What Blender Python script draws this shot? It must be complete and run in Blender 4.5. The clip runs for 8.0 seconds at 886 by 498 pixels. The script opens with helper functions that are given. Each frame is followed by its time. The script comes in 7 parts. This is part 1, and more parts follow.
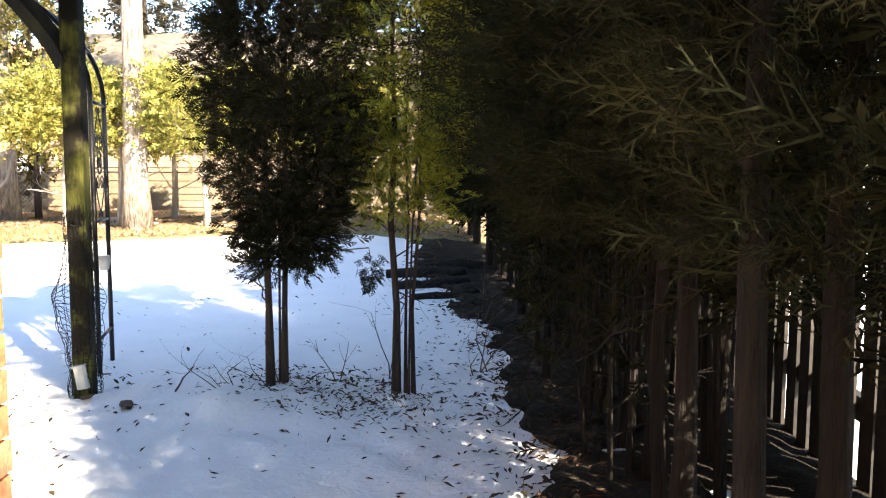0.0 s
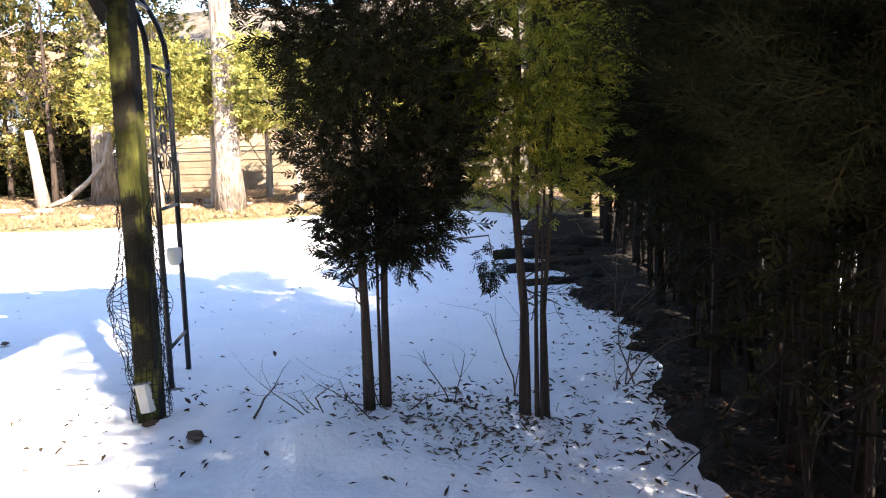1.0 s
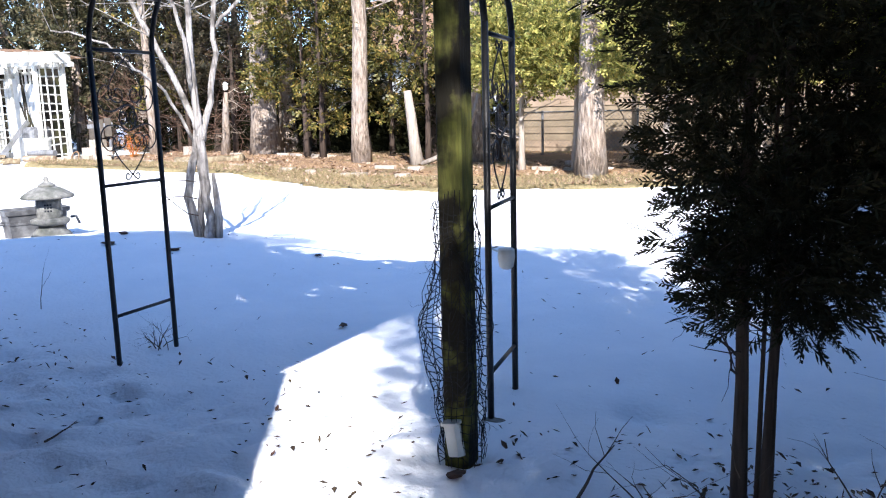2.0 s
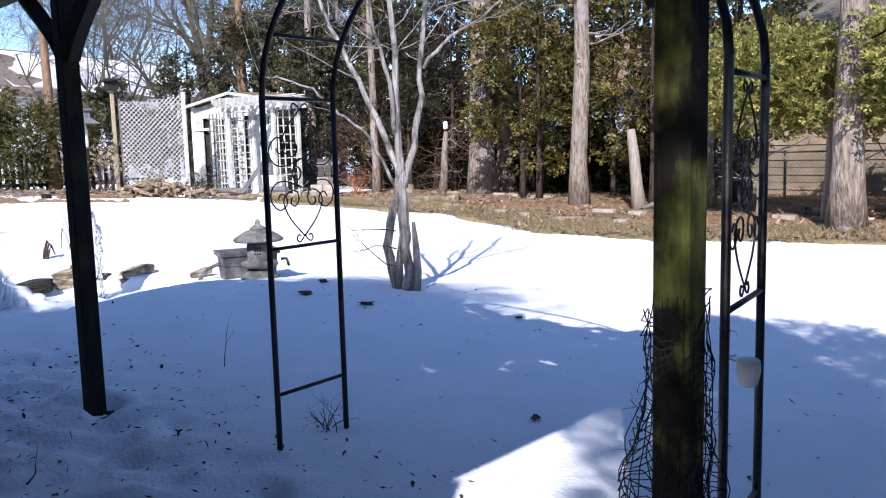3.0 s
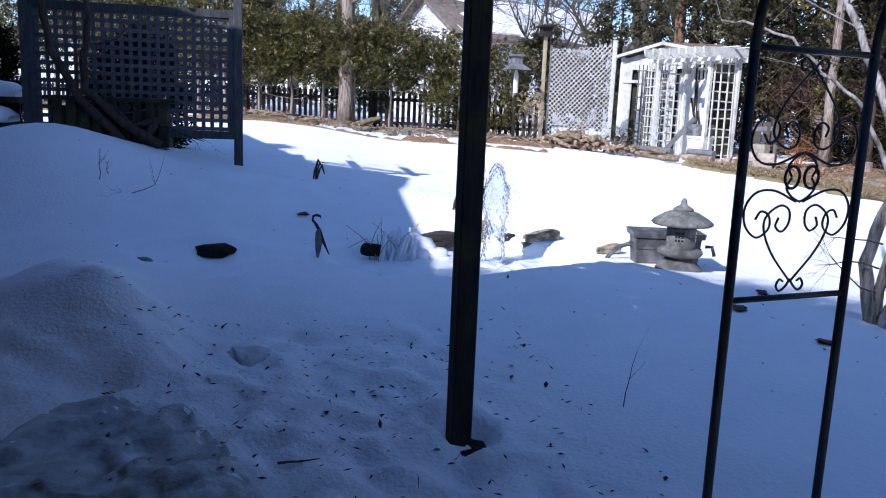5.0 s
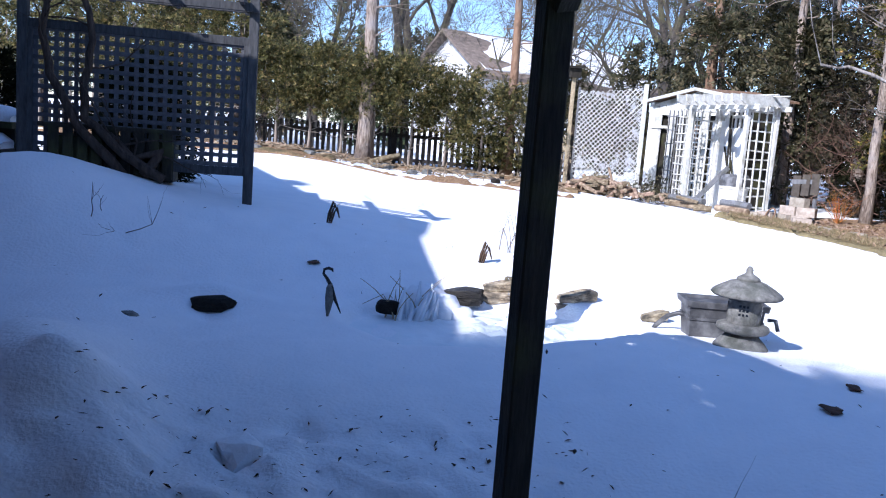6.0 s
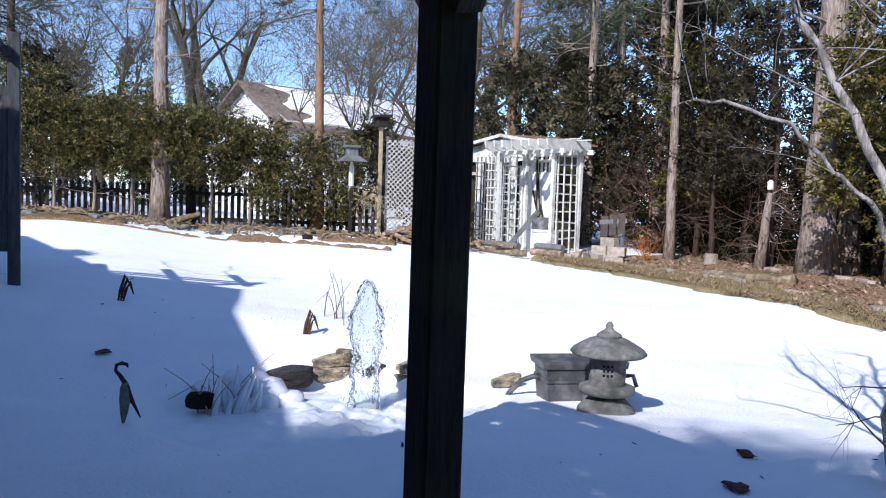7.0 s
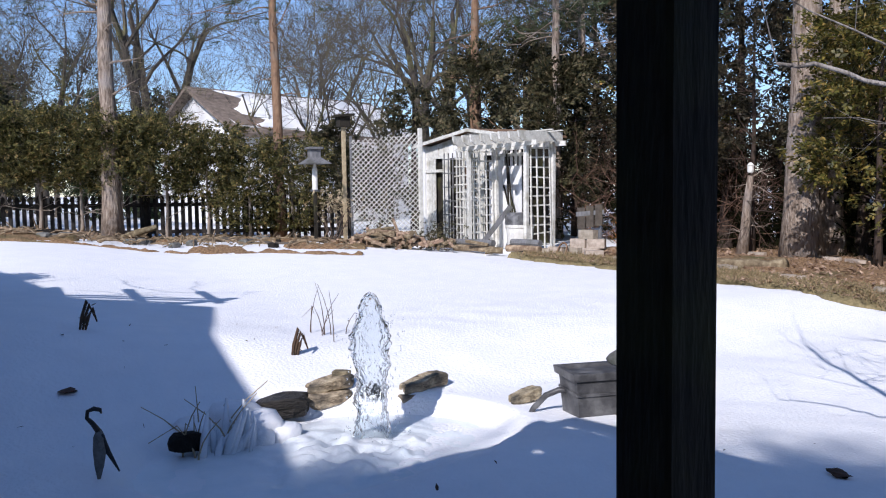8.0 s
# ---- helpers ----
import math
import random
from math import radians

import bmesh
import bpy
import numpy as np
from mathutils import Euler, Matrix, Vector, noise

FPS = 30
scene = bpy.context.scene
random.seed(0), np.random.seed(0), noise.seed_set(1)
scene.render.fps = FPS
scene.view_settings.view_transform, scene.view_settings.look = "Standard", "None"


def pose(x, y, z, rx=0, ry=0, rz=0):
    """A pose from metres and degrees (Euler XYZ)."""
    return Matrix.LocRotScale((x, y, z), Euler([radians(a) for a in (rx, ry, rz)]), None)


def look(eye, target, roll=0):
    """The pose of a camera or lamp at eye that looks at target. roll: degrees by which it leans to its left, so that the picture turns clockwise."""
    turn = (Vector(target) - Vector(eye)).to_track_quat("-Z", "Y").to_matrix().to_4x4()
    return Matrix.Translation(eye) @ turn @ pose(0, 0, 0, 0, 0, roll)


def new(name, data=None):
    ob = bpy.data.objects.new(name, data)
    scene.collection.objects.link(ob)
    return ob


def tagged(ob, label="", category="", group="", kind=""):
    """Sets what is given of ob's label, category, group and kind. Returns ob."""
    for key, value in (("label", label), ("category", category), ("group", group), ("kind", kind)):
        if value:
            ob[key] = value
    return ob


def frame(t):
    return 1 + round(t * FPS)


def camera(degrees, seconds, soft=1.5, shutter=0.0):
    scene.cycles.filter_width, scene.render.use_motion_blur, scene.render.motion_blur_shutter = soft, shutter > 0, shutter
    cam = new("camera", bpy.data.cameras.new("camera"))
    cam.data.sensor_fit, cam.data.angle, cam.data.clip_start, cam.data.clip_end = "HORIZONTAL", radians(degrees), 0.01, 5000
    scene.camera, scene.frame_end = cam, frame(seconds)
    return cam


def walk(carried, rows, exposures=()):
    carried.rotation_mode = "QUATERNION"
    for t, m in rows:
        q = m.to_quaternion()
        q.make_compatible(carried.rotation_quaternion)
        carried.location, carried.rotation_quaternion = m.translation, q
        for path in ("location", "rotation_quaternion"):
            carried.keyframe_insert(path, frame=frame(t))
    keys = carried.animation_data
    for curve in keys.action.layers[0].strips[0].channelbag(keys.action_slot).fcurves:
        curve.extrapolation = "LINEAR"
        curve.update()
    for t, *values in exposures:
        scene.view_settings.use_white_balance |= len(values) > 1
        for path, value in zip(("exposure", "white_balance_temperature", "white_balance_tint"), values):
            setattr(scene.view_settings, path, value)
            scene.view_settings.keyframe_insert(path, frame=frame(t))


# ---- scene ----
cam = camera(57.0, 8.0, soft=1.1)
PATH = [
    (0, (0.27, 0.227, 1.147), (0.176, 2.216, 0.959), 0.2),
    (0.5, (0.262, 0.7, 1.2), (0.026, 2.674, 0.986), -2.1),
    (1, (0.05, 1.108, 1.124), (-0.275, 3.065, 0.871), -1.7),
    (1.5, (-0.078, 1.506, 1.181), (-0.871, 3.305, 0.816), -1.8),
    (2, (-0.219, 1.934, 1.249), (-1.342, 3.554, 0.909), -1.5),
    (2.2, (-0.321, 2.062, 1.25), (-1.578, 3.59, 0.958), -1.2),
    (3.3, (-0.768, 2.73, 1.366), (-2.331, 3.952, 1.109), -1.7),
    (3.5, (-0.87, 2.806, 1.375), (-2.463, 3.985, 1.108), -1.6),
    (4, (-1.199, 2.935, 1.362), (-2.971, 3.807, 1.048), -1.1),
    (4.5, (-1.561, 3.025, 1.358), (-3.449, 3.585, 1.005), 0.3),
    (4.7, (-1.71, 3.081, 1.373), (-3.625, 3.529, 1.011), 0.9),
    (5.8, (-2.613, 3.108, 1.48), (-4.55, 3.479, 1.148), 4.1),
    (6, (-2.8, 3.137, 1.453), (-4.746, 3.505, 1.174), 4.4),
    (6.5, (-3.264, 3.192, 1.475), (-5.205, 3.633, 1.277), 2.9),
    (7, (-3.667, 3.199, 1.47), (-5.49, 4.01, 1.339), 2.0),
    (7.5, (-4.036, 3.169, 1.45), (-5.836, 4.03, 1.322), 0.8),
    (8, (-4.407, 3.155, 1.463), (-6.184, 4.064, 1.33), -0.8),
]
walk(cam, [(t, look(eye, target, roll)) for t, eye, target, roll in PATH], [(0, 2.78, 7600, 12), (1.0, 2.6, 7000, 16), (1.5, 2.2, 6600, 12), (2.0, 1.65, 5800, 14), (3.5, 0.45, 5600, 22), (4.0, 0.25, 5500, 26), (4.5, 0.35, 5300, 20), (6.0, 0.85, 5350, 19), (7.0, 0.42, 5600, 17), (8.0, 0.16, 5800, 18)])

# world, sun and exposure
TO_SUN = Vector((0.64, -0.77, 0.72)).normalized()
world = bpy.data.worlds.new("world")
scene.world = world
world.use_nodes = True
wn = world.node_tree.nodes
sky = wn.new("ShaderNodeTexSky")
sky.sky_type, sky.sun_disc = "NISHITA", False
sky.sun_elevation, sky.sun_rotation = math.asin(TO_SUN.z), math.atan2(TO_SUN.x, TO_SUN.y)
sky.altitude, sky.air_density, sky.dust_density, sky.ozone_density = 200, 1.0, 0.1, 3.0
world.node_tree.links.new(sky.outputs[0], wn["Background"].inputs[0])
wn["Background"].inputs[1].default_value = 0.12
sun = new("sun", bpy.data.lights.new("sun", "SUN"))
sun.data.energy, sun.data.angle, sun.data.color = 4.6, radians(0.53), (1.0, 0.93, 0.82)
sun.matrix_world = look(TO_SUN * 50, (0, 0, 0))


# ---------------------------------------------------------------- helpers
def vnoise(x, y, scale=1.0, seed=0):
    """Smooth value noise in 0..1 over arrays."""
    x, y = np.asarray(x, float) / scale, np.asarray(y, float) / scale
    tab = np.random.RandomState(seed).rand(256, 256)
    xi, yi = np.floor(x).astype(int), np.floor(y).astype(int)
    fx, fy = x - xi, y - yi
    fx, fy = fx * fx * (3 - 2 * fx), fy * fy * (3 - 2 * fy)
    a, b = tab[xi % 256, yi % 256], tab[(xi + 1) % 256, yi % 256]
    c, d = tab[xi % 256, (yi + 1) % 256], tab[(xi + 1) % 256, (yi + 1) % 256]
    return (a * (1 - fx) + b * fx) * (1 - fy) + (c * (1 - fx) + d * fx) * fy


def step(a, b, v):
    q = np.clip((np.asarray(v, float) - a) / (b - a), 0, 1)
    return q * q * (3 - 2 * q)


def bump(x, y, cx, cy, rx, ry):
    return np.exp(-(((x - cx) / rx) ** 2 + ((y - cy) / ry) ** 2))


class Geo:
    """Collects vertices and faces for one mesh."""

    def __init__(self):
        self.v, self.f = [], []

    def add(self, verts, faces):
        n = len(self.v)
        self.v += [tuple(map(float, p)) for p in verts]
        self.f += [tuple(i + n for i in f) for f in faces]
        return self

    def box(self, c, s, m=None, chamfer=0.0):
        """A box with centre c and size s; m turns it round its centre; chamfer cuts its long edges."""
        hx, hy, hz = s[0] / 2, s[1] / 2, s[2] / 2
        if chamfer:
            k = chamfer
            ring = [(-hx + k, -hy), (hx - k, -hy), (hx, -hy + k), (hx, hy - k), (hx - k, hy), (-hx + k, hy), (-hx, hy - k), (-hx, -hy + k)]
        else:
            ring = [(-hx, -hy), (hx, -hy), (hx, hy), (-hx, hy)]
        n = len(ring)
        vs = [Vector((a, b, z)) for z in (-hz, hz) for a, b in ring]
        if m is not None:
            vs = [m @ q for q in vs]
        vs = [q + Vector(c) for q in vs]
        fs = [tuple(range(n))[::-1], tuple(range(n, 2 * n))] + [(i, (i + 1) % n, n + (i + 1) % n, n + i) for i in range(n)]
        return self.add(vs, fs)

    def beam(self, a, b, w, h, chamfer=0.0, up=(0, 0, 1)):
        """A board from a to b, w wide and h high across."""
        a, b = Vector(a), Vector(b)
        z = (b - a).normalized()
        x = Vector(up).cross(z)
        if x.length < 1e-4:
            x = Vector((1, 0, 0))
        x.normalize()
        y = z.cross(x)
        m = Matrix((x, y, z)).transposed()
        return self.box((a + b) / 2, (w, h, (b - a).length), m, chamfer)

    def tube(self, pts, radii, sides=6, cap=True):
        pts = [Vector(p) for p in pts]
        n = len(pts)
        if not hasattr(radii, "__len__"):
            radii = [radii] * n
        ref = Vector((0.31, 0.17, 0.93))
        rows = []
        for i, p in enumerate(pts):
            d = (pts[min(i + 1, n - 1)] - pts[max(i - 1, 0)])
            d = d.normalized() if d.length > 1e-9 else Vector((0, 0, 1))
            x = ref - d * ref.dot(d)
            if x.length < 0.05:
                x = Vector((1, 0, 0)) - d * d.x
            x.normalize()
            ref = x
            y = d.cross(x)
            rows.append([p + (x * math.cos(q) + y * math.sin(q)) * radii[i] for q in [math.tau * k / sides for k in range(sides)]])
        vs = [q for r in rows for q in r]
        fs = [(i * sides + k, i * sides + (k + 1) % sides, (i + 1) * sides + (k + 1) % sides, (i + 1) * sides + k) for i in range(n - 1) for k in range(sides)]
        if cap:
            fs += [tuple(range(sides))[::-1], tuple(range((n - 1) * sides, n * sides))]
        return self.add(vs, fs)

    def lathe(self, profile, c=(0, 0, 0), sides=16, power=1.0):
        """Turn (radius, height) pairs round the upright axis; the ends are closed."""
        vs = [(c[0] + r * math.cos(math.tau * k / sides), c[1] + r * math.sin(math.tau * k / sides), c[2] + z) for r, z in profile for k in range(sides)]
        n = len(profile)
        fs = [(i * sides + k, i * sides + (k + 1) % sides, (i + 1) * sides + (k + 1) % sides, (i + 1) * sides + k) for i in range(n - 1) for k in range(sides)]
        fs += [tuple(range(sides))[::-1], tuple(range((n - 1) * sides, n * sides))]
        return self.add(vs, fs)

    def stone(self, c, s, rng, turn=0.0, rough=0.16):
        """A rough stone: a squashed, dented ball."""
        bm = bmesh.new()
        bmesh.ops.create_icosphere(bm, subdivisions=2, radius=1.0)
        off = Vector((rng.random() * 50, rng.random() * 50, rng.random() * 50))
        m = Matrix.Rotation(turn, 3, "Z")
        vs = []
        for q in bm.verts:
            p = q.co.copy()
            p = Vector([math.copysign(abs(e) ** 0.62, e) for e in p])
            p *= 1 + rough * noise.noise(p * 1.7 + off) * 2
            vs.append(m @ Vector((p.x * s[0] / 2, p.y * s[1] / 2, p.z * s[2] / 2)) + Vector(c))
        fs = [[q.index for q in f.verts] for f in bm.faces]
        bm.free()
        return self.add(vs, fs)

    def mesh(self, name, smooth=False):
        me = bpy.data.meshes.new(name)
        me.from_pydata(self.v, [], self.f)
        if smooth:
            me.polygons.foreach_set("use_smooth", [True] * len(me.polygons))
        return me


def tri_mesh(name, verts, faces, smooth=False):
    """A mesh from arrays of vertices (n, 3) and equal-sided faces (m, k)."""
    verts, faces = np.asarray(verts, np.float32), np.asarray(faces, np.int32)
    me = bpy.data.meshes.new(name)
    k = faces.shape[1]
    me.vertices.add(len(verts))
    me.vertices.foreach_set("co", verts.ravel())
    me.loops.add(faces.size)
    me.loops.foreach_set("vertex_index", faces.ravel())
    me.polygons.add(len(faces))
    me.polygons.foreach_set("loop_start", np.arange(0, faces.size, k, dtype=np.int32))
    me.polygons.foreach_set("use_smooth", np.full(len(faces), smooth))
    me.update(calc_edges=True)
    return me


def part(name, geo, material, parent=None, label="", smooth=False):
    """One mesh object under a thing or a part; geo is a Geo or a mesh."""
    me = geo.mesh(name, smooth) if isinstance(geo, Geo) else geo
    if not me.materials:
        me.materials.append(material)
    ob = new(name, me)
    if parent is not None:
        ob.parent = parent
        ob.matrix_parent_inverse = Matrix.Identity(4)
    if label:
        tagged(ob, label)
    return ob


def thing(name, m, label, category, group="", kind=""):
    ob = new(name)
    ob.empty_display_size = 0.2
    ob.matrix_world = m if isinstance(m, Matrix) else Matrix.Translation(m)
    return tagged(ob, label, category, group, kind)


# ---------------------------------------------------------------- materials
def mat(name, cols, scale=8.0, detail=6.0, rough=0.8, bump_amt=0.3, bump_scale=None, stretch=(1, 1, 1), rand=0.0, island=0.0,
        stain=None, stain_scale=1.2, stain_cut=(0.5, 0.68), metallic=0.0, spec=0.3, translucent=0.0, dist=0.01):
    """A grained surface: cols are ramped by noise at two scales, with stains, relief and a spread from piece to piece."""
    m = bpy.data.materials.new(name)
    m.use_nodes = True
    t = m.node_tree
    nd, ln = t.nodes, t.links.new
    b = nd["Principled BSDF"]
    b.inputs["Roughness"].default_value, b.inputs["Metallic"].default_value = rough, metallic
    b.inputs["Specular IOR Level"].default_value = spec
    co = nd.new("ShaderNodeTexCoord")
    mp = nd.new("ShaderNodeMapping")
    mp.inputs["Scale"].default_value = stretch
    ln(co.outputs["Object"], mp.inputs[0])
    n1 = nd.new("ShaderNodeTexNoise")
    n1.inputs["Scale"].default_value, n1.inputs["Detail"].default_value = scale, detail
    n1.inputs["Roughness"].default_value = 0.65
    ln(mp.outputs[0], n1.inputs["Vector"])
    ramp = nd.new("ShaderNodeValToRGB")
    el = ramp.color_ramp.elements
    ps = np.linspace(0.32, 0.68, len(cols))
    while len(el) < len(cols):
        el.new(0.5)
    for e, p, c in zip(el, ps, cols):
        e.position, e.color = p, (*c, 1)
    ln(n1.outputs[0], ramp.inputs[0])
    col = ramp.outputs[0]
    if stain:
        n2 = nd.new("ShaderNodeTexNoise")
        n2.inputs["Scale"].default_value, n2.inputs["Detail"].default_value = stain_scale, 5
        ln(co.outputs["Object"], n2.inputs["Vector"])
        mr = nd.new("ShaderNodeMapRange")
        mr.inputs["From Min"].default_value, mr.inputs["From Max"].default_value = stain_cut
        ln(n2.outputs[0], mr.inputs["Value"])
        mx = nd.new("ShaderNodeMix")
        mx.data_type = "RGBA"
        ln(mr.outputs[0], mx.inputs[0])
        ln(col, mx.inputs[6])
        mx.inputs[7].default_value = (*stain, 1)
        col = mx.outputs[2]
    for amount, source in ((rand, ("ShaderNodeObjectInfo", "Random")), (island, ("ShaderNodeNewGeometry", "Random Per Island"))):
        if amount:
            oi = nd.new(source[0])
            mr = nd.new("ShaderNodeMapRange")
            mr.inputs["To Min"].default_value, mr.inputs["To Max"].default_value = 1 - amount, 1 + amount
            ln(oi.outputs[source[1]], mr.inputs["Value"])
            hs = nd.new("ShaderNodeHueSaturation")
            ln(mr.outputs[0], hs.inputs["Value"])
            mh = nd.new("ShaderNodeMapRange")
            mh.inputs["To Min"].default_value, mh.inputs["To Max"].default_value = 0.5 + amount * 0.06, 0.5 - amount * 0.06
            ln(oi.outputs[source[1]], mh.inputs["Value"])
            ln(mh.outputs[0], hs.inputs["Hue"])
            ln(col, hs.inputs["Color"])
            col = hs.outputs[0]
    ln(col, b.inputs["Base Color"])
    if bump_amt:
        n3 = nd.new("ShaderNodeTexNoise")
        n3.inputs["Scale"].default_value, n3.inputs["Detail"].default_value = bump_scale or scale * 2.5, 5
        ln(mp.outputs[0], n3.inputs["Vector"])
        bp = nd.new("ShaderNodeBump")
        bp.inputs["Strength"].default_value, bp.inputs["Distance"].default_value = bump_amt, dist
        ln(n3.outputs[0], bp.inputs["Height"])
        ln(bp.outputs[0], b.inputs["Normal"])
    if translucent:
        tr = nd.new("ShaderNodeBsdfTranslucent")
        ln(col, tr.inputs[0])
        ms = nd.new("ShaderNodeMixShader")
        ms.inputs[0].default_value = translucent
        ln(b.outputs[0], ms.inputs[1])
        ln(tr.outputs[0], ms.inputs[2])
        ln(ms.outputs[0], nd["Material Output"].inputs["Surface"])
    return m


SNOW = mat("snow", [(0.84, 0.85, 0.86), (0.9, 0.9, 0.9)], 3.0, 4, 0.75, 0.5, 38.0, spec=0.25, dist=0.02)
ICE = mat("pond_ice", [(0.72, 0.78, 0.8), (0.86, 0.88, 0.88)], 2.5, 5, 0.35, 0.4, 30.0, spec=0.5)
ICY = mat("icy_white", [(0.7, 0.74, 0.78), (0.86, 0.87, 0.88)], 9.0, 4, 0.25, 0.3, 40.0, spec=0.5)
CLUMP_SNOW = mat("clumped_snow", [(0.8, 0.81, 0.82), (0.9, 0.9, 0.9)], 9.0, 4, 0.7, 0.5, 60.0, spec=0.3)
MULCH = mat("needle_mulch", [(0.11, 0.062, 0.032), (0.3, 0.185, 0.095), (0.47, 0.32, 0.18)], 26.0, 8, 0.95, 0.9, 90.0, stain=(0.13, 0.12, 0.05), stain_scale=0.7, dist=0.03)
GRASS = mat("winter_grass", [(0.13, 0.105, 0.05), (0.32, 0.245, 0.13)], 30.0, 6, 0.9, 0.6, 80.0, island=0.35)
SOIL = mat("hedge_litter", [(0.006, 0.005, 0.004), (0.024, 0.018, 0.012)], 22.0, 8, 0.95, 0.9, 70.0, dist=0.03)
LEAF_DEAD = mat("dead_leaf", [(0.03, 0.02, 0.012), (0.09, 0.055, 0.03)], 30.0, 4, 0.8, 0.3, island=0.5)
BRICK = mat("brick", [(0.32, 0.13, 0.06), (0.5, 0.26, 0.13)], 18.0, 6, 0.9, 0.5, 70.0, rand=0.3, stain=(0.36, 0.2, 0.1), stain_scale=5)
MORTAR = mat("mortar", [(0.3, 0.28, 0.25), (0.45, 0.42, 0.38)], 30.0, 5, 0.95, 0.5)
# Dark blotches paint leaf-shade dapples over the real moss green.
POST_WOOD = mat("shade_dappled_mossy_wood", [(0.035, 0.032, 0.01), (0.11, 0.11, 0.024), (0.2, 0.2, 0.04)], 7.0, 7, 0.85, 0.6, 30.0, stretch=(3.5, 3.5, 0.5),
                stain=(0.016, 0.013, 0.007), stain_scale=6.0, stain_cut=(0.43, 0.53))
DARK_WOOD = mat("dark_timber", [(0.012, 0.01, 0.007), (0.035, 0.029, 0.02)], 9.0, 7, 0.8, 0.5, 30.0, stretch=(3, 3, 0.5), stain=(0.06, 0.06, 0.02), stain_scale=2.5)
GREY_WOOD = mat("weathered_wood", [(0.1, 0.1, 0.105), (0.2, 0.2, 0.2)], 10.0, 7, 0.85, 0.5, 40.0, stretch=(3, 3, 0.6), rand=0.12, stain=(0.1, 0.1, 0.09), stain_scale=3)
SLAT_WOOD = mat("screen_slat", [(0.06, 0.06, 0.066), (0.12, 0.12, 0.128)], 12.0, 6, 0.85, 0.4, 40.0, rand=0.18)
WHITE_WOOD = mat("peeling_white_paint", [(0.48, 0.47, 0.42), (0.72, 0.71, 0.65)], 14.0, 6, 0.75, 0.35, 40.0, rand=0.1, stain=(0.36, 0.34, 0.27), stain_scale=4.0, stain_cut=(0.52, 0.72))
LATTICE_WHITE = mat("white_lattice_paint", [(0.55, 0.54, 0.48), (0.75, 0.74, 0.68)], 14.0, 6, 0.75, 0.3, 40.0, rand=0.1, stain=(0.42, 0.4, 0.34), stain_scale=3.0, stain_cut=(0.56, 0.74))
FENCE_WOOD = mat("black_fence_wood", [(0.012, 0.011, 0.01), (0.04, 0.035, 0.03)], 10.0, 6, 0.85, 0.4, rand=0.3)
METAL_BLACK = mat("black_metal", [(0.012, 0.012, 0.013), (0.03, 0.028, 0.027)], 40.0, 5, 0.45, 0.2, metallic=0.3, stain=(0.06, 0.03, 0.02), stain_scale=12, stain_cut=(0.6, 0.75), spec=0.5)
BARK_GREY = mat("grey_bark", [(0.07, 0.06, 0.05), (0.3, 0.27, 0.24), (0.5, 0.47, 0.44)], 9.0, 8, 0.9, 1.0, 22.0, stretch=(3, 3, 0.35), stain=(0.07, 0.06, 0.05), stain_scale=6.0, dist=0.02)
BARK_PINE = mat("pine_bark", [(0.09, 0.065, 0.048), (0.27, 0.21, 0.16), (0.44, 0.37, 0.3)], 8.0, 8, 0.95, 1.0, 16.0, stretch=(2.5, 2.5, 0.55), stain=(0.3, 0.26, 0.23), stain_scale=2.5, dist=0.05)
BARK_ORANGE = mat("scots_pine_bark", [(0.15, 0.085, 0.05), (0.3, 0.19, 0.115)], 8.0, 8, 0.9, 0.8, 18.0, stretch=(2, 2, 0.6), stain=(0.22, 0.17, 0.13), stain_scale=2.0, dist=0.04)
BARK_CEDAR = mat("cedar_bark", [(0.03, 0.021, 0.016), (0.09, 0.064, 0.048)], 8.0, 8, 0.95, 0.8, 22.0, stretch=(4, 4, 0.4), dist=0.02)
# Hedge shade is put into this darkened copy of the cedar bark.
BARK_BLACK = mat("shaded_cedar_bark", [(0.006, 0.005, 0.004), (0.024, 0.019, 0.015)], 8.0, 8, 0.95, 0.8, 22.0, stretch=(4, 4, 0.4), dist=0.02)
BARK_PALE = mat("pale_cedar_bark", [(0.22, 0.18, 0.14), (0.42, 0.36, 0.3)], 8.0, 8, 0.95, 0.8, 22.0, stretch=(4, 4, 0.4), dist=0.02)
BARK_BARE = mat("bare_tree_bark", [(0.04, 0.034, 0.028), (0.12, 0.1, 0.08)], 6.0, 6, 0.9, 0.5, 18.0, stain=(0.15, 0.14, 0.06), stain_scale=1.0)
TWIG = mat("twig", [(0.06, 0.04, 0.03), (0.15, 0.11, 0.08)], 20.0, 4, 0.9, 0.2)
TWIG_RED = mat("reddish_twig", [(0.07, 0.038, 0.026), (0.16, 0.095, 0.062)], 20.0, 4, 0.9, 0.2)
# Ramp darks stand for shaded gaps between clumps, its brights for highlights.
CEDAR = mat("cedar_foliage", [(0.014, 0.018, 0.007), (0.1, 0.098, 0.03), (0.33, 0.27, 0.09)], 8.0, 5, 0.5, 0.0, island=0.7, translucent=0.25)
# Sunlight on the eastern back cedars is put into this brightened gold.
CEDAR_GOLD = mat("sunlit_gold_cedar_foliage", [(0.07, 0.08, 0.02), (0.31, 0.3, 0.07), (0.5, 0.45, 0.14)], 9.0, 5, 0.5, 0.0, island=0.55, translucent=0.4)
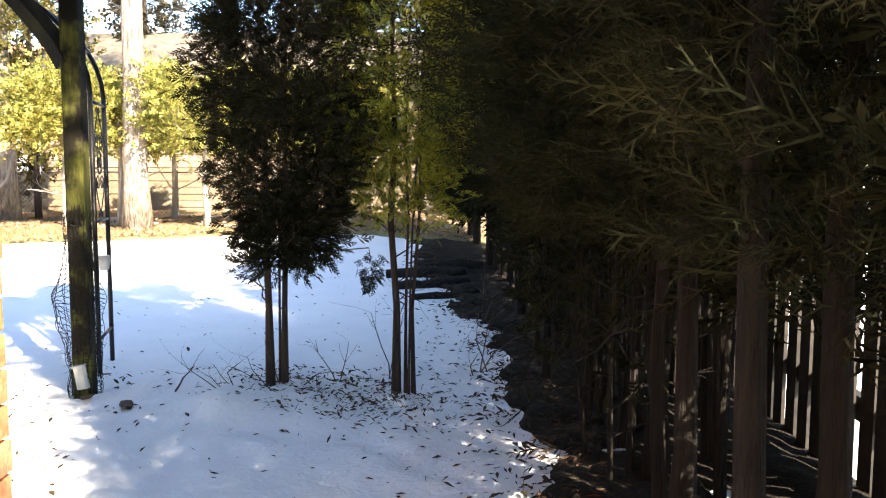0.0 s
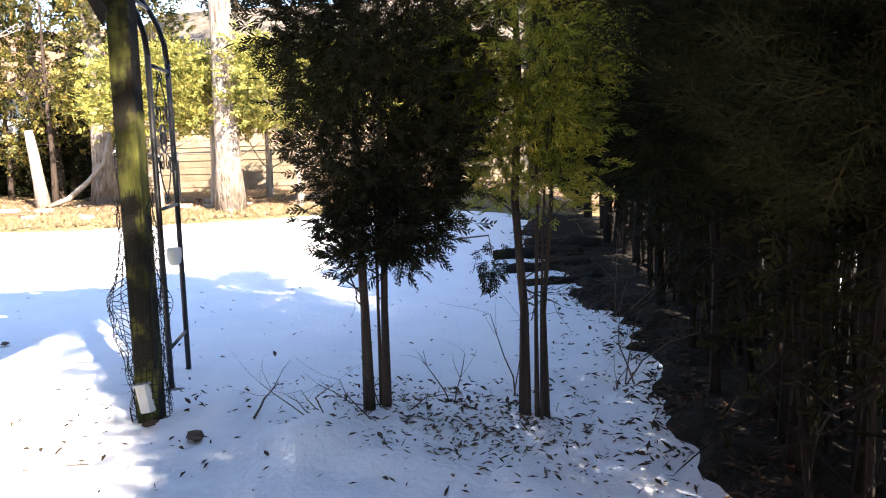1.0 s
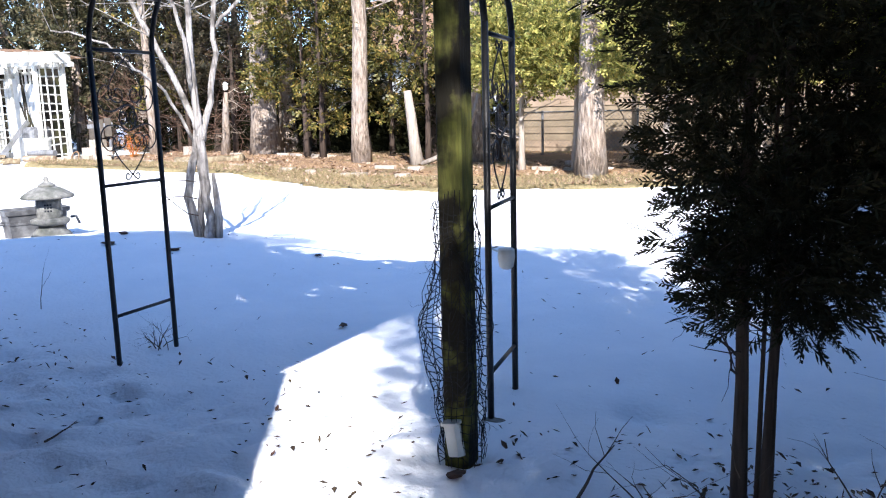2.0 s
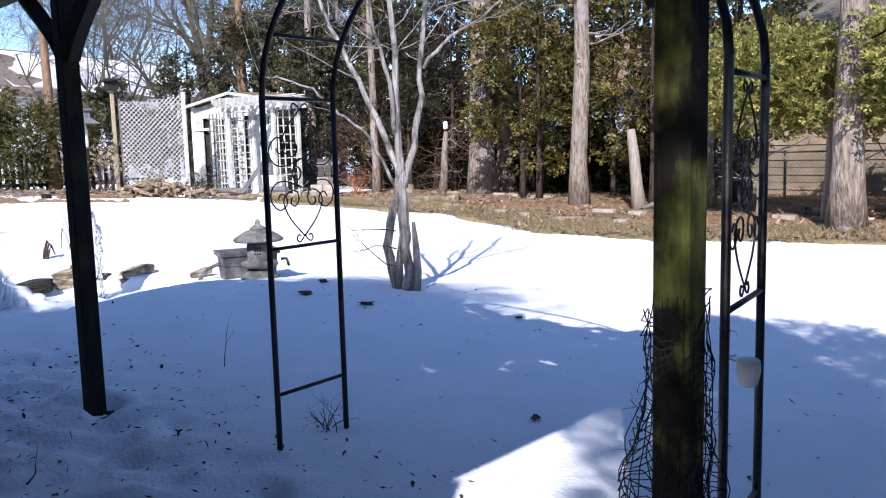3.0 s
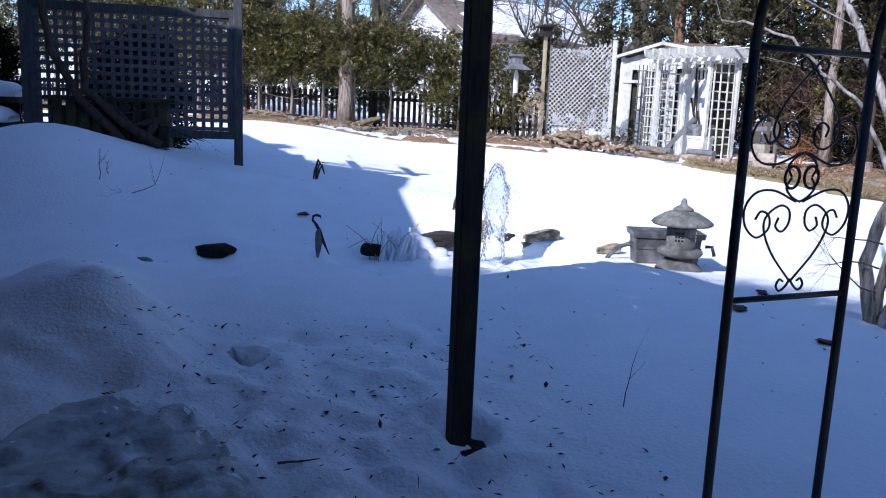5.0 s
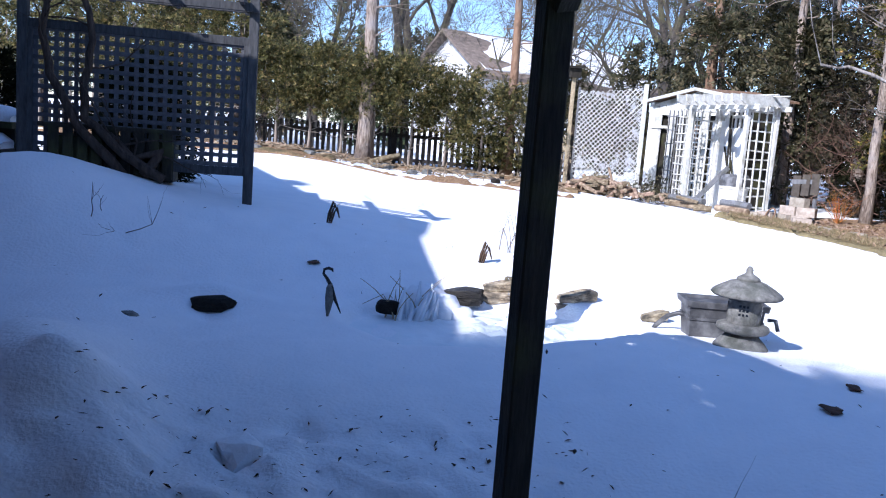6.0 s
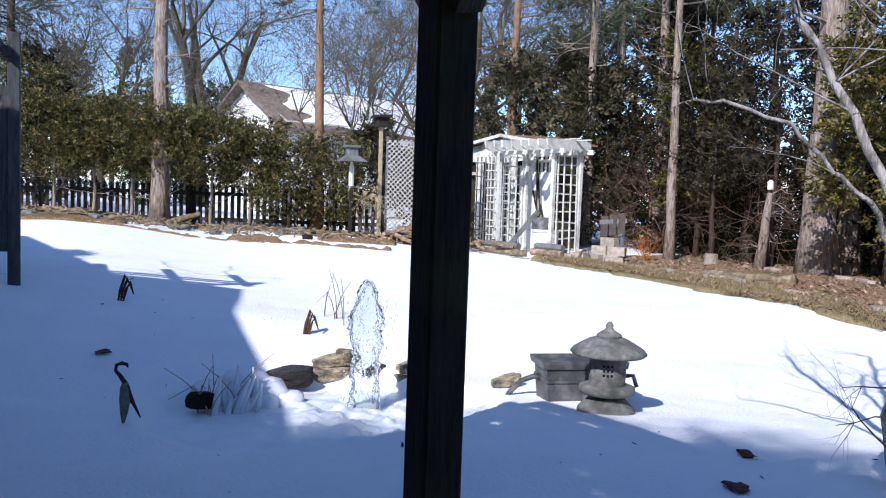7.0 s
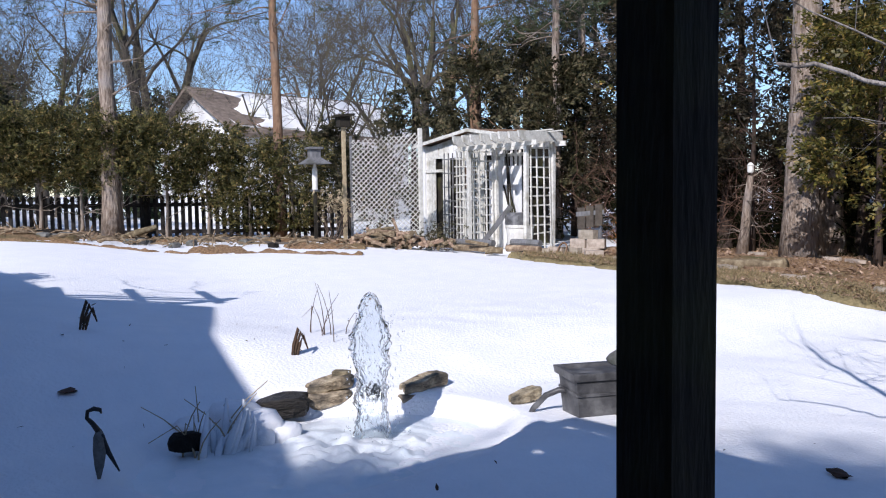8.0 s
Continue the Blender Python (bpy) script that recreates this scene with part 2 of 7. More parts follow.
# The thin cedar's sunlit look is put into this bright yellow-green.
CEDAR_SUNNY = mat("sunlit_yellow_cedar_foliage", [(0.03, 0.04, 0.008), (0.28, 0.3, 0.035), (0.62, 0.57, 0.09)], 6.0, 5, 0.5, 0.0, island=0.5, translucent=0.35)
# Shade is put into this near-black foliage colour, mostly for the hedge.
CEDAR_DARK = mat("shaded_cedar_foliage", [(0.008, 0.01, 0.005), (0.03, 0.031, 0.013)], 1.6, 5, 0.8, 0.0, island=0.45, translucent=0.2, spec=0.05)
# Shade over the near cedar is put into this dark colour.
CEDAR_DEEP = mat("shade_dark_cedar_foliage", [(0.012, 0.013, 0.007), (0.05, 0.046, 0.02)], 1.6, 5, 0.75, 0.0, island=0.45, translucent=0.2, spec=0.1)
# Gap shade and highlights are ramped into this olive colour as well.
CEDAR_OLIVE = mat("olive_cedar_foliage", [(0.014, 0.018, 0.006), (0.095, 0.088, 0.018), (0.31, 0.245, 0.055)], 8.0, 5, 0.5, 0.0, island=0.7, translucent=0.3)
PINE_GREEN = mat("pine_needles", [(0.03, 0.045, 0.018), (0.075, 0.095, 0.04)], 1.2, 5, 0.6, 0.0, island=0.4, translucent=0.2)
# Canopy shade over the back trees is put into this darkened foliage.
BROWN_GREEN = mat("shade_darkened_conifer_foliage", [(0.01, 0.01, 0.006), (0.035, 0.03, 0.015), (0.1, 0.08, 0.042)], 5.0, 5, 0.6, 0.0, island=0.55, translucent=0.2)
DULL_OLIVE = mat("olive_conifer_foliage", [(0.018, 0.02, 0.009), (0.07, 0.066, 0.03), (0.18, 0.15, 0.075)], 5.0, 5, 0.6, 0.0, island=0.6, translucent=0.2)
WALL_BRICK = mat("brick_wall", [(0.16, 0.075, 0.04), (0.3, 0.15, 0.085)], 9.0, 6, 0.9, 0.5, 40.0)
RED_BERRY = mat("dry_orange_foliage", [(0.3, 0.1, 0.02), (0.5, 0.2, 0.04)], 6.0, 5, 0.8, 0.0, island=0.4, translucent=0.2)
STONE = mat("lantern_stone", [(0.085, 0.083, 0.075), (0.25, 0.245, 0.222)], 16.0, 8, 0.9, 0.7, 60.0, stain=(0.08, 0.085, 0.07), stain_scale=5.0)
ROCK = mat("pond_rock", [(0.08, 0.06, 0.04), (0.32, 0.26, 0.17), (0.55, 0.47, 0.33)], 14.0, 8, 0.9, 0.9, 24.0, stretch=(1, 1, 2.5), stain=(0.06, 0.055, 0.045), stain_scale=5.0, rand=0.2, dist=0.03)
CONCRETE = mat("concrete_block", [(0.27, 0.22, 0.17), (0.48, 0.41, 0.33)], 14.0, 6, 0.95, 0.5, rand=0.2)
PLASTIC_BLACK = mat("black_plastic", [(0.04, 0.04, 0.042), (0.09, 0.09, 0.092)], 10.0, 4, 0.5, 0.15, stain=(0.26, 0.26, 0.26), stain_scale=5, stain_cut=(0.45, 0.75), spec=0.5)
BOX_PLASTIC = mat("weathered_grey_plastic", [(0.035, 0.035, 0.037), (0.09, 0.09, 0.092)], 10.0, 4, 0.5, 0.15, stain=(0.2, 0.2, 0.2), stain_scale=5, stain_cut=(0.45, 0.7), spec=0.5)
WHITE_PLASTIC = mat("white_plastic", [(0.62, 0.6, 0.54), (0.76, 0.75, 0.7)], 8.0, 4, 0.5, 0.1, spec=0.5)
NET = mat("black_netting", [(0.01, 0.01, 0.01), (0.02, 0.02, 0.02)], 10, 2, 0.7, 0.0)
SHINGLE = mat("roof_shingle", [(0.09, 0.075, 0.06), (0.22, 0.18, 0.14)], 5.0, 7, 0.95, 0.6, 12.0, stretch=(1, 1, 1), rand=0.2)
SIDING_WHITE = mat("white_siding", [(0.66, 0.66, 0.65), (0.78, 0.78, 0.77)], 4.0, 5, 0.7, 0.15, rand=0.06)
SIDING_BROWN = mat("brown_siding", [(0.2, 0.15, 0.1), (0.32, 0.245, 0.17)], 3.0, 6, 0.85, 0.3, rand=0.15)
DARK_GLASS = mat("dark_window", [(0.01, 0.012, 0.015), (0.02, 0.022, 0.026)], 2.0, 2, 0.1, 0.0, spec=0.6)
CUT_WOOD = mat("split_firewood", [(0.1, 0.065, 0.04), (0.22, 0.16, 0.1), (0.42, 0.33, 0.22)], 10.0, 7, 0.9, 0.6, rand=0.3)
STRAW = mat("dry_straw", [(0.28, 0.22, 0.13), (0.46, 0.38, 0.24)], 20.0, 4, 0.9, 0.2, island=0.3)


# ---------------------------------------------------------------- the lie of the land
def land(x, y):
    """Height of the snow, without its fine relief."""
    x, y = np.asarray(x, float), np.asarray(y, float)
    h = step(-9.6, -11.3, x) * (0.22 + 0.26 * step(6.0, 2.6, y)) * (1 - 0.6 * step(10, 13, y))
    h = h + 0.28 * step(-12.5, -22, x) * step(12.0, 7.5, y)
    h = h + 0.18 * step(8.5, 14.5, y) * step(1.0, -2.0, x)
    h = h + 0.2 * bump(x, y, -6.3, 6.3, 1.6, 1.1)
    h = h + 0.1 * bump(x, y, -7.7, 5.5, 0.9, 0.6)
    h = h + 0.07 * bump(x, y, -0.8, 4.1, 0.6, 0.5) + 0.05 * bump(x, y, -1.3, 4.35, 0.5, 0.4)
    h = h + 0.3 * bump(x, y, -7.0, 1.9, 0.75, 0.5) + 0.3 * bump(x, y, -11.0, 0.7, 0.8, 0.9) + 0.22 * bump(x, y, -6.55, 2.2, 0.3, 0.3) + 0.12 * bump(x, y, -6.1, 2.45, 0.22, 0.2) + 0.34 * bump(x, y, -12.2, 0.6, 1.6, 1.6) + 0.12 * bump(x, y, -8.0, 1.6, 2.0, 0.7)
    h = h + 0.07 * step(-8.2, -7.95, x) * step(-6.2, -7.4, x) * step(2.3, 2.9, y) * step(5.6, 4.9, y)
    pond = ((x + 9.05) / 0.95) ** 2 + ((y - 4.75) / 1.2) ** 2
    h = h - 0.13 * step(1.15, 0.85, pond) * np.ones_like(x)
    return h


def ground_z(x, y):
    return float(land(x, y))


# ---------------------------------------------------------------- ground
def lines(*runs):
    """Grid lines: runs of (from, to, spacing)."""
    out = []
    for a, b, s in runs:
        out += list(np.arange(a, b, s))
    return np.array(out + [runs[-1][1]])


def sheet(name, xs, ys, height, material, kind_label, holes=None):
    gx, gy = np.meshgrid(xs, ys)
    gz = height(gx, gy)
    nx, ny = len(xs), len(ys)
    idx = np.arange(nx * ny).reshape(ny, nx)
    faces = np.stack([idx[:-1, :-1], idx[:-1, 1:], idx[1:, 1:], idx[1:, :-1]], -1).reshape(-1, 4)
    me = tri_mesh(name, np.stack([gx, gy, gz], -1).reshape(-1, 3), faces, True)
    me.materials.append(material)
    ob = new(name, me)
    return tagged(ob, kind_label, "ground", kind="structure")


FOOT = np.random.RandomState(5)
PRINTS = [(FOOT.uniform(-6.6, -3.2), FOOT.uniform(2.3, 4.1), FOOT.uniform(0.045, 0.1), FOOT.uniform(0.02, 0.055)) for _ in range(85)]
PRINTS += [(-6.3, 2.96, 0.09, 0.08), (-5.32, 3.8, 0.1, 0.04), (-4.81, 3.8, 0.13, 0.06), (-5.5, 2.9, 0.12, 0.05), (-1.35, 4.95, 0.12, 0.05), (-2.6, 5.15, 0.1, 0.04), (-8.96, 2.55, 0.2, 0.07)]


def snow_height(x, y):
    h = land(x, y)
    near = step(-14, -11, x) * step(12, 9, y) * step(-3, 0, y)
    h = h + near * (0.035 * (vnoise(x, y, 0.8, 1) - 0.5) + 0.018 * (vnoise(x, y, 0.28, 2) - 0.5))
    trodden = step(-7.2, -6.2, x) * step(-0.5, -2.2, x) * step(4.7, 3.9, y) * step(0, 1.5, y)
    h = h + trodden * (0.05 * (vnoise(x, y, 0.24, 3) - 0.4) + 0.05 * (vnoise(x, y, 0.1, 4) - 0.5) + 0.025 * (vnoise(x, y, 0.05, 5) - 0.5))
    litter = step(-1.6, -0.9, x) * step(6.0, 4.5, y) * step(0.45, 0.2, x)
    h = h + litter * (0.05 * (vnoise(x, y, 0.13, 6) - 0.5) + 0.06 * (vnoise(x, y, 0.33, 7) - 0.5))
    for a, b, r, d in PRINTS:
        h = h - d * bump(x, y, a, b, r, r * 0.75)
    for a, b, r in ((-1.74, 4.2, 0.13), (-5.19, 3.87, 0.01), (-6.12, 6.7, 0.16), (-11.95, 2.57, 0.16)):
        h = h - 0.025 * bump(x, y, a, b, r, r)
    hole = np.hypot(x + 5.15, (y - 3.9) * 1.2)
    h = h - 0.075 * step(0.17, 0.1, hole) + 0.025 * bump(hole, 0.0, 0.21, 0.0, 0.05, 1.0)
    h = h + 0.12 * bump(x, y, -9.42, 2.58, 0.2, 0.34)
    h = h + 0.07 * bump(x, y, -1.95, 4.12, 0.1, 0.12) + 0.08 * bump(x, y, -0.95, 3.85, 0.16, 0.14)
    rise = 2.2 * step(60, 300, np.hypot(x, y))
    return h + rise + 0.1 * (1 - near) * (vnoise(x, y, 3.0, 8) - 0.5) * step(9, 14, np.hypot(x + 5, y - 4))


xs = lines((-600, -60, 60), (-60, -28, 2), (-28, -13, 0.35), (-13, -7.5, 0.07), (-7.5, 1.6, 0.045), (1.6, 6, 0.3), (6, 40, 3), (40, 600, 70))
ys = lines((-600, -40, 70), (-40, -3, 3), (-3, 1.2, 0.2), (1.2, 7.6, 0.045), (7.6, 12, 0.12), (12, 24, 0.6), (24, 60, 3), (60, 600, 60))
sheet("ground", xs, ys, snow_height, SNOW, "old snow cover over the garden, trodden and shaded", None)


def bed_sheet(name, front, back, x0, x1, lift, material, label, n=(260, 40), seed=9):
    """A sheet of litter from a ragged front edge to a back line, in x."""
    u, v = np.meshgrid(np.linspace(0, 1, n[0]), np.linspace(0, 1, n[1]) ** 1.4)
    x = x0 + (x1 - x0) * u
    yf = front(x) + 0.35 * (vnoise(x, x * 0 + 3, 0.7, seed) - 0.5) + 0.16 * (vnoise(x, x * 0, 0.16, seed + 1) - 0.5)
    y = yf + (back(x) - yf) * v
    z = land(x, y) + lift * step(0, 0.06, v) + 0.05 * (vnoise(x, y, 0.5, seed + 2) - 0.5) + 0.02 * (vnoise(x, y, 0.12, seed + 3) - 0.5)
    z = z - 0.05 * (v < 0.005)
    idx = np.arange(n[0] * n[1]).reshape(n[1], n[0])
    faces = np.stack([idx[:-1, :-1], idx[:-1, 1:], idx[1:, 1:], idx[1:, :-1]], -1).reshape(-1, 4)
    me = tri_mesh(name, np.stack([x, y, z], -1).reshape(-1, 3), faces, True)
    me.materials.append(material)
    return tagged(new(name, me), label, "ground", kind="structure")


def bed_front(x):
    return np.interp(x, [-19, -17, -13.5, -12, -10.2, -8.6, -6.6, -4.6, -3], [11.5, 11.4, 11.45, 11.15, 11.4, 11.15, 11.4, 12.2, 13.0])


mulch = bed_sheet("mulch_bed", lambda x: bed_front(x) + 0.9, lambda x: x * 0 + 21.5, -18.0, 1.0, 0.07, MULCH, "brown needle mulch bed under the trees")
verge = bed_sheet("grass_verge", bed_front, lambda x: bed_front(x) + 1.45, -18.0, 0.5, 0.055, GRASS, "thawed yellow winter grass beside the snow", (300, 14), 19)

# ---------------------------------------------------------------- foliage makers
def frond_template(n, seed, sub=False, droop=0.12, width=0.05):
    """A flat scale-leaf spray along +x: slim triangles off a stem."""
    rs = np.random.RandomState(seed)
    vs, fs = [], []

    def blade(p, d, length, w, nz):
        d = d / np.linalg.norm(d)
        s = np.array([-d[1], d[0], 0]) * w
        k = len(vs)
        tip = p + d * length
        tip[2] += nz
        vs.extend([p - s * 0.5, p + d * length * 0.55 + s - 0.0, tip, p + d * length * 0.55 - s])
        fs.extend([(k, k + 1, k + 2), (k, k + 2, k + 3)])

    blade(np.zeros(3), np.array([1.0, 0, 0]), 1.0, 0.035, -droop)
    for i in range(n):
        p = 0.12 + 0.8 * i / n
        side = 1 if i % 2 else -1
        length = (0.5 - 0.34 * p) * rs.uniform(0.75, 1.2)
        ang = rs.uniform(0.55, 0.85)
        d = np.array([math.cos(ang), side * math.sin(ang), 0])
        at = np.array([p, 0, -droop * p * p])
        blade(at, d, length, 0.028 if sub else width, rs.uniform(-0.06, 0.03))
        if sub:
            for f in (0.35, 0.65):
                a2 = ang + side * 0 + rs.uniform(0.5, 0.8)
                d2 = np.array([math.cos(a2), side * math.sin(a2), 0])
                blade(at + d * length * f, d2, length * 0.42, 0.022, rs.uniform(-0.05, 0.03))
                a3 = ang - rs.uniform(0.5, 0.8)
                d3 = np.array([math.cos(a3), side * math.sin(a3), 0])
                blade(at + d * length * f, d3, length * 0.42, 0.022, rs.uniform(-0.05, 0.03))
    return np.array(vs), np.array(fs)


def needle_template(n, seed):
    """A tuft of needles pointing forward and out from a twig."""
    rs = np.random.RandomState(seed)
    vs, fs = [], []
    for i in range(n):
        p = np.array([rs.uniform(0, 0.7), 0, 0])
        a, b = rs.uniform(0, math.tau), rs.uniform(0.4, 1.2)
        d = np.array([math.cos(b), math.sin(b) * math.cos(a), math.sin(b) * math.sin(a)]) * rs.uniform(0.35, 0.6)
        s = np.cross(d, [0.3, 0.5, 0.8])
        s = s / np.linalg.norm(s) * 0.02
        k = len(vs)
        vs.extend([p - s, p + s, p + d])
        fs.append((k, k + 1, k + 2))
    return np.array(vs), np.array(fs)


def fine_template(n, seed, at_parts=(0.35, 0.7)):
    """A feathery spray: a curved stem, alternate branchlets and hair-thin side shoots."""
    rs = np.random.RandomState(seed)
    vs, fs = [], []

    def sliver(p, d, length, w, sag):
        d = np.array([math.cos(d), math.sin(d), 0.0])
        s = np.array([-d[1], d[0], 0]) * w
        k = len(vs)
        tip = p + d * length
        tip[2] -= sag
        vs.extend([p - s, p + s, tip])
        fs.append((k, k + 1, k + 2))

    for i in range(n):
        p = 0.08 + 0.9 * i / n
        at = np.array([p, 0.05 * math.sin(3 * p), -0.16 * p * p])
        sliver(at - np.array([0.1, 0, 0]), 0.0, 0.22, 0.012, 0.02)
        for side in (1, -1):
            length = (0.46 - 0.36 * p) * rs.uniform(0.7, 1.25)
            ang = side * rs.uniform(0.5, 0.8)
            d = np.array([math.cos(ang), math.sin(ang), 0])
            sliver(at, ang, length, 0.010, 0.05)
            for f in at_parts:
                for turn in (0.65, -0.65):
                    sliver(at + d * length * f - np.array([0, 0, 0.05 * f]), ang + turn * rs.uniform(0.8, 1.2), length * 0.36 * (1.2 - f), 0.009, 0.02)
    return np.array(vs), np.array(fs)


FINE = [fine_template(6, 1), fine_template(7, 2), fine_template(6, 3)]
SOFT = [fine_template(5, 4, (0.55,)), fine_template(5, 5, (0.5,))]
SLIM = [frond_template(9, 14, width=0.03), frond_template(8, 15, width=0.03), frond_template(9, 16, width=0.03)]
MID = [frond_template(8, 4), frond_template(9, 5), frond_template(7, 6)]
LEAFY = [frond_template(4, 27, width=0.1), frond_template(5, 28, width=0.1), frond_template(4, 29, width=0.12)]
COARSE = [frond_template(4, 7), frond_template(5, 8)]
TUFT = [needle_template(14, 1), needle_template(14, 2)]


def spray_mesh(name, pos, aim, size, templates, seed, roll_free=1.0):
    """Place a spray at every pos, pointing along aim."""
    rs = np.random.RandomState(seed)
    aim = aim / np.linalg.norm(aim, axis=1, keepdims=True)
    ref = rs.normal(size=aim.shape) * roll_free + np.array([0, 0, 0.4])
    y = np.cross(ref, aim)
    y /= np.linalg.norm(y, axis=1, keepdims=True) + 1e-9
    z = np.cross(aim, y)
    V, Fc, off = [], [], 0
    which = rs.randint(0, len(templates), len(pos))
    for k, (tv, tf) in enumerate(templates):
        sel = which == k
        if not sel.any():
            continue
        s = size[sel][:, None, None]
        v = pos[sel][:, None] + s * (tv[None, :, :1] * aim[sel][:, None] + tv[None, :, 1:2] * y[sel][:, None] + tv[None, :, 2:] * z[sel][:, None])
        n, m = v.shape[:2]
        V.append(v.reshape(-1, 3))
        Fc.append((tf[None] + (np.arange(n) * m)[:, None, None]).reshape(-1, 3) + off)
        off += n * m
    return tri_mesh(name, np.concatenate(V), np.concatenate(Fc))


def crown_cloud(n, z0, z1, radius, rs, lumps=9, hollow=0.35, squash=1.0):
    """Points and outward directions in a lumpy crown; radius(u) gives its girth from foot (0) to top (1)."""
    u = rs.rand(n) ** 0.9
    a = rs.rand(n) * math.tau
    la, lu, lr = rs.rand(lumps) * math.tau, rs.rand(lumps), rs.uniform(-0.28, 0.3, lumps)
    swell = np.ones(n)
    for p, q, r in zip(la, lu, lr):
        swell += r * np.exp(-((np.angle(np.exp(1j * (a - p))) / 0.7) ** 2 + ((u - q) / 0.16) ** 2))
    rr = np.array([radius(q) for q in u]) * swell * (hollow + (1 - hollow) * rs.rand(n) ** 0.45)
    pos = np.stack([rr * np.cos(a), rr * np.sin(a) * squash, z0 + (z1 - z0) * u], 1)
    aim = np.stack([np.cos(a), np.sin(a) * squash, rs.uniform(-0.25, 0.75, n)], 1) + rs.normal(size=(n, 3)) * 0.35
    return pos, aim


def layered_cloud(n, z0, z1, radius, rs, boughs=46):
    """Sprays gathered on drooping boughs, with gaps between them."""
    pos, aim = [], []
    m = n // boughs
    for k in range(boughs):
        u = (k + rs.rand()) / boughs
        a = rs.rand() * math.tau
        r = radius(u) * rs.uniform(0.55, 1.25)
        d = np.array([math.cos(a), math.sin(a), 0])
        q = rs.uniform(0.25, 1.0, m) ** 0.7
        sag = rs.uniform(-0.05, 0.35)
        side = np.array([-d[1], d[0], 0])
        w = rs.normal(size=m) * 0.16 * (0.5 + q)
        p = d * (q * r)[:, None] + side * w[:, None]
        p[:, 2] = z0 + (z1 - z0) * u + 0.12 * q - sag * q * q + rs.normal(size=m) * 0.09
        pos.append(p)
        aim.append(d * 0.9 + side * (w * 1.5)[:, None] + rs.normal(size=(m, 3)) * 0.35 + np.array([0, 0, -0.15]))
    return np.concatenate(pos), np.concatenate(aim)


def clump_cloud(n, z0, z1, radius, rs, clumps=90, size=0.2, hollow=0.6):
    """Sprays bunched in dense clumps near the crown's skin, with dark gaps between the clumps."""
    cpos, caim = crown_cloud(clumps, z0, z1, radius, rs, hollow=hollow)
    m = max(4, n // clumps)
    pos, aim = [], []
    for c, d in zip(cpos, caim):
        d = d / np.linalg.norm(d)
        s = size * rs.uniform(0.6, 1.3)
        o = rs.normal(size=(m, 3)) * s * np.array([0.75, 0.75, 0.5])
        pos.append(c + o)
        aim.append(d * 0.7 + o / s * 0.6 + rs.normal(size=(m, 3)) * 0.3 + np.array([0, 0, -0.1]))
    return np.concatenate(pos), np.concatenate(aim)


def limb(geo, p, d, length, r, rs, depth, forks=3, bend=0.25, lift=0.1, sides=5, shrink=0.6, taper=0.35, seg=4, least=0.0):
    """A branch that bends, thins and forks."""
    p, d = Vector(p), Vector(d).normalized()
    pts, rad = [p.copy()], [r]
    for i in range(seg):
        d = (d + Vector(rs.normal(size=3)) * bend * 0.5 + Vector((0, 0, lift))).normalized()
        p = p + d * length / seg
        pts.append(p.copy())
        rad.append(max(least, r * (1 - (1 - taper) * (i + 1) / seg)))
    geo.tube(pts, rad, sides if depth > 0 else 3, False)
    if depth > 0:
        for k in range(forks):
            i = rs.randint(max(1, seg // 2), seg + 1)
            side = Vector(rs.normal(size=3))
            side = (side - d * side.dot(d)).normalized()
            nd = (d * rs.uniform(0.55, 1.0) + side * rs.uniform(0.45, 0.9)).normalized()
            limb(geo, pts[i], nd, length * shrink * rs.uniform(0.75, 1.2), rad[i] * rs.uniform(0.5, 0.72), rs, depth - 1, forks, bend, lift, max(3, sides - 1), shrink, taper, max(2, seg - (depth < 3)), least)


def trunk_pts(h, lean, rs, n=7, wob=0.03):
    return [(lean[0] * i / n * h + rs.normal() * wob * (i > 0), lean[1] * i / n * h + rs.normal() * wob * (i > 0), h * i / n) for i in range(n + 1)]


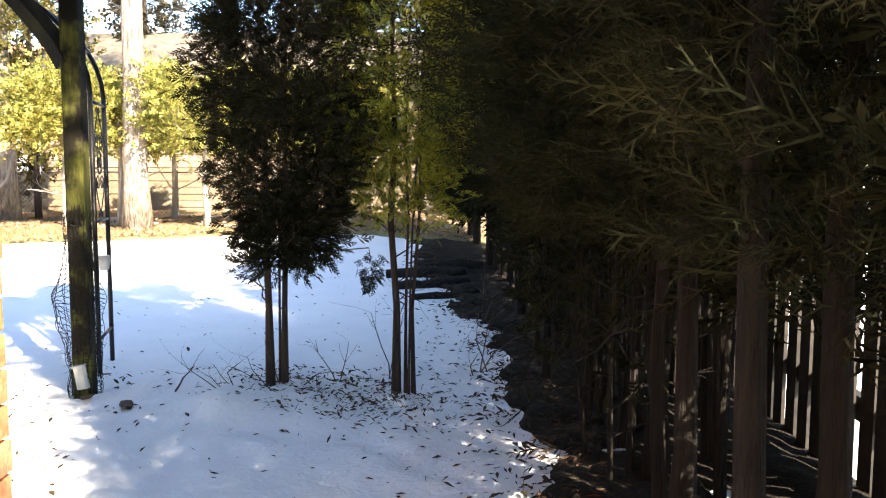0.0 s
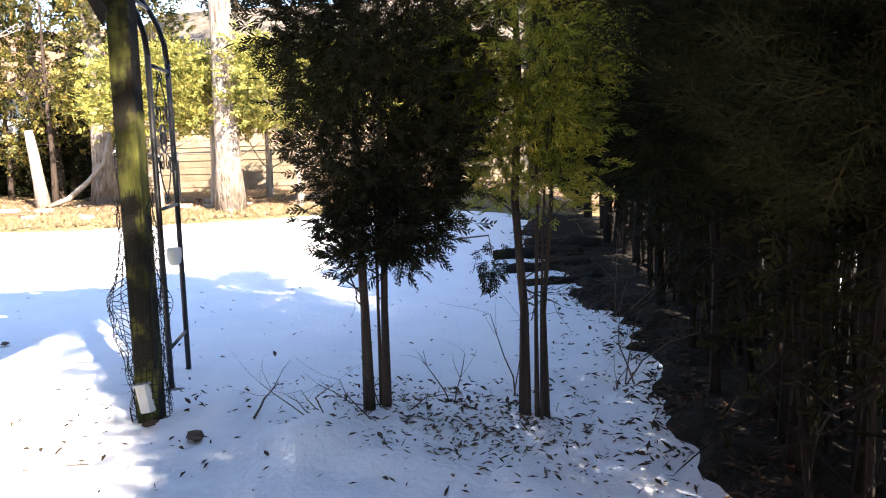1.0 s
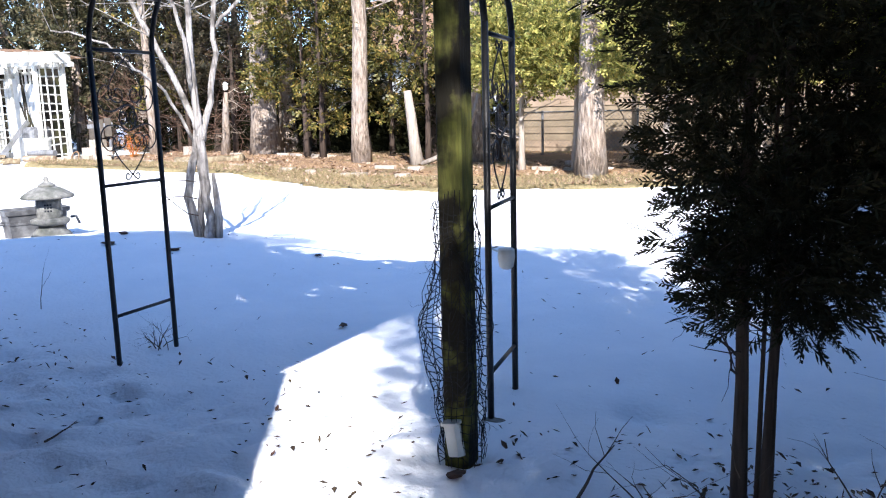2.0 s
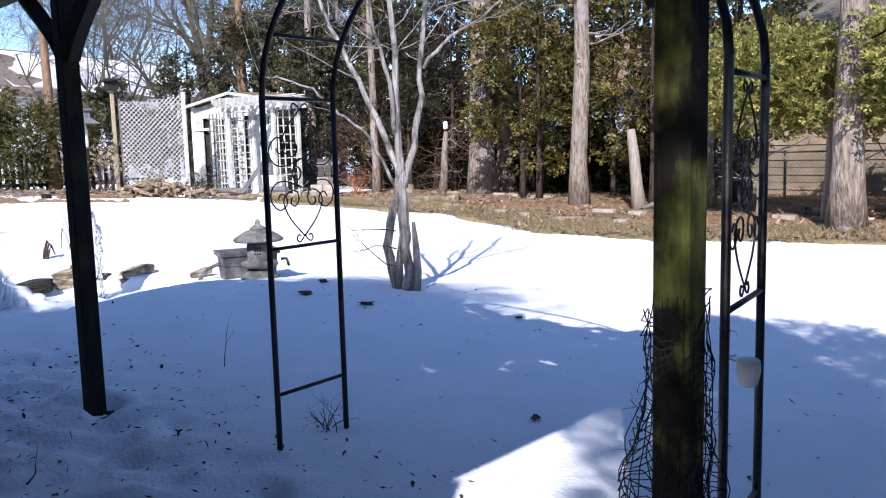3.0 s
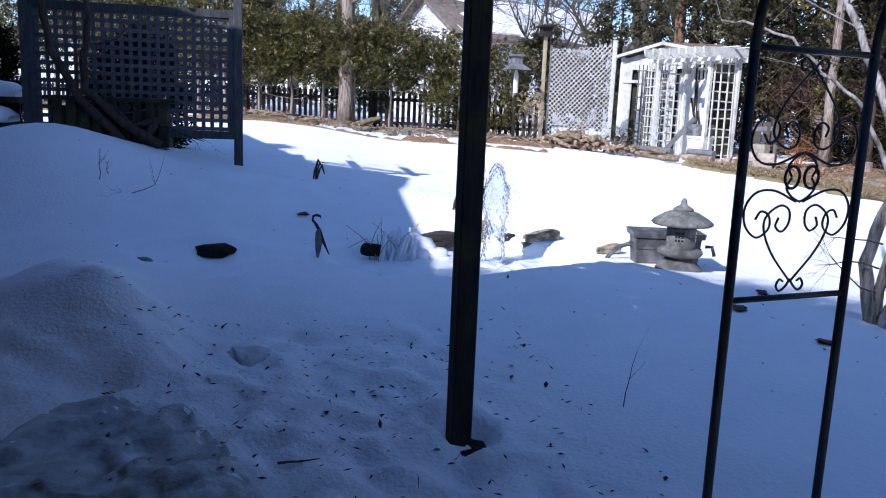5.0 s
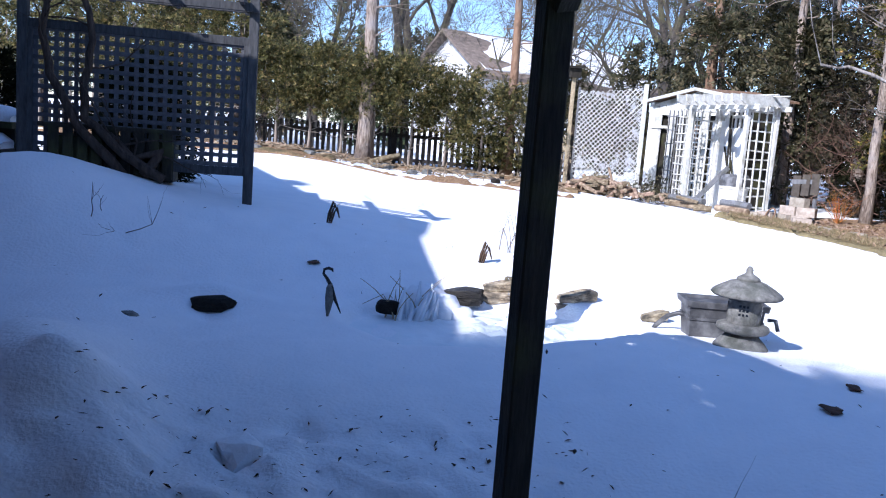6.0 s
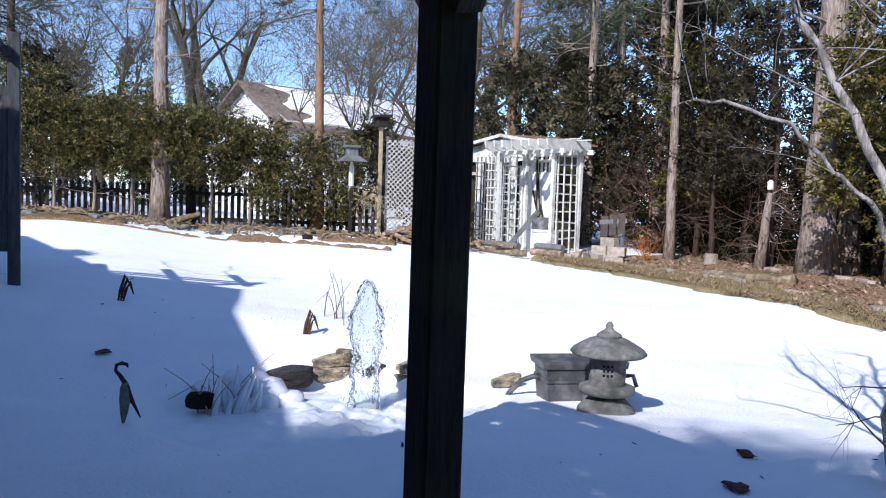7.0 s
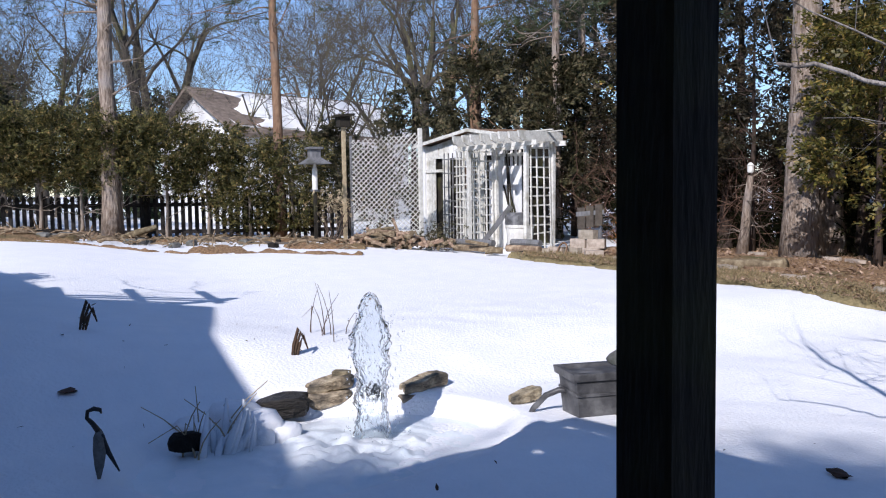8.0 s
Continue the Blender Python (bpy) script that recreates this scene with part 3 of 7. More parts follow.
def cedar(at, height, foot, girth, n, templates, material, size, rs, stems=1, label="", group="", bark=None, stem_r=0.035, skirt=0.0, bare_twigs=10, name="cedar_tree", taper=0.72, z=None, squash=1.0, layered=False, clumps=0, clump_r=0.2, stem_set=(), hollow=0.6):
    """A clipped or slender cedar: bare stems below, a dense crown of sprays above."""
    x, y = at
    base = ground_z(x, y) - 0.04 if z is None else z
    t = thing(name, (x, y, base), label, "tree", group)
    for k in range(len(stem_set) or stems):
        g = Geo()
        ox, oy = (rs.normal() * 0.045 * (stems > 1), rs.normal() * 0.045 * (stems > 1))
        if stem_set:
            ox, oy, stem_r = stem_set[k]
        pts = [(ox * (1 + 1.2 * i / 7) + rs.normal() * 0.012 * (i > 0), oy * (1 + 1.2 * i / 7) + rs.normal() * 0.012 * (i > 0), height * 0.92 * i / 7) for i in range(8)]
        g.tube(pts, [stem_r * (1.35 if i == 0 else 1) * (1 - 0.75 * i / 7) for i in range(8)], 7)
        for b in range(bare_twigs):
            i = rs.randint(1, 5)
            a = rs.rand() * math.tau
            zz = height * 0.92 * (i + rs.rand()) / 7
            if zz < 0.25 * height or zz > foot * 0.6:
                g2 = rs.uniform(0.5, 1.0) * girth
                limb(g, (ox, oy, max(zz, foot * 0.45)), (math.cos(a), math.sin(a), rs.uniform(-0.1, 0.6)), g2, stem_r * 0.22, rs, 1, 2, 0.4, 0.08, 4)
        part("trunk", g, bark or BARK_CEDAR, t, smooth=True)
    rad = lambda u: girth * (0.45 + 0.55 * min(1, u * 4 + skirt)) * (1 - taper * max(0, u - 0.35) / 0.65)
    pos, aim = layered_cloud(n, foot, height, rad, rs) if layered else clump_cloud(n, foot, height, rad, rs, clumps, clump_r, hollow) if clumps else crown_cloud(n, foot, height, rad, rs, squash=squash)
    n = len(pos)
    me = spray_mesh("crown", pos, aim, rs.uniform(0.6, 1.25, n) * size, templates, rs.randint(1e6))
    part("crown", me, material, t)
    return t


# ---------------------------------------------------------------- house with patio roof
HA = radians(6)
HOUSE = Matrix.Translation((-0.735, 1.87, 0)) @ Matrix.Rotation(HA, 4, "Z")


def hp(u, v, z=0.0):
    return HOUSE @ Vector((u, v, z))


house = thing("house", HOUSE, "brick house with a timber patio roof", "house", kind="structure")
g = Geo().box((-2.75, -4.0, 1.2), (5.46, 7.96, 2.9))
part("wall", g, WALL_BRICK, house)
hinv = HOUSE.inverted()
# Unseen block, its outline set so its shadow falls where the shade ends.
ring = [hinv @ Vector((x, y, 0)) for x, y in ((-4.2, -1.0), (-5.9, -0.7), (-9.15, -0.1), (-9.6, -1.3), (-13.6, -2.2), (-13.6, -7.0), (-4.2, -7.0))]
g = Geo().add([(p.x, p.y, z) for z in (-0.2, 5.0) for p in ring], [tuple(range(6, -1, -1)), tuple(range(7, 14))] + [(i, (i + 1) % 7, 7 + (i + 1) % 7, 7 + i) for i in range(7)])
part("upper_storey", g, WALL_BRICK, house)
g = Geo()
g.add([(0.0, 0.05, 2.62), (-6.0, 0.05, 2.62), (-6.0, -4, 4.2), (0.0, -4, 4.2), (0.0, 0.05, 2.74), (-6.0, 0.05, 2.74), (-6.0, -4, 4.32), (0.0, -4, 4.32)],
      [(0, 1, 2, 3), (7, 6, 5, 4), (0, 4, 5, 1), (1, 5, 6, 2), (2, 6, 7, 3), (3, 7, 4, 0)])
part("roof", g, SHINGLE, house)
# patio roof: beam on the posts, rafters and deck
rs = np.random.RandomState(12)
# Gaps and trimmed ends are added to this unseen deck to dapple the lawn.
for k in range(43):
    u = -0.36 - k * 0.12
    ends = [-0.25]
    for _ in range(rs.choice([1, 1, 2, 2]) if 2 < k < 15 else rs.choice([0, 0, 0, 1]) if k > 14 else 0):
        q = rs.uniform(1.0, 1.75) if k < 15 else rs.uniform(0.9, 2.1)
        ends += [q, q + (rs.uniform(0.015, 0.06) if k < 15 else rs.uniform(0.04, 0.12))]
    if k > 2:
        q = rs.uniform(2.25, 2.5)
        ends += [q, q + rs.uniform(0.02, 0.07), q + 0.2, q + 0.2 + rs.uniform(0.02, 0.09)]
    ends = sorted(e for e in ends if k < 26 or e < 1.9) + [(2.84 - 0.34 * min(1, max(0, (k - 4) / 5))) - 0.5 * min(1, max(0, (k - 24) / 11)) + rs.uniform(-0.03, 0.03)]
    ends = ends if len(ends) % 2 == 0 else ends[:-2] + ends[-1:]
    for a, b in zip(ends[::2], ends[1::2]):
        if b - a > 0.05:
            part("deck_board", Geo().box((u, (a + b) / 2, 2.52), (0.117, b - a, 0.03)), DARK_WOOD, house)
for u in np.arange(-5.4, -0.3, 0.6):
    part("rafter", Geo().beam((u, -0.2, 2.42), (u, 2.7 if u > -3.8 else 2.25, 2.42), 0.05, 0.14), DARK_WOOD, house)
# Unseen board added to block light strips at the roof's east edge.
part("fascia", Geo().beam((-0.28, 0.0, 2.42), (-0.28, 2.85, 2.42), 0.03, 0.26), DARK_WOOD, house)
part("beam", Geo().beam((-5.55, 2.42, 2.29), (-0.25, 2.42, 2.29), 0.12, 0.12, 0.01), DARK_WOOD, house)

# ---------------------------------------------------------------- patio posts
def post(at, label, material, turn, knee, sides=(-1, 1)):
    x, y = at
    t = thing("patio_post", Matrix.Translation((x, y, ground_z(x, y) - 0.1)) @ Matrix.Rotation(turn, 4, "Z"), label, "post", "patio posts")
    part("shaft", Geo().box((0, 0, 1.17), (0.092, 0.092, 2.34), None, 0.006), material, t)
    for s in sides:
        g = Geo()
        pts = [(s * (0.03 + 0.5 * (i / 6) ** 1.25), 0, knee + (2.34 - knee) * (i / 6)) for i in range(7)]
        g.tube(pts, 0.055, 4)
        part("brace", g, DARK_WOOD, t)
    return t


post_1 = post((-1.742, 4.215), "mossy green wooden patio post wrapped in black netting", POST_WOOD, HA, 1.74, (-1,))
post_2 = post((-5.19, 3.87), "dark weathered wooden patio post standing in the snow", DARK_WOOD, HA, 1.95)

# ---------------------------------------------------------------- garden arbor
def smooth_line(pts, n=5):
    """A curve through flat points."""
    p = [np.array(q, float) for q in pts]
    p = [2 * p[0] - p[1]] + p + [2 * p[-1] - p[-2]]
    out = []
    for a, b, c, d in zip(p, p[1:], p[2:], p[3:]):
        for q in np.linspace(0, 1, n, endpoint=False):
            out.append(0.5 * (2 * b + (c - a) * q + (2 * a - 5 * b + 4 * c - d) * q * q + (3 * b - 3 * c + d - a) * q ** 3))
    return out + [p[-2]]


AR, AL = [(-1.838, 4.575), (-1.948, 4.966)], [(-3.842, 4.262), (-3.925, 4.67)]
arbor = thing("garden_arbor", (-2.9, 4.6, 0), "black metal garden arbor with scrollwork sides", "arbor")
arbor_inv = arbor.matrix_world.inverted()


def in_arbor(p):
    return arbor_inv @ Vector(p)


SPRING = 1.56
for pair in (AR, AL):
    for a in pair:
        part("pole", Geo().tube([in_arbor((*a, -0.15)), in_arbor((*a, SPRING))], 0.0135, 8), METAL_BLACK, arbor, smooth=True)
    base = 0.915 if pair is AL else 0.866
    for z in (base - 0.655, base, base + 0.655):
        part("rung", Geo().tube([in_arbor((*pair[0], z)), in_arbor((*pair[1], z))], 0.009, 6), METAL_BLACK, arbor, smooth=True)
    a, b = Vector((*pair[0], 0)), Vector((*pair[1], 0))
    ex = (b - a).normalized()
    mid = (a + b) / 2

    def flat(p):
        return in_arbor(mid + ex * p[0] + Vector((0, 0, base + p[1])))

    # a heart, an outer scroll and a small foot curl on each side, below and mirrored above
    curls = [[(0, 0.042), (0.075, 0.12), (0.112, 0.185), (0.108, 0.225), (0.066, 0.252), (0.032, 0.24), (0.028, 0.205), (0.05, 0.182), (0.074, 0.196), (0.066, 0.22)],
             [(0.012, 0.262), (0.09, 0.292), (0.15, 0.288), (0.184, 0.25), (0.178, 0.2), (0.138, 0.168), (0.098, 0.19), (0.1, 0.224), (0.128, 0.238), (0.146, 0.216)],
             [(0, 0.05), (0.014, 0.03), (0.034, 0.018), (0.048, 0.032), (0.038, 0.05), (0.024, 0.044)],
             [(0.0, 0.262), (0.03, 0.276), (0.05, 0.3), (0.036, 0.326)]]
    for s in (-1, 1):
        for flip in (False, True):
            for wv in curls:
                part("scroll", Geo().tube([flat(p) for p in smooth_line([(s * u, 0.655 - v if flip else v) for u, v in wv])], 0.0034, 5), METAL_BLACK, arbor, smooth=True)
        part("ring", Geo().tube([flat((s * 0.034 + 0.026 * math.cos(q), 0.3275 + 0.03 * math.sin(q))) for q in np.linspace(0, math.tau, 15)], 0.0042, 5), METAL_BLACK, arbor, smooth=True)
for i in (0, 1):
    a, b = Vector((*AR[i], SPRING)), Vector((*AL[i], SPRING))
    pts = [in_arbor(a.lerp(b, (1 - math.cos(math.pi * k / 24)) / 2) + Vector((0, 0, 0.7 * math.sin(math.pi * k / 24)))) for k in range(25)]
    part("arch", Geo().tube(pts, 0.0135, 8), METAL_BLACK, arbor, smooth=True)
for k in range(3, 24, 3):
    f = (1 - math.cos(math.pi * k / 24)) / 2
    z = SPRING + 0.7 * math.sin(math.pi * k / 24)
    part("arch_rung", Geo().tube([in_arbor(Vector((*AR[0], z)).lerp(Vector((*AL[0], z)), f)), in_arbor(Vector((*AR[1], z)).lerp(Vector((*AL[1], z)), f))], 0.008, 6), METAL_BLACK, arbor, smooth=True)

# ---------------------------------------------------------------- near cedars and the tall hedge
RS = np.random.RandomState(21)
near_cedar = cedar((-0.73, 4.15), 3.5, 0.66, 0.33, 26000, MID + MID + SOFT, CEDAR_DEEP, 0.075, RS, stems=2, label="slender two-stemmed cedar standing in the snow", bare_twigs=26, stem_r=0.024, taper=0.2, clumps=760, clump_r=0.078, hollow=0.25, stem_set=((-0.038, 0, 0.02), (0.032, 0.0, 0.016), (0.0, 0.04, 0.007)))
[o for o in near_cedar.children if o.name.startswith("crown")][0].location = (0.07, 0, 0)
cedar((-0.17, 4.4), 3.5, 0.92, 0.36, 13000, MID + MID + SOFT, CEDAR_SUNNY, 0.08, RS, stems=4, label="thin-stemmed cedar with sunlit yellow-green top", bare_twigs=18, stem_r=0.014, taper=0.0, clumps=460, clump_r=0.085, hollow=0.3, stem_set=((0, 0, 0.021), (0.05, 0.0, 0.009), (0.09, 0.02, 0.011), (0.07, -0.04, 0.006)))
HEDGE_Y = np.arange(0.26, 14.5, 0.58)
for i, y in enumerate(HEDGE_Y):
    near = 1.8 < y < 3.5
    x = (0.92 if y > 1.2 else 1.4) + RS.normal() * 0.05 - 0.1 * max(0, y - 5.5)
    # The first two are added out of view to shade the alley.
    x, y = ((1.4, -0.1), (1.4, 0.75))[i] if i < 2 else (x, y)
    # Tops are set by where the hedge's shade should fall.
    top = float(np.interp(HEDGE_Y[i], [0.26, 0.84, 1.42, 2.0, 2.58, 3.16, 5.0, 6.0], [2.5, 2.7, 5.2, 4.0, 2.85, 2.75, 2.6, 3.1]))
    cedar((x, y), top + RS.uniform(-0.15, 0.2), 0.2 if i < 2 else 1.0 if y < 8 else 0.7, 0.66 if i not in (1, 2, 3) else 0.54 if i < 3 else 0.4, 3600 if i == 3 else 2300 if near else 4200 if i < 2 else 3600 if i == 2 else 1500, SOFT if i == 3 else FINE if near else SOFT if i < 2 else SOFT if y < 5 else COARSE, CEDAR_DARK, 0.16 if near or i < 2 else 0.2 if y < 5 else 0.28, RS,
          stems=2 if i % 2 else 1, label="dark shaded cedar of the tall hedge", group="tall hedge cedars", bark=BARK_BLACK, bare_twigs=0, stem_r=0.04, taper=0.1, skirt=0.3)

# Second row added to close the hedge's gaps and block the sun.
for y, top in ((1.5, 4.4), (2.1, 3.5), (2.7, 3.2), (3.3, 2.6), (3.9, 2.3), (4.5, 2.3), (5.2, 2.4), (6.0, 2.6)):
    cedar((1.32 + RS.normal() * 0.04, y), top, 0.75, 0.42 if top > 4 else 0.5, 2200, COARSE, CEDAR_DARK, 0.16, RS, label="dark shaded cedar added in the hedge's second row to block sun", group="tall hedge cedars", bark=BARK_BLACK, bare_twigs=0, stem_r=0.03, taper=0.1, skirt=0.4)

# Extra unseen cedar added to stop sun leaking onto the alley.
cedar((1.78, 0.57), 4.3, 0.6, 0.42, 5200, COARSE, CEDAR_DARK, 0.17, RS, label="dark shaded cedar added in the hedge's second row to block sun", group="tall hedge cedars", bark=BARK_BLACK, bare_twigs=0, stem_r=0.03, taper=0.05, skirt=0.2)
# unseen thin tall cedar added beyond the hedge so its shade dapples the post
cedar((2.15, -0.2), 6.8, 5.3, 0.36, 330, MID, CEDAR_DARK, 0.26, RS, label="unseen thin cedar added beyond the hedge to dapple the post", bare_twigs=14, stem_r=0.05, taper=0.5)
# board fence behind the hedge and litter under it
board_fence = thing("board_fence", (1.62, 0, 0), "dark upright board fence behind the cedar hedge", "fence")
plank = Geo().box((0, 0, 0.5), (0.016, 0.1, 1.15)).mesh("board")
plank.materials.append(FENCE_WOOD)
for k in range(108):
    o = part("board", plank, FENCE_WOOD, board_fence)
    o.location = (RS.normal() * 0.004, 0.2 + k * 0.137, RS.normal() * 0.015)
for z in (0.3, 0.95):
    part("rail", Geo().beam((0.035, 0.1, z), (0.035, 14.8, z), 0.04, 0.09), FENCE_WOOD, board_fence)
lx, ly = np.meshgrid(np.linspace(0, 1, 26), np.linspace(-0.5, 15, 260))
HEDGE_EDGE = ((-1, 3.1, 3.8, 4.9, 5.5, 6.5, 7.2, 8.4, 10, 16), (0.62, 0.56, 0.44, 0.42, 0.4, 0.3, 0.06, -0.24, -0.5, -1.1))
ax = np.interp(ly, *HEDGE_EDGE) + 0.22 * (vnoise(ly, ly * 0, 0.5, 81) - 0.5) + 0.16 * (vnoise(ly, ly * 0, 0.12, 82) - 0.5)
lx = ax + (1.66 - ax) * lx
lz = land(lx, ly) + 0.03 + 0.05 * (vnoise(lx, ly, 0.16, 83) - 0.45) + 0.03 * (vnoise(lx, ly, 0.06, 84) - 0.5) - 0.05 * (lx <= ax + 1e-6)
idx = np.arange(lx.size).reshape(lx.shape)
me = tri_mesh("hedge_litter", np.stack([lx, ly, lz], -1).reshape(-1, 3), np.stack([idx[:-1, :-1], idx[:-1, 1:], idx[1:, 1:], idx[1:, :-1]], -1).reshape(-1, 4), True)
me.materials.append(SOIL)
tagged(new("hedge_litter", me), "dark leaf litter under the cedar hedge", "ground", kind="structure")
# dead brown inner twigs and shoots low in the hedge
g = Geo()
for k in range(150):
    y = RS.uniform(2.8, 9.0)
    limb(g, (0.85 + RS.normal() * 0.12, y, RS.uniform(0.15, 1.0)), (RS.normal() * 0.7 - 0.5, RS.normal() * 0.6, RS.uniform(-0.5, 0.5)), RS.uniform(0.25, 0.55), 0.006, RS, 1, 3, 0.5, -0.04, 3)
dead = thing("dead_hedge_twigs", (0, 0, 0), "dead brown twigs low in the cedar hedge", "twigs", kind="stuff")
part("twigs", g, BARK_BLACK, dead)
g = Geo()
for k in range(105):
    y = 2.7 + k * 0.08 + RS.normal() * 0.04
    x = RS.uniform(0.62, 1.25) - 0.035 * max(0, y - 5)
    h, r = RS.uniform(1.0, 1.7), RS.uniform(0.008, 0.024)
    g.tube([(x + RS.normal() * 0.02, y + RS.normal() * 0.02, h * q) for q in (0.0, 0.35, 0.7, 1.0)], [r * 1.2, r, r * 0.9, r * 0.6], 6, False)
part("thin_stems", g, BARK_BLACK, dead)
pos = np.stack([RS.uniform(0.42, 1.0, 3800), RS.uniform(2.7, 11, 3800), 1.2 - RS.uniform(0, 0.95, 3800) * RS.rand(3800) ** 0.7], 1)
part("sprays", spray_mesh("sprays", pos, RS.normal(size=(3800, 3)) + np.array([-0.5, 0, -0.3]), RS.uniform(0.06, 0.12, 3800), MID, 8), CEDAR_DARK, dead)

# ---------------------------------------------------------------- cedars along the back bed, pruned up to bare trunks
back_rows = [(-3.0, 13.6), (-4.2, 13.3), (-6.6, 13.4), (-5.75, 13.6), (-8.0, 15.1), (-9.5, 14.9), (-11.6, 14.2), (-12.15, 14.3), (-10.9, 15.6), (-13.0, 15.9), (-15.3, 15.2), (-16.6, 14.9), (-17.6, 15.4), (-5.6, 15.6), (-14.6, 16.4), (-2.2, 15.2), (-18.6, 16.0), (-16.2, 17.0)]
for i, (x, y) in enumerate(back_rows):
    east = x > -8
    dull = x < -14.2 and x != -17.6
    low = 1.4 if east else 1.7 if dull else RS.uniform(0.75, 1.5)
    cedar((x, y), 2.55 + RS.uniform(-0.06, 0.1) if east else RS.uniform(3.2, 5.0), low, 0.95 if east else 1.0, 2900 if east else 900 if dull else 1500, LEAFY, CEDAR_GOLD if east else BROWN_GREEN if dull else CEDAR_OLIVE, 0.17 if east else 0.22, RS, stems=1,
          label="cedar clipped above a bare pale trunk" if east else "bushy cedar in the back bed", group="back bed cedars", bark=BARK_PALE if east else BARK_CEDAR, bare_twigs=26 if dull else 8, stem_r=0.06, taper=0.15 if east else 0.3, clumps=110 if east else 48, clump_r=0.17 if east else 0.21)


def pine(at, r, height, lean=(0, 0), bark=None, label="", crown=(7.0, 0), seed=1, tufts=1500, name="pine_tree", crown_r=2.6, dead=8, material=None):
    """A tall pine: a bare trunk and a ragged crown of needle tufts on limbs."""
    rs = np.random.RandomState(seed)
    x, y = at
    t = thing(name, (x, y, ground_z(x, y) - 0.05), label, "tree", "pines")
    g = Geo()
    n = 14
    pts = [(lean[0] * height * i / n + rs.normal() * 0.02 * (i > 0), lean[1] * height * i / n + rs.normal() * 0.02 * (i > 0), height * i / n) for i in range(n + 1)]
    g.tube(pts, [r * (1.35 if i == 0 else 1.0) * (1 - 0.72 * i / n) for i in range(n + 1)], 14)
    part("trunk", g, bark or BARK_PINE, t, smooth=True)
    g, pos, aim = Geo(), [], []
    for k in range(dead + 26):
        z = rs.uniform(crown[0] * 0.45, crown[0]) if k < dead else rs.uniform(crown[0], height)
        a = rs.rand() * math.tau
        length = rs.uniform(0.4, 1.1) if k < dead else crown_r * rs.uniform(0.5, 1.1) * (1 - 0.5 * (z - crown[0]) / max(0.1, height - crown[0]))
        p = Vector((lean[0] * z, lean[1] * z, z))
        d = Vector((math.cos(a), math.sin(a), rs.uniform(-0.25, 0.25)))
        limb(g, p, d, length, r * 0.16, rs, 1 if k < dead else 1, 3, 0.3, 0.03, 4)
        if k >= dead:
            m = max(6, tufts // 26)
            q = rs.uniform(0.35, 1.05, m)
            spread = rs.normal(size=(m, 3)) * np.array([0.3, 0.3, 0.16]) * (0.4 + q[:, None])
            pos.append(np.array(p)[None] + np.array(d.normalized())[None] * (q * length)[:, None] + spread)
            aim.append(np.array(d.normalized())[None] + rs.normal(size=(m, 3)) * 0.5 + np.array([0, 0, 0.3]))
    tagged(part("branchwork", g, bark or BARK_PINE, t), kind="stuff")
    if tufts:
        pos, aim = np.concatenate(pos), np.concatenate(aim)
        part("crown", spray_mesh("crown", pos, aim, rs.uniform(0.22, 0.42, len(pos)), TUFT, seed), material or PINE_GREEN, t)
    return t


pine((-5.2, 12.95), 0.2, 12, (0.006, 0.004), BARK_PINE, "large pine with pale flaking bark in the back bed", (7, 0), 31)
pine((-8.4, 14.75), 0.2, 11, (-0.004, 0), BARK_PINE, "pine trunk rising behind the clipped cedars", (7, 0), 32)
pine((-10.42, 14.0), 0.165, 12, (0.01, 0.01), BARK_PINE, "tall pine trunk with shaded stripes", (5.5, 0), 33)
pine((-13.95, 14.9), 0.3, 13, (0.004, 0), BARK_PINE, "thick old pine trunk in the back bed", (6, 0), 34)
pine((-13.85, 15.5), 0.2, 12, (0.02, 0), BARK_PINE, "second pine trunk close behind the thick pine", (6, 0), 35)
pine((-16.9, 14.1), 0.1, 11, (-0.004, 0), BARK_PINE, "pine trunk beside the stone pile", (5, 0), 36)

# ---------------------------------------------------------------- bare multi-stemmed tree on the lawn
TX, TY = -6.12, 6.7
lawn_tree = thing("lawn_tree", (TX, TY, ground_z(TX, TY) - 0.06), "bare grey multi-stemmed tree with a twisted trunk", "tree")
rs = np.random.RandomState(77)
RIGHT, AHEAD = Vector((0.6, 0.8, 0)), Vector((-0.8, 0.6, 0))


def along(r, d, z):
    return RIGHT * r + AHEAD * d + Vector((0, 0, z))


strands = [([(-0.05, 0.02, 0), (-0.085, 0.02, 0.2), (-0.12, 0.0, 0.42), (-0.09, 0.0, 0.62), (-0.03, 0.0, 0.82), (-0.01, 0.0, 1.0)], 0.034),
           ([(0.03, -0.02, 0), (0.05, 0.0, 0.2), (0.03, 0.02, 0.4), (0.035, 0.02, 0.6), (0.02, 0.0, 0.82), (0.01, 0.0, 1.05)], 0.04),
           ([(-0.01, 0.05, 0), (-0.03, 0.05, 0.25), (0.01, 0.04, 0.5), (0.0, 0.02, 0.75), (0.0, 0.0, 0.95)], 0.03)]
for pts, rad in strands:
    g = Geo()
    fine = []
    for p, q in zip(pts, pts[1:]):
        for w in (0, 0.5):
            fine.append(along(*p).lerp(along(*q), w) + Vector(rs.normal(size=3)) * 0.006)
    fine.append(along(*pts[-1]))
    g.tube(fine, [rad * (1.25 - 0.4 * i / len(fine)) * rs.uniform(0.92, 1.08) for i in range(len(fine))], 10)
    part("trunk_strand", g, BARK_GREY, lawn_tree, smooth=True)
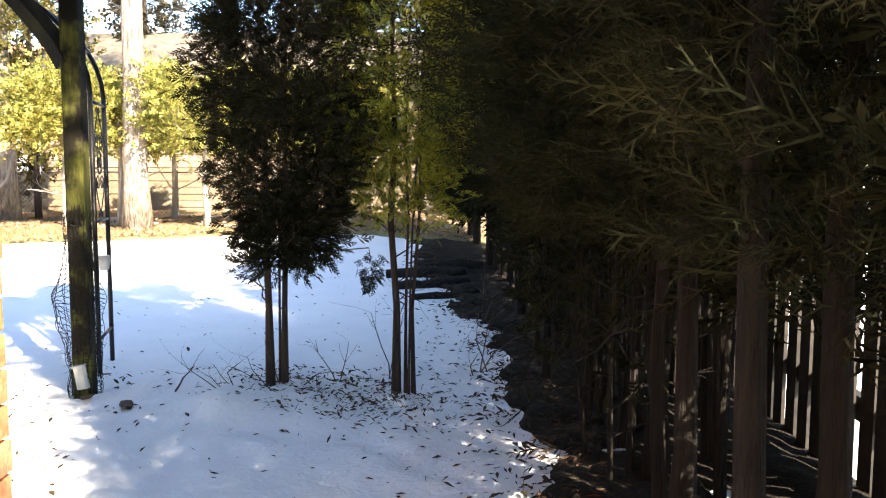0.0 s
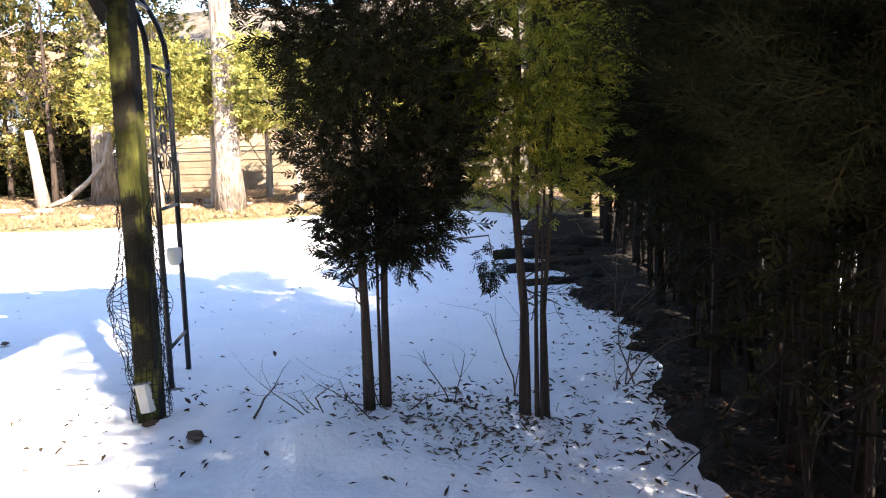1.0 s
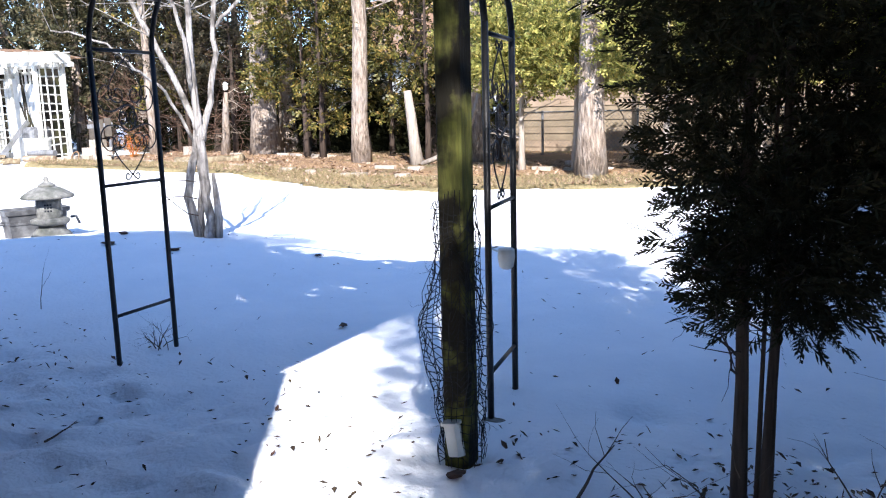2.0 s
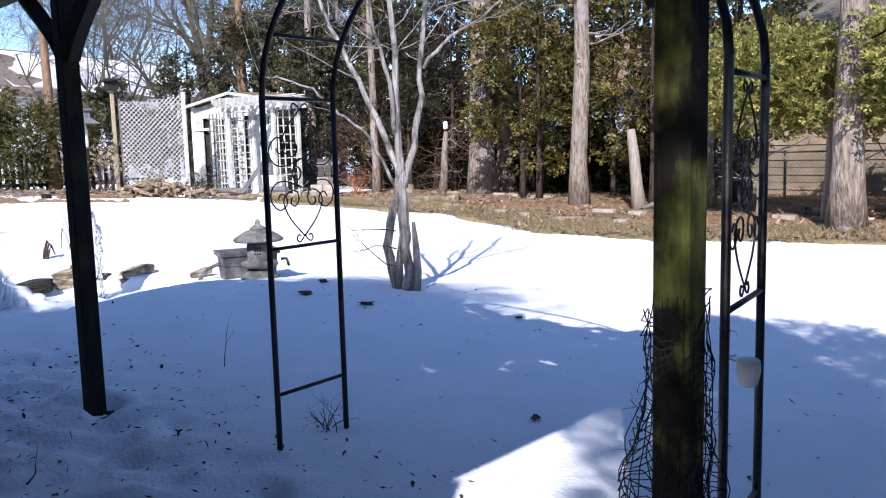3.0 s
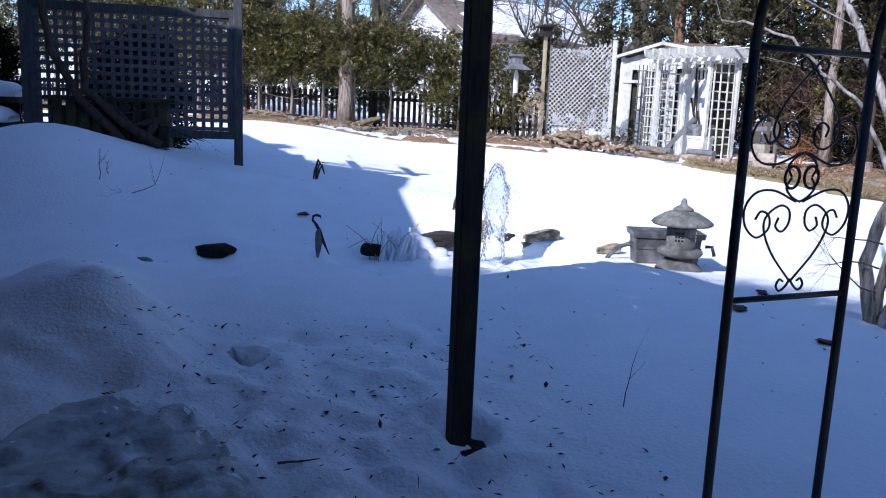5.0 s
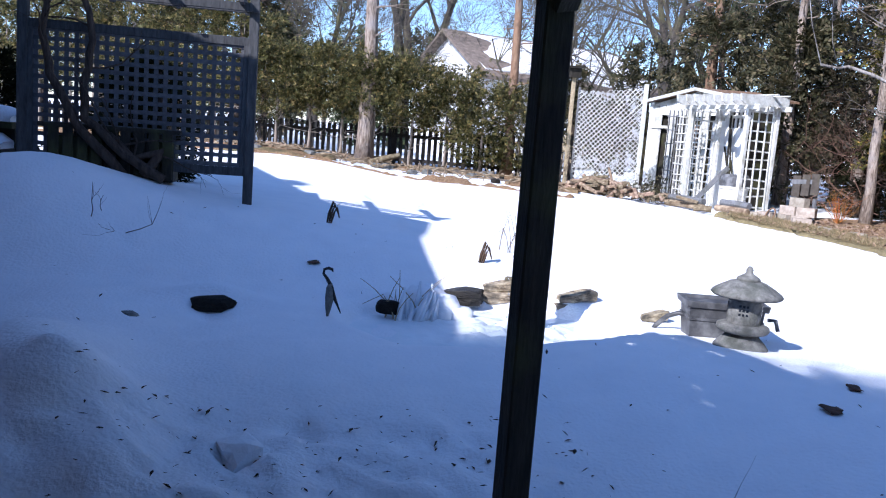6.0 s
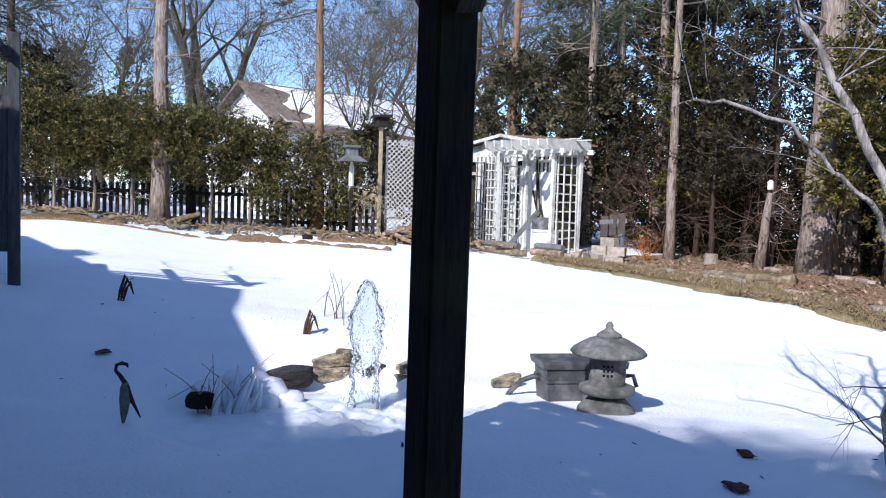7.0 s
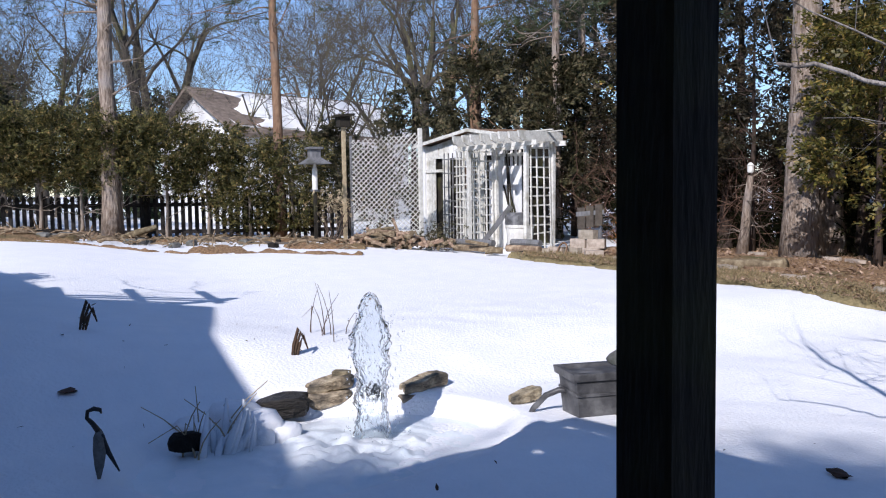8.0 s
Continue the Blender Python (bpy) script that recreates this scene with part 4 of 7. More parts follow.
part("stub", Geo().tube([along(0.11, -0.03, 0.0), along(0.125, -0.04, 0.2), along(0.115, -0.03, 0.42), along(0.1, -0.03, 0.62)], [0.036, 0.036, 0.03, 0.016], 8), BARK_GREY, lawn_tree, "broken grey stub of a stem", smooth=True)
STEMS = [
    [(0, 0, 0.95), (-0.1, 0.1, 1.35), (-0.33, 0.2, 1.8), (-0.55, 0.3, 2.3), (-0.75, 0.35, 2.9)],
    [(0.0, 0, 0.95), (0.01, 0.0, 1.4), (0.0, -0.05, 2.0), (-0.06, -0.05, 2.6), (-0.08, 0, 3.3)],
    [(0.03, 0, 0.9), (0.12, 0.05, 1.25), (0.2, 0.08, 1.65), (0.22, 0.1, 2.1), (0.3, 0.12, 2.7), (0.33, 0.1, 3.3)],
    [(-0.02, 0, 1.3), (-0.06, -0.1, 1.75), (-0.17, -0.15, 2.2), (-0.2, -0.2, 2.8)],
    [(0.21, 0.08, 1.9), (0.4, 0.15, 2.1), (0.62, 0.2, 2.25), (0.95, 0.25, 2.5)],
    [(-0.04, 0.02, 0.88), (-0.2, 0.0, 1.25), (-0.3, -0.08, 1.4), (-0.48, -0.15, 1.52), (-0.68, -0.2, 1.72), (-0.95, -0.2, 1.8), (-1.08, -0.18, 1.83)],
]
for k, st in enumerate(STEMS):
    g = Geo()
    pts = [along(*p) for p in st]
    fine = []
    for a, b in zip(pts, pts[1:]):
        for q in (0, 0.33, 0.66):
            fine.append(a.lerp(b, q) + Vector(rs.normal(size=3)) * 0.012)
    fine.append(pts[-1])
    r0 = (0.031, 0.035, 0.032, 0.023, 0.017, 0.015)[k]
    g.tube(fine, [r0 * (1 - 0.6 * i / len(fine)) for i in range(len(fine))], 8)
    for _ in range(15 if k < 5 else 3):
        i = rs.randint(len(fine) // 2, len(fine))
        limb(g, fine[i], Vector((rs.normal(), rs.normal(), 0.6)), rs.uniform(0.4, 0.95), r0 * 0.2, rs, 3, 2, 0.35, 0.06, 4)
    part("stem", g, BARK_GREY, lawn_tree, smooth=True)
g = Geo()
for k in range(3):
    limb(g, along(-0.05, -0.05, 0.25 + 0.15 * k), along(-0.7, -0.3, 0.35), 0.4, 0.006, rs, 2, 3, 0.4, 0.0, 4)
part("undergrowth", g, TWIG, lawn_tree)

# ---------------------------------------------------------------- lattice screen with vine by the terrace
SX = -11.9
SCREEN_WOOD = mat("dull_grey_timber", [(0.035, 0.035, 0.036), (0.085, 0.085, 0.085)], 10.0, 7, 0.85, 0.5, 40.0, stretch=(3, 3, 0.6), rand=0.15)
screen = thing("lattice_screen", (SX, 2.57, ground_z(SX, 2.57) - 0.1), "weathered grey lattice privacy screen with overhead beam", "screen")
SZ = -screen.location.z


def sp(y, z, dx=0.0):
    return Vector((dx, y - 2.49, z + SZ))


for y, zt in ((2.57, 2.62), (0.3, 2.62)):
    part("post", Geo().box(sp(y, zt / 2 + 0.1), (0.1, 0.1, zt + 0.1), None, 0.006), SCREEN_WOOD, screen)
part("beam", Geo().beam(sp(2.62, 2.6, 0.08), sp(-1.2, 2.6, 0.08), 0.045, 0.085, 0.004), SCREEN_WOOD, screen)
part("beam", Geo().beam(sp(2.62, 2.6, -0.08), sp(-1.2, 2.6, -0.08), 0.045, 0.085, 0.004), SCREEN_WOOD, screen)
for y in (2.45, 1.7, 1.0, 0.3, -0.4):
    part("cross_rafter", Geo().beam(sp(y, 2.66, -0.75), sp(y, 2.66, 0.35), 0.05, 0.09, 0.004), SCREEN_WOOD, screen)
for z in (0.88, 2.25):
    part("rail", Geo().beam(sp(0.35, z), sp(2.52, z), 0.06, 0.09, 0.004), SCREEN_WOOD, screen)
for y in (0.37, 2.5):
    part("stile", Geo().beam(sp(y, 0.92), sp(y, 2.21), 0.06, 0.05, 0.004), SCREEN_WOOD, screen)
slat_v = Geo().box((0, 0, 0), (0.008, 0.044, 1.3)).mesh("slat")
slat_v.materials.append(SLAT_WOOD)
slat_h = Geo().box((0, 0, 0), (0.008, 2.12, 0.044)).mesh("slat")
slat_h.materials.append(SLAT_WOOD)
for k in range(22):
    o = part("slat", slat_v, SLAT_WOOD, screen)
    o.location = sp(0.42 + k * 0.0975, 1.565, -0.006)
for k in range(14):
    o = part("slat", slat_h, SLAT_WOOD, screen)
    o.location = sp(1.435, 0.95 + k * 0.0965, 0.006)
vine = thing("climbing_vine", (SX + 0.12, 1.3, ground_z(SX, 1.3) - 0.05), "thick bare vine climbing the lattice screen", "vine")
rs = np.random.RandomState(41)
for k, path in enumerate([[(0.1, 0.5, 0.0), (0.05, 0.1, 0.25), (0.03, -0.3, 0.6), (0.0, -0.28, 1.1), (0.02, -0.22, 1.5), (0.02, -0.36, 1.9), (0.05, -0.25, 2.2)],
                          [(0.0, 0.1, 0.0), (0.04, -0.35, 0.5), (0.02, -0.62, 1.0), (0.03, -0.7, 1.4), (0.02, -0.65, 1.8), (0.0, -0.55, 2.2)],
                          [(0.05, 0.3, 0.0), (0.0, 0.5, 0.3), (0.02, 0.2, 0.2), (0.03, -0.2, 0.55)]]):
    g = Geo()
    fine = []
    for a, b in zip(path, path[1:]):
        for q in (0, 0.33, 0.66):
            fine.append(Vector(a).lerp(Vector(b), q) + Vector(rs.normal(size=3)) * 0.012)
    g.tube(fine, [0.055 - 0.03 * i / len(fine) for i in range(len(fine))], 7)
    for _ in range(5):
        i = rs.randint(len(fine) // 2, len(fine))
        limb(g, fine[i], (rs.normal() * 0.2, rs.normal(), 0.6), 0.7, 0.012, rs, 2, 2, 0.5, 0.02, 4)
    part("stem", g, BARK_CEDAR, vine, smooth=True)
g = Geo()
for k in range(16):
    limb(g, (rs.normal() * 0.15 - 0.3, rs.uniform(-2.2, 1.0), 2.1 + rs.uniform(0, 0.15)), (rs.normal(), rs.normal(), 0.2), 1.0, 0.014, rs, 2, 3, 0.5, 0.0, 4)
part("top_tangle", g, TWIG, vine)
trough = thing("slatted_planter", (SX - 0.25, 1.25, ground_z(SX, 1.2) - 0.1), "dark slatted wooden planter under the screen", "planter")
for k in range(9):
    part("slat", Geo().box((0.35, -0.55 + k * 0.14, 0.27), (0.03, 0.1, 0.5), None, 0.004), DARK_WOOD, trough)
part("box", Geo().box((0.1, 0, 0.2), (0.42, 1.25, 0.42), None, 0.01), DARK_WOOD, trough)
part("rim", Geo().box((0.1, 0, 0.52), (0.56, 1.4, 0.04), None, 0.008), DARK_WOOD, trough)
# terrace steps left of the screen
deck = thing("terrace_steps", (-11.7, -0.6, 0.35), "dark timber terrace steps under thick snow", "steps")
for k in range(3):
    part("tread", Geo().box((-0.15 - 0.35 * k, 0, 0.28 + 0.28 * k), (0.5, 1.5, 0.07), None, 0.01), DARK_WOOD, deck)
    part("riser", Geo().box((-0.02 - 0.35 * k, 0, 0.12 + 0.28 * k), (0.04, 1.5, 0.26)), DARK_WOOD, deck)
    g = Geo()
    n = 14
    vs, fs = [], []
    for i in range(n + 1):
        for j, (dx, dz) in enumerate([(0.28, 0.0), (0.3, 0.07), (0.18, 0.17), (-0.05, 0.19), (-0.22, 0.17), (-0.24, 0.0)]):
            w = 0.03 * math.sin(i * 1.7 + k) + 0.02 * math.sin(i * 0.6 + j)
            vs.append((-0.15 - 0.35 * k + dx * 0.9 + w * 0.5, -0.74 + 1.48 * i / n, 0.315 + 0.28 * k + dz * (1 + w * 3) * (0.45 if i in (0, n) else 1)))
    for i in range(n):
        for j in range(5):
            fs.append((i * 6 + j, i * 6 + j + 1, (i + 1) * 6 + j + 1, (i + 1) * 6 + j))
    fs += [tuple(range(6)), tuple(range(n * 6, n * 6 + 6))[::-1]]
    part("snow_cap", g.add(vs, fs), SNOW, deck, "rounded cap of snow", smooth=True)

# ---------------------------------------------------------------- stone lantern
LX, LY = -8.05, 6.36
lz = 0.085
lantern = thing("stone_lantern", (LX, LY, lz), "grey weathered stone garden lantern with wide roof", "lantern")
part("foot", Geo().lathe([(0.19, -0.05), (0.19, 0.02), (0.165, 0.05), (0.125, 0.09), (0.11, 0.115)], sides=24), STONE, lantern, smooth=True)
part("platform", Geo().lathe([(0.11, 0.115), (0.17, 0.13), (0.185, 0.15), (0.18, 0.175), (0.14, 0.19)], sides=24), STONE, lantern, smooth=True)
g = Geo()
g.lathe([(0.118, 0.19), (0.118, 0.36), (0.105, 0.385)], sides=24)
fire_box = part("fire_box", g, STONE, lantern)
cell = Geo().box((0, 0, 0), (0.024, 0.016, 0.016)).mesh("opening")
cell.materials.append(DARK_GLASS)
for a0 in (-0.6, 0.95, 2.5, -2.2):
    for i in range(3):
        for j in range(3):
            a = a0 + (i - 1) * 0.21
            o = part("opening", cell, DARK_GLASS, fire_box)
            o.matrix_basis = Matrix.Translation((0.108 * math.cos(a), 0.108 * math.sin(a), 0.265 + j * 0.03)) @ Matrix.Rotation(a, 4, "Z")
part("roof", Geo().lathe([(0.11, 0.375), (0.235, 0.385), (0.25, 0.4), (0.235, 0.42), (0.19, 0.45), (0.13, 0.485), (0.085, 0.5)], sides=28), STONE, lantern, smooth=True)
part("finial", Geo().lathe([(0.08, 0.495), (0.082, 0.515), (0.06, 0.53), (0.035, 0.545), (0.022, 0.56), (0.026, 0.575), (0.012, 0.6)], sides=18), STONE, lantern, smooth=True)

# ---------------------------------------------------------------- waterfall box, hose and pond edge
bx = thing("waterfall_box", Matrix.Translation((-8.6, 6.5, 0.0)) @ Matrix.Rotation(radians(77), 4, "Z"), "black plastic pond waterfall box with snow inside", "pond box")


def hollow(w, d, h, z0, wall, flare):
    g = Geo()
    vs, fs = [], []
    for s, z in ((1, z0), (flare, z0 + h), (flare, z0 + h), (1, z0 + 0.03)):
        k = len(vs) // 4
        dw, dd = (w / 2 * s, d / 2 * s) if k < 2 else (w / 2 * s - wall, d / 2 * s - wall)
        vs += [(-dw, -dd, z), (dw, -dd, z), (dw, dd, z), (-dw, dd, z)]
    for r in range(3):
        fs += [(r * 4 + i, r * 4 + (i + 1) % 4, r * 4 + 4 + (i + 1) % 4, r * 4 + 4 + i) for i in range(4)]
    fs += [(3, 2, 1, 0), (12, 13, 14, 15)]
    return g.add(vs, fs)


part("tub", hollow(0.52, 0.27, 0.3, -0.02, 0.03, 1.1), BOX_PLASTIC, bx)
part("rim", hollow(0.62, 0.33, 0.05, 0.28, 0.045, 1.03), BOX_PLASTIC, bx)
part("rib", hollow(0.57, 0.31, 0.02, 0.18, 0.03, 1.01), BOX_PLASTIC, bx)
part("snow_fill", Geo().lathe([(0.115, 0.1), (0.11, 0.24), (0.08, 0.27), (0.03, 0.285)], sides=16), SNOW, bx, "snow lying in the box", smooth=True)
g = Geo().tube([(-0.24, 0.05, 0.17), (-0.31, 0.08, 0.18), (-0.39, 0.12, 0.14), (-0.46, 0.16, 0.05), (-0.52, 0.19, -0.08)], 0.02, 9)
part("hose", g, PLASTIC_BLACK, bx, "ribbed black hose", smooth=True)
g = Geo().tube([(0.36, -0.02, 0.2), (0.42, -0.02, 0.2), (0.44, -0.04, 0.12)], 0.016, 7)
part("spout", g, PLASTIC_BLACK, bx, smooth=True)

rs = np.random.RandomState(51)
rng = random.Random(8)
# Shade on the wet rocks is put into this near-black colour.
WET_ROCK = mat("shaded_wet_rock", [(0.006, 0.005, 0.004), (0.02, 0.017, 0.013), (0.05, 0.042, 0.03)], 10.0, 7, 0.55, 0.8, 30.0, stretch=(1, 1, 3), spec=0.4, dist=0.03)


def rock(at, size, turn, label, z=None, name="pond_rock", material=None, group="pond edge rocks", layers=0):
    """A rounded stone or, with layers, a stone split into uneven beds with broken edges."""
    x, y = at
    t = thing(name, (x, y, ground_z(x, y) if z is None else z), label, "rock", group)
    if not layers:
        part("stone", Geo().stone((0, 0, size[2] * 0.2), size, rng, turn), material or ROCK, t)
        return t
    g, m = Geo(), Matrix.Rotation(turn, 3, "Z")
    n, h, lean = 18, size[2] / layers, rng.choice((-1, 1))
    for k in range(layers):
        sx, sy, ox, oy = rng.uniform(0.82, 1.0), rng.uniform(0.85, 1.0), rng.uniform(-0.05, 0.05) * size[0], rng.uniform(-0.06, 0.06) * size[1]
        ring = []
        for i in range(n):
            a = math.tau * i / n
            c, d = math.cos(a), math.sin(a)
            r = 1 / (abs(c) ** 5 + abs(d) ** 5) ** 0.2 * rng.uniform(0.78, 1.06) * (1 - 0.28 * max(0.0, c * lean))
            ring.append((c * r * size[0] / 2 * sx + ox, d * r * size[1] / 2 * sy + oy))
        vs = []
        for q, e in ((0.0, 0.95), (0.3, 1.0), (0.85, 1.0), (1.0, 0.93)):
            vs += [m @ Vector((a * e * rng.uniform(0.98, 1.02), b * e, (k + q) * h + 0.2 * h * math.sin(a * 11 + k) - 0.25 * h * q * lean * a / size[0] * 2)) for a, b in ring]
        fs = [(r * n + i, r * n + (i + 1) % n, (r + 1) * n + (i + 1) % n, (r + 1) * n + i) for r in range(3) for i in range(n)]
        g.add(vs, fs + [tuple(range(n))[::-1], tuple(range(3 * n, 4 * n))])
    part("stone", g, material or ROCK, t)
    return t


rock((-9.97, 4.68), (0.52, 0.26, 0.13), radians(70), "dark wet rock at the pond edge", -0.07, material=WET_ROCK, layers=2)
rock((-10.07, 5.06), (0.46, 0.22, 0.075), radians(84), "tan flat rock at the pond edge", 0.05, layers=1)
rock((-10.02, 5.08), (0.42, 0.24, 0.09), radians(88), "low brown rock under the tan rocks", -0.045, layers=1)
rock((-9.96, 5.38), (0.3, 0.22, 0.1), radians(100), "dark flat rock behind the water jet", -0.06, material=WET_ROCK, layers=2)
rock((-9.86, 5.72), (0.52, 0.2, 0.075), radians(98), "layered tan rock at the pond edge", 0.02, layers=1)
rock((-9.84, 5.7), (0.46, 0.22, 0.06), radians(98), "layered brown rock at the pond edge", -0.055, layers=1)
rock((-10.06, 5.2), (0.16, 0.1, 0.04), radians(60), "small tan rock lying on the edge rocks", 0.135, layers=1)
rock((-9.16, 6.2), (0.28, 0.15, 0.065), radians(86), "mottled pale rock beside the hose", 0.02, layers=1)
# Dark lump put in for the shade inside an opening under the snow.
rock((-9.17, 2.57), (0.36, 0.22, 0.11), radians(85), "dark lump standing in for a shaded hole in the snow", 0.0, material=SOIL)
rock((-8.57, 2.07), (0.16, 0.1, 0.06), radians(40), "small dark rock poking through snow", 0.04, material=STONE)

ice_x, ice_y = np.meshgrid(np.linspace(-1, 1, 60), np.linspace(-1, 1, 80))
rr = np.maximum(np.abs(ice_x), np.abs(ice_y)) / np.maximum(np.hypot(ice_x, ice_y), 1e-6)
px_, py_ = -9.05 + ice_x * rr * 0.9, 4.75 + ice_y * rr * 1.14
slush = bump(px_, py_, -8.95, 4.9, 0.6, 0.6)
pz_ = -0.118 + 0.05 * (vnoise(px_, py_, 0.1, 31) - 0.5) * slush * 1.6 + 0.05 * slush + 0.05 * (vnoise(px_, py_, 0.04, 32) - 0.5) * slush
idx = np.arange(60 * 80).reshape(80, 60)
me = tri_mesh("pond_ice", np.stack([px_, py_, pz_], -1).reshape(-1, 3), np.stack([idx[:-1, :-1], idx[:-1, 1:], idx[1:, 1:], idx[1:, :-1]], -1).reshape(-1, 4), True)
me.materials.append(ICE)
tagged(new("pond_ice", me), "slushy snow-covered ice on the garden pond", "pond", kind="structure")

# fountain: a wavy tube of clear water with falling drops
WATER = bpy.data.materials.new("water")
WATER.use_nodes = True
wb = WATER.node_tree.nodes["Principled BSDF"]
wb.inputs["Base Color"].default_value = (0.95, 0.98, 1, 1)
wb.inputs["Transmission Weight"].default_value, wb.inputs["Roughness"].default_value, wb.inputs["IOR"].default_value = 1.0, 0.0, 1.33
fountain = thing("fountain_jet", (-9.22, 5.09, -0.1), "bubbling clear water jet of the pond fountain", "fountain")
rs = np.random.RandomState(61)
n, sides = 84, 56
vs, fs = [], []
for skin in (0.0, 0.006):
    for i in range(n + 1):
        q = i / n
        r = 0.085 + 0.032 * bump(q, 0.0, 0.68, 0.0, 0.2, 1.0) + 0.02 * (1 - q) ** 3 - 0.032 * step(0.76, 0.88, q)
        if q > 0.9:
            r *= max(0.03, math.sqrt(max(0, 1 - ((q - 0.9) / 0.1) ** 2)))
        for k in range(sides):
            a = math.tau * k / sides
            w = 1 + 0.32 * noise.noise((math.cos(a) * 1.9, math.sin(a) * 1.9, q * 9)) + 0.2 * noise.noise((math.cos(a) * 4.5, math.sin(a) * 4.5, q * 26)) + 0.11 * noise.noise((math.cos(a) * 11, math.sin(a) * 11, q * 50))
            rw = max(0.002, r * w - skin)
            vs.append((rw * math.cos(a), rw * math.sin(a), 0.94 * q - skin * (q > 0.9) + 0.02 * noise.noise((a, q * 5, 1))))
for s, first in ((1, 0), (-1, (n + 1) * sides)):
    for i in range(n):
        for k in range(sides):
            fs.append(tuple(first + j for j in (i * sides + k, i * sides + (k + 1) % sides, (i + 1) * sides + (k + 1) % sides, (i + 1) * sides + k)[::s]))
part("water_column", Geo().add(vs, fs), WATER, fountain, smooth=True)
drop = bmesh.new()
bmesh.ops.create_icosphere(drop, subdivisions=1, radius=1)
dv, df = np.array([v.co[:] for v in drop.verts]), np.array([[v.index for v in f.verts] for f in drop.faces])
drop.free()
m = 420
a, h, r = rs.rand(m) * math.tau, rs.rand(m) ** 1.8 * 0.85, 0.08 + np.abs(rs.normal(size=m)) * 0.07
cen = np.stack([r * np.cos(a), r * np.sin(a), h], 1)
siz = rs.uniform(0.002, 0.0055, m)[:, None, None] * np.array([1, 1, 2.2])
V = (cen[:, None] + dv[None] * siz).reshape(-1, 3)
Fd = (df[None] + (np.arange(m) * len(dv))[:, None, None]).reshape(-1, 3)
ob = part("spatter", tri_mesh("spatter", V, Fd, True), WATER, fountain)
tagged(ob, kind="stuff")


# ---------------------------------------------------------------- dry plants and ornaments round the pond
def stalks(at, n, h, spread, material, label, seed, name="dry_stalks", r=0.004, lean=0.25, seedhead=0):
    rs = np.random.RandomState(seed)
    x, y = at
    t = thing(name, (x, y, ground_z(x, y) - 0.03), label, "plant", "dry plants in the snow")
    for k in range(n):
        d = rs.normal(size=2) * lean
        o = rs.normal(size=2) * spread
        hh = h * rs.uniform(0.55, 1.1)
        pts = [(o[0] + d[0] * hh * q * q, o[1] + d[1] * hh * q * q, hh * q) for q in np.linspace(0, 1, 5)]
        if rs.rand() < 0.35:
            pts = pts[:4] + [(pts[3][0] + d[0] * 0.3, pts[3][1] + d[1] * 0.3, pts[3][2] - 0.3 * hh)]
        g = Geo().tube(pts, [r, r, r * 0.8, r * 0.6, r * 0.4], 5)
        if seedhead:
            p = Vector(pts[-1])
            for j in range(seedhead):
                g.tube([p - Vector((0, 0, 0.02 * j)), p - Vector((rs.normal() * 0.02, rs.normal() * 0.02, 0.02 * j + 0.05))], [0.012, 0.004], 5)
        part("stalk", g, material, t)
    return t


clump = stalks((-9.52, 4.12), 15, 0.42, 0.09, STRAW, "dry reed clump crusted with snow at the pond", 3, "reed_clump", 0.006, 0.35)
rc_ = np.random.RandomState(29)
for k in range(24):
    # blades sheathed in ice, thickest in the middle of the clump
    ox, oy = rc_.uniform(-0.12, 0.14), rc_.normal() * 0.09 + 0.12
    h = rc_.uniform(0.16, 0.36)
    lx, ly = rc_.normal() * 0.05, rc_.normal() * 0.07
    w = rc_.uniform(0.012, 0.03)
    part("icy_blade", Geo().tube([(ox, oy, -0.04), (ox + lx * 0.5, oy + ly * 0.5, h * 0.5), (ox + lx, oy + ly, h)], [w * 1.1, w, w * 0.3], 7), ICY, clump, "blade sheathed in ice", smooth=True)
for ox, oy, w, h in ((-0.14, 0.34, 0.17, 0.24), (-0.26, 0.22, 0.2, 0.3), (-0.04, 0.47, 0.12, 0.15), (-0.28, 0.0, 0.17, 0.2), (0.02, 0.32, 0.08, 0.16)):
    part("snow_crust", Geo().stone((ox, oy, h * 0.3), (w * 2, w * 1.8, h * 1.3), random.Random(int(w * 1000)), 0.5, 0.2), CLUMP_SNOW, clump, "lump of crusted snow", smooth=True)
# Black lump put in for the shade of the hollow below the crust.
rock((-9.5, 3.98), (0.14, 0.22, 0.12), 0.35, "black lump standing in for the shaded hollow under the reeds", -0.05, material=SOIL)
stalks((-11.3, 5.5), 9, 0.48, 0.12, TWIG, "thin dry stalks standing in bright snow", 5, "dry_stalks", 0.0045, 0.42)
for (x, y), seed in (((-11.4, 3.5), 6), ((-10.69, 5.0), 7)):
    t = thing("seed_head", (x, y, ground_z(x, y) - 0.03), "dark withered plant stems leaning from the snow", "plant", "dry plants in the snow")
    rs = np.random.RandomState(seed)
    for k in range(3):
        g = Geo().tube([(0, 0.02 * k, 0), (0.0, 0.025 * k + 0.02, 0.12), (0.0, 0.06 + 0.02 * k, 0.25 - 0.03 * k), (0.02, 0.09 + 0.02 * k, 0.18 - 0.05 * k)], [0.008, 0.014, 0.015, 0.006], 6)
        for j in range(7):
            limb(g, (0, 0.02 * k + 0.02 + 0.006 * j, 0.06 + 0.025 * j), rs.normal(size=3), 0.04, 0.005, rs, 0, 0, 0.3, -0.1, 4)
        part("stem", g, LEAF_DEAD, t)
# heron ornament with hooked neck
hx, hy = -8.93, 3.45
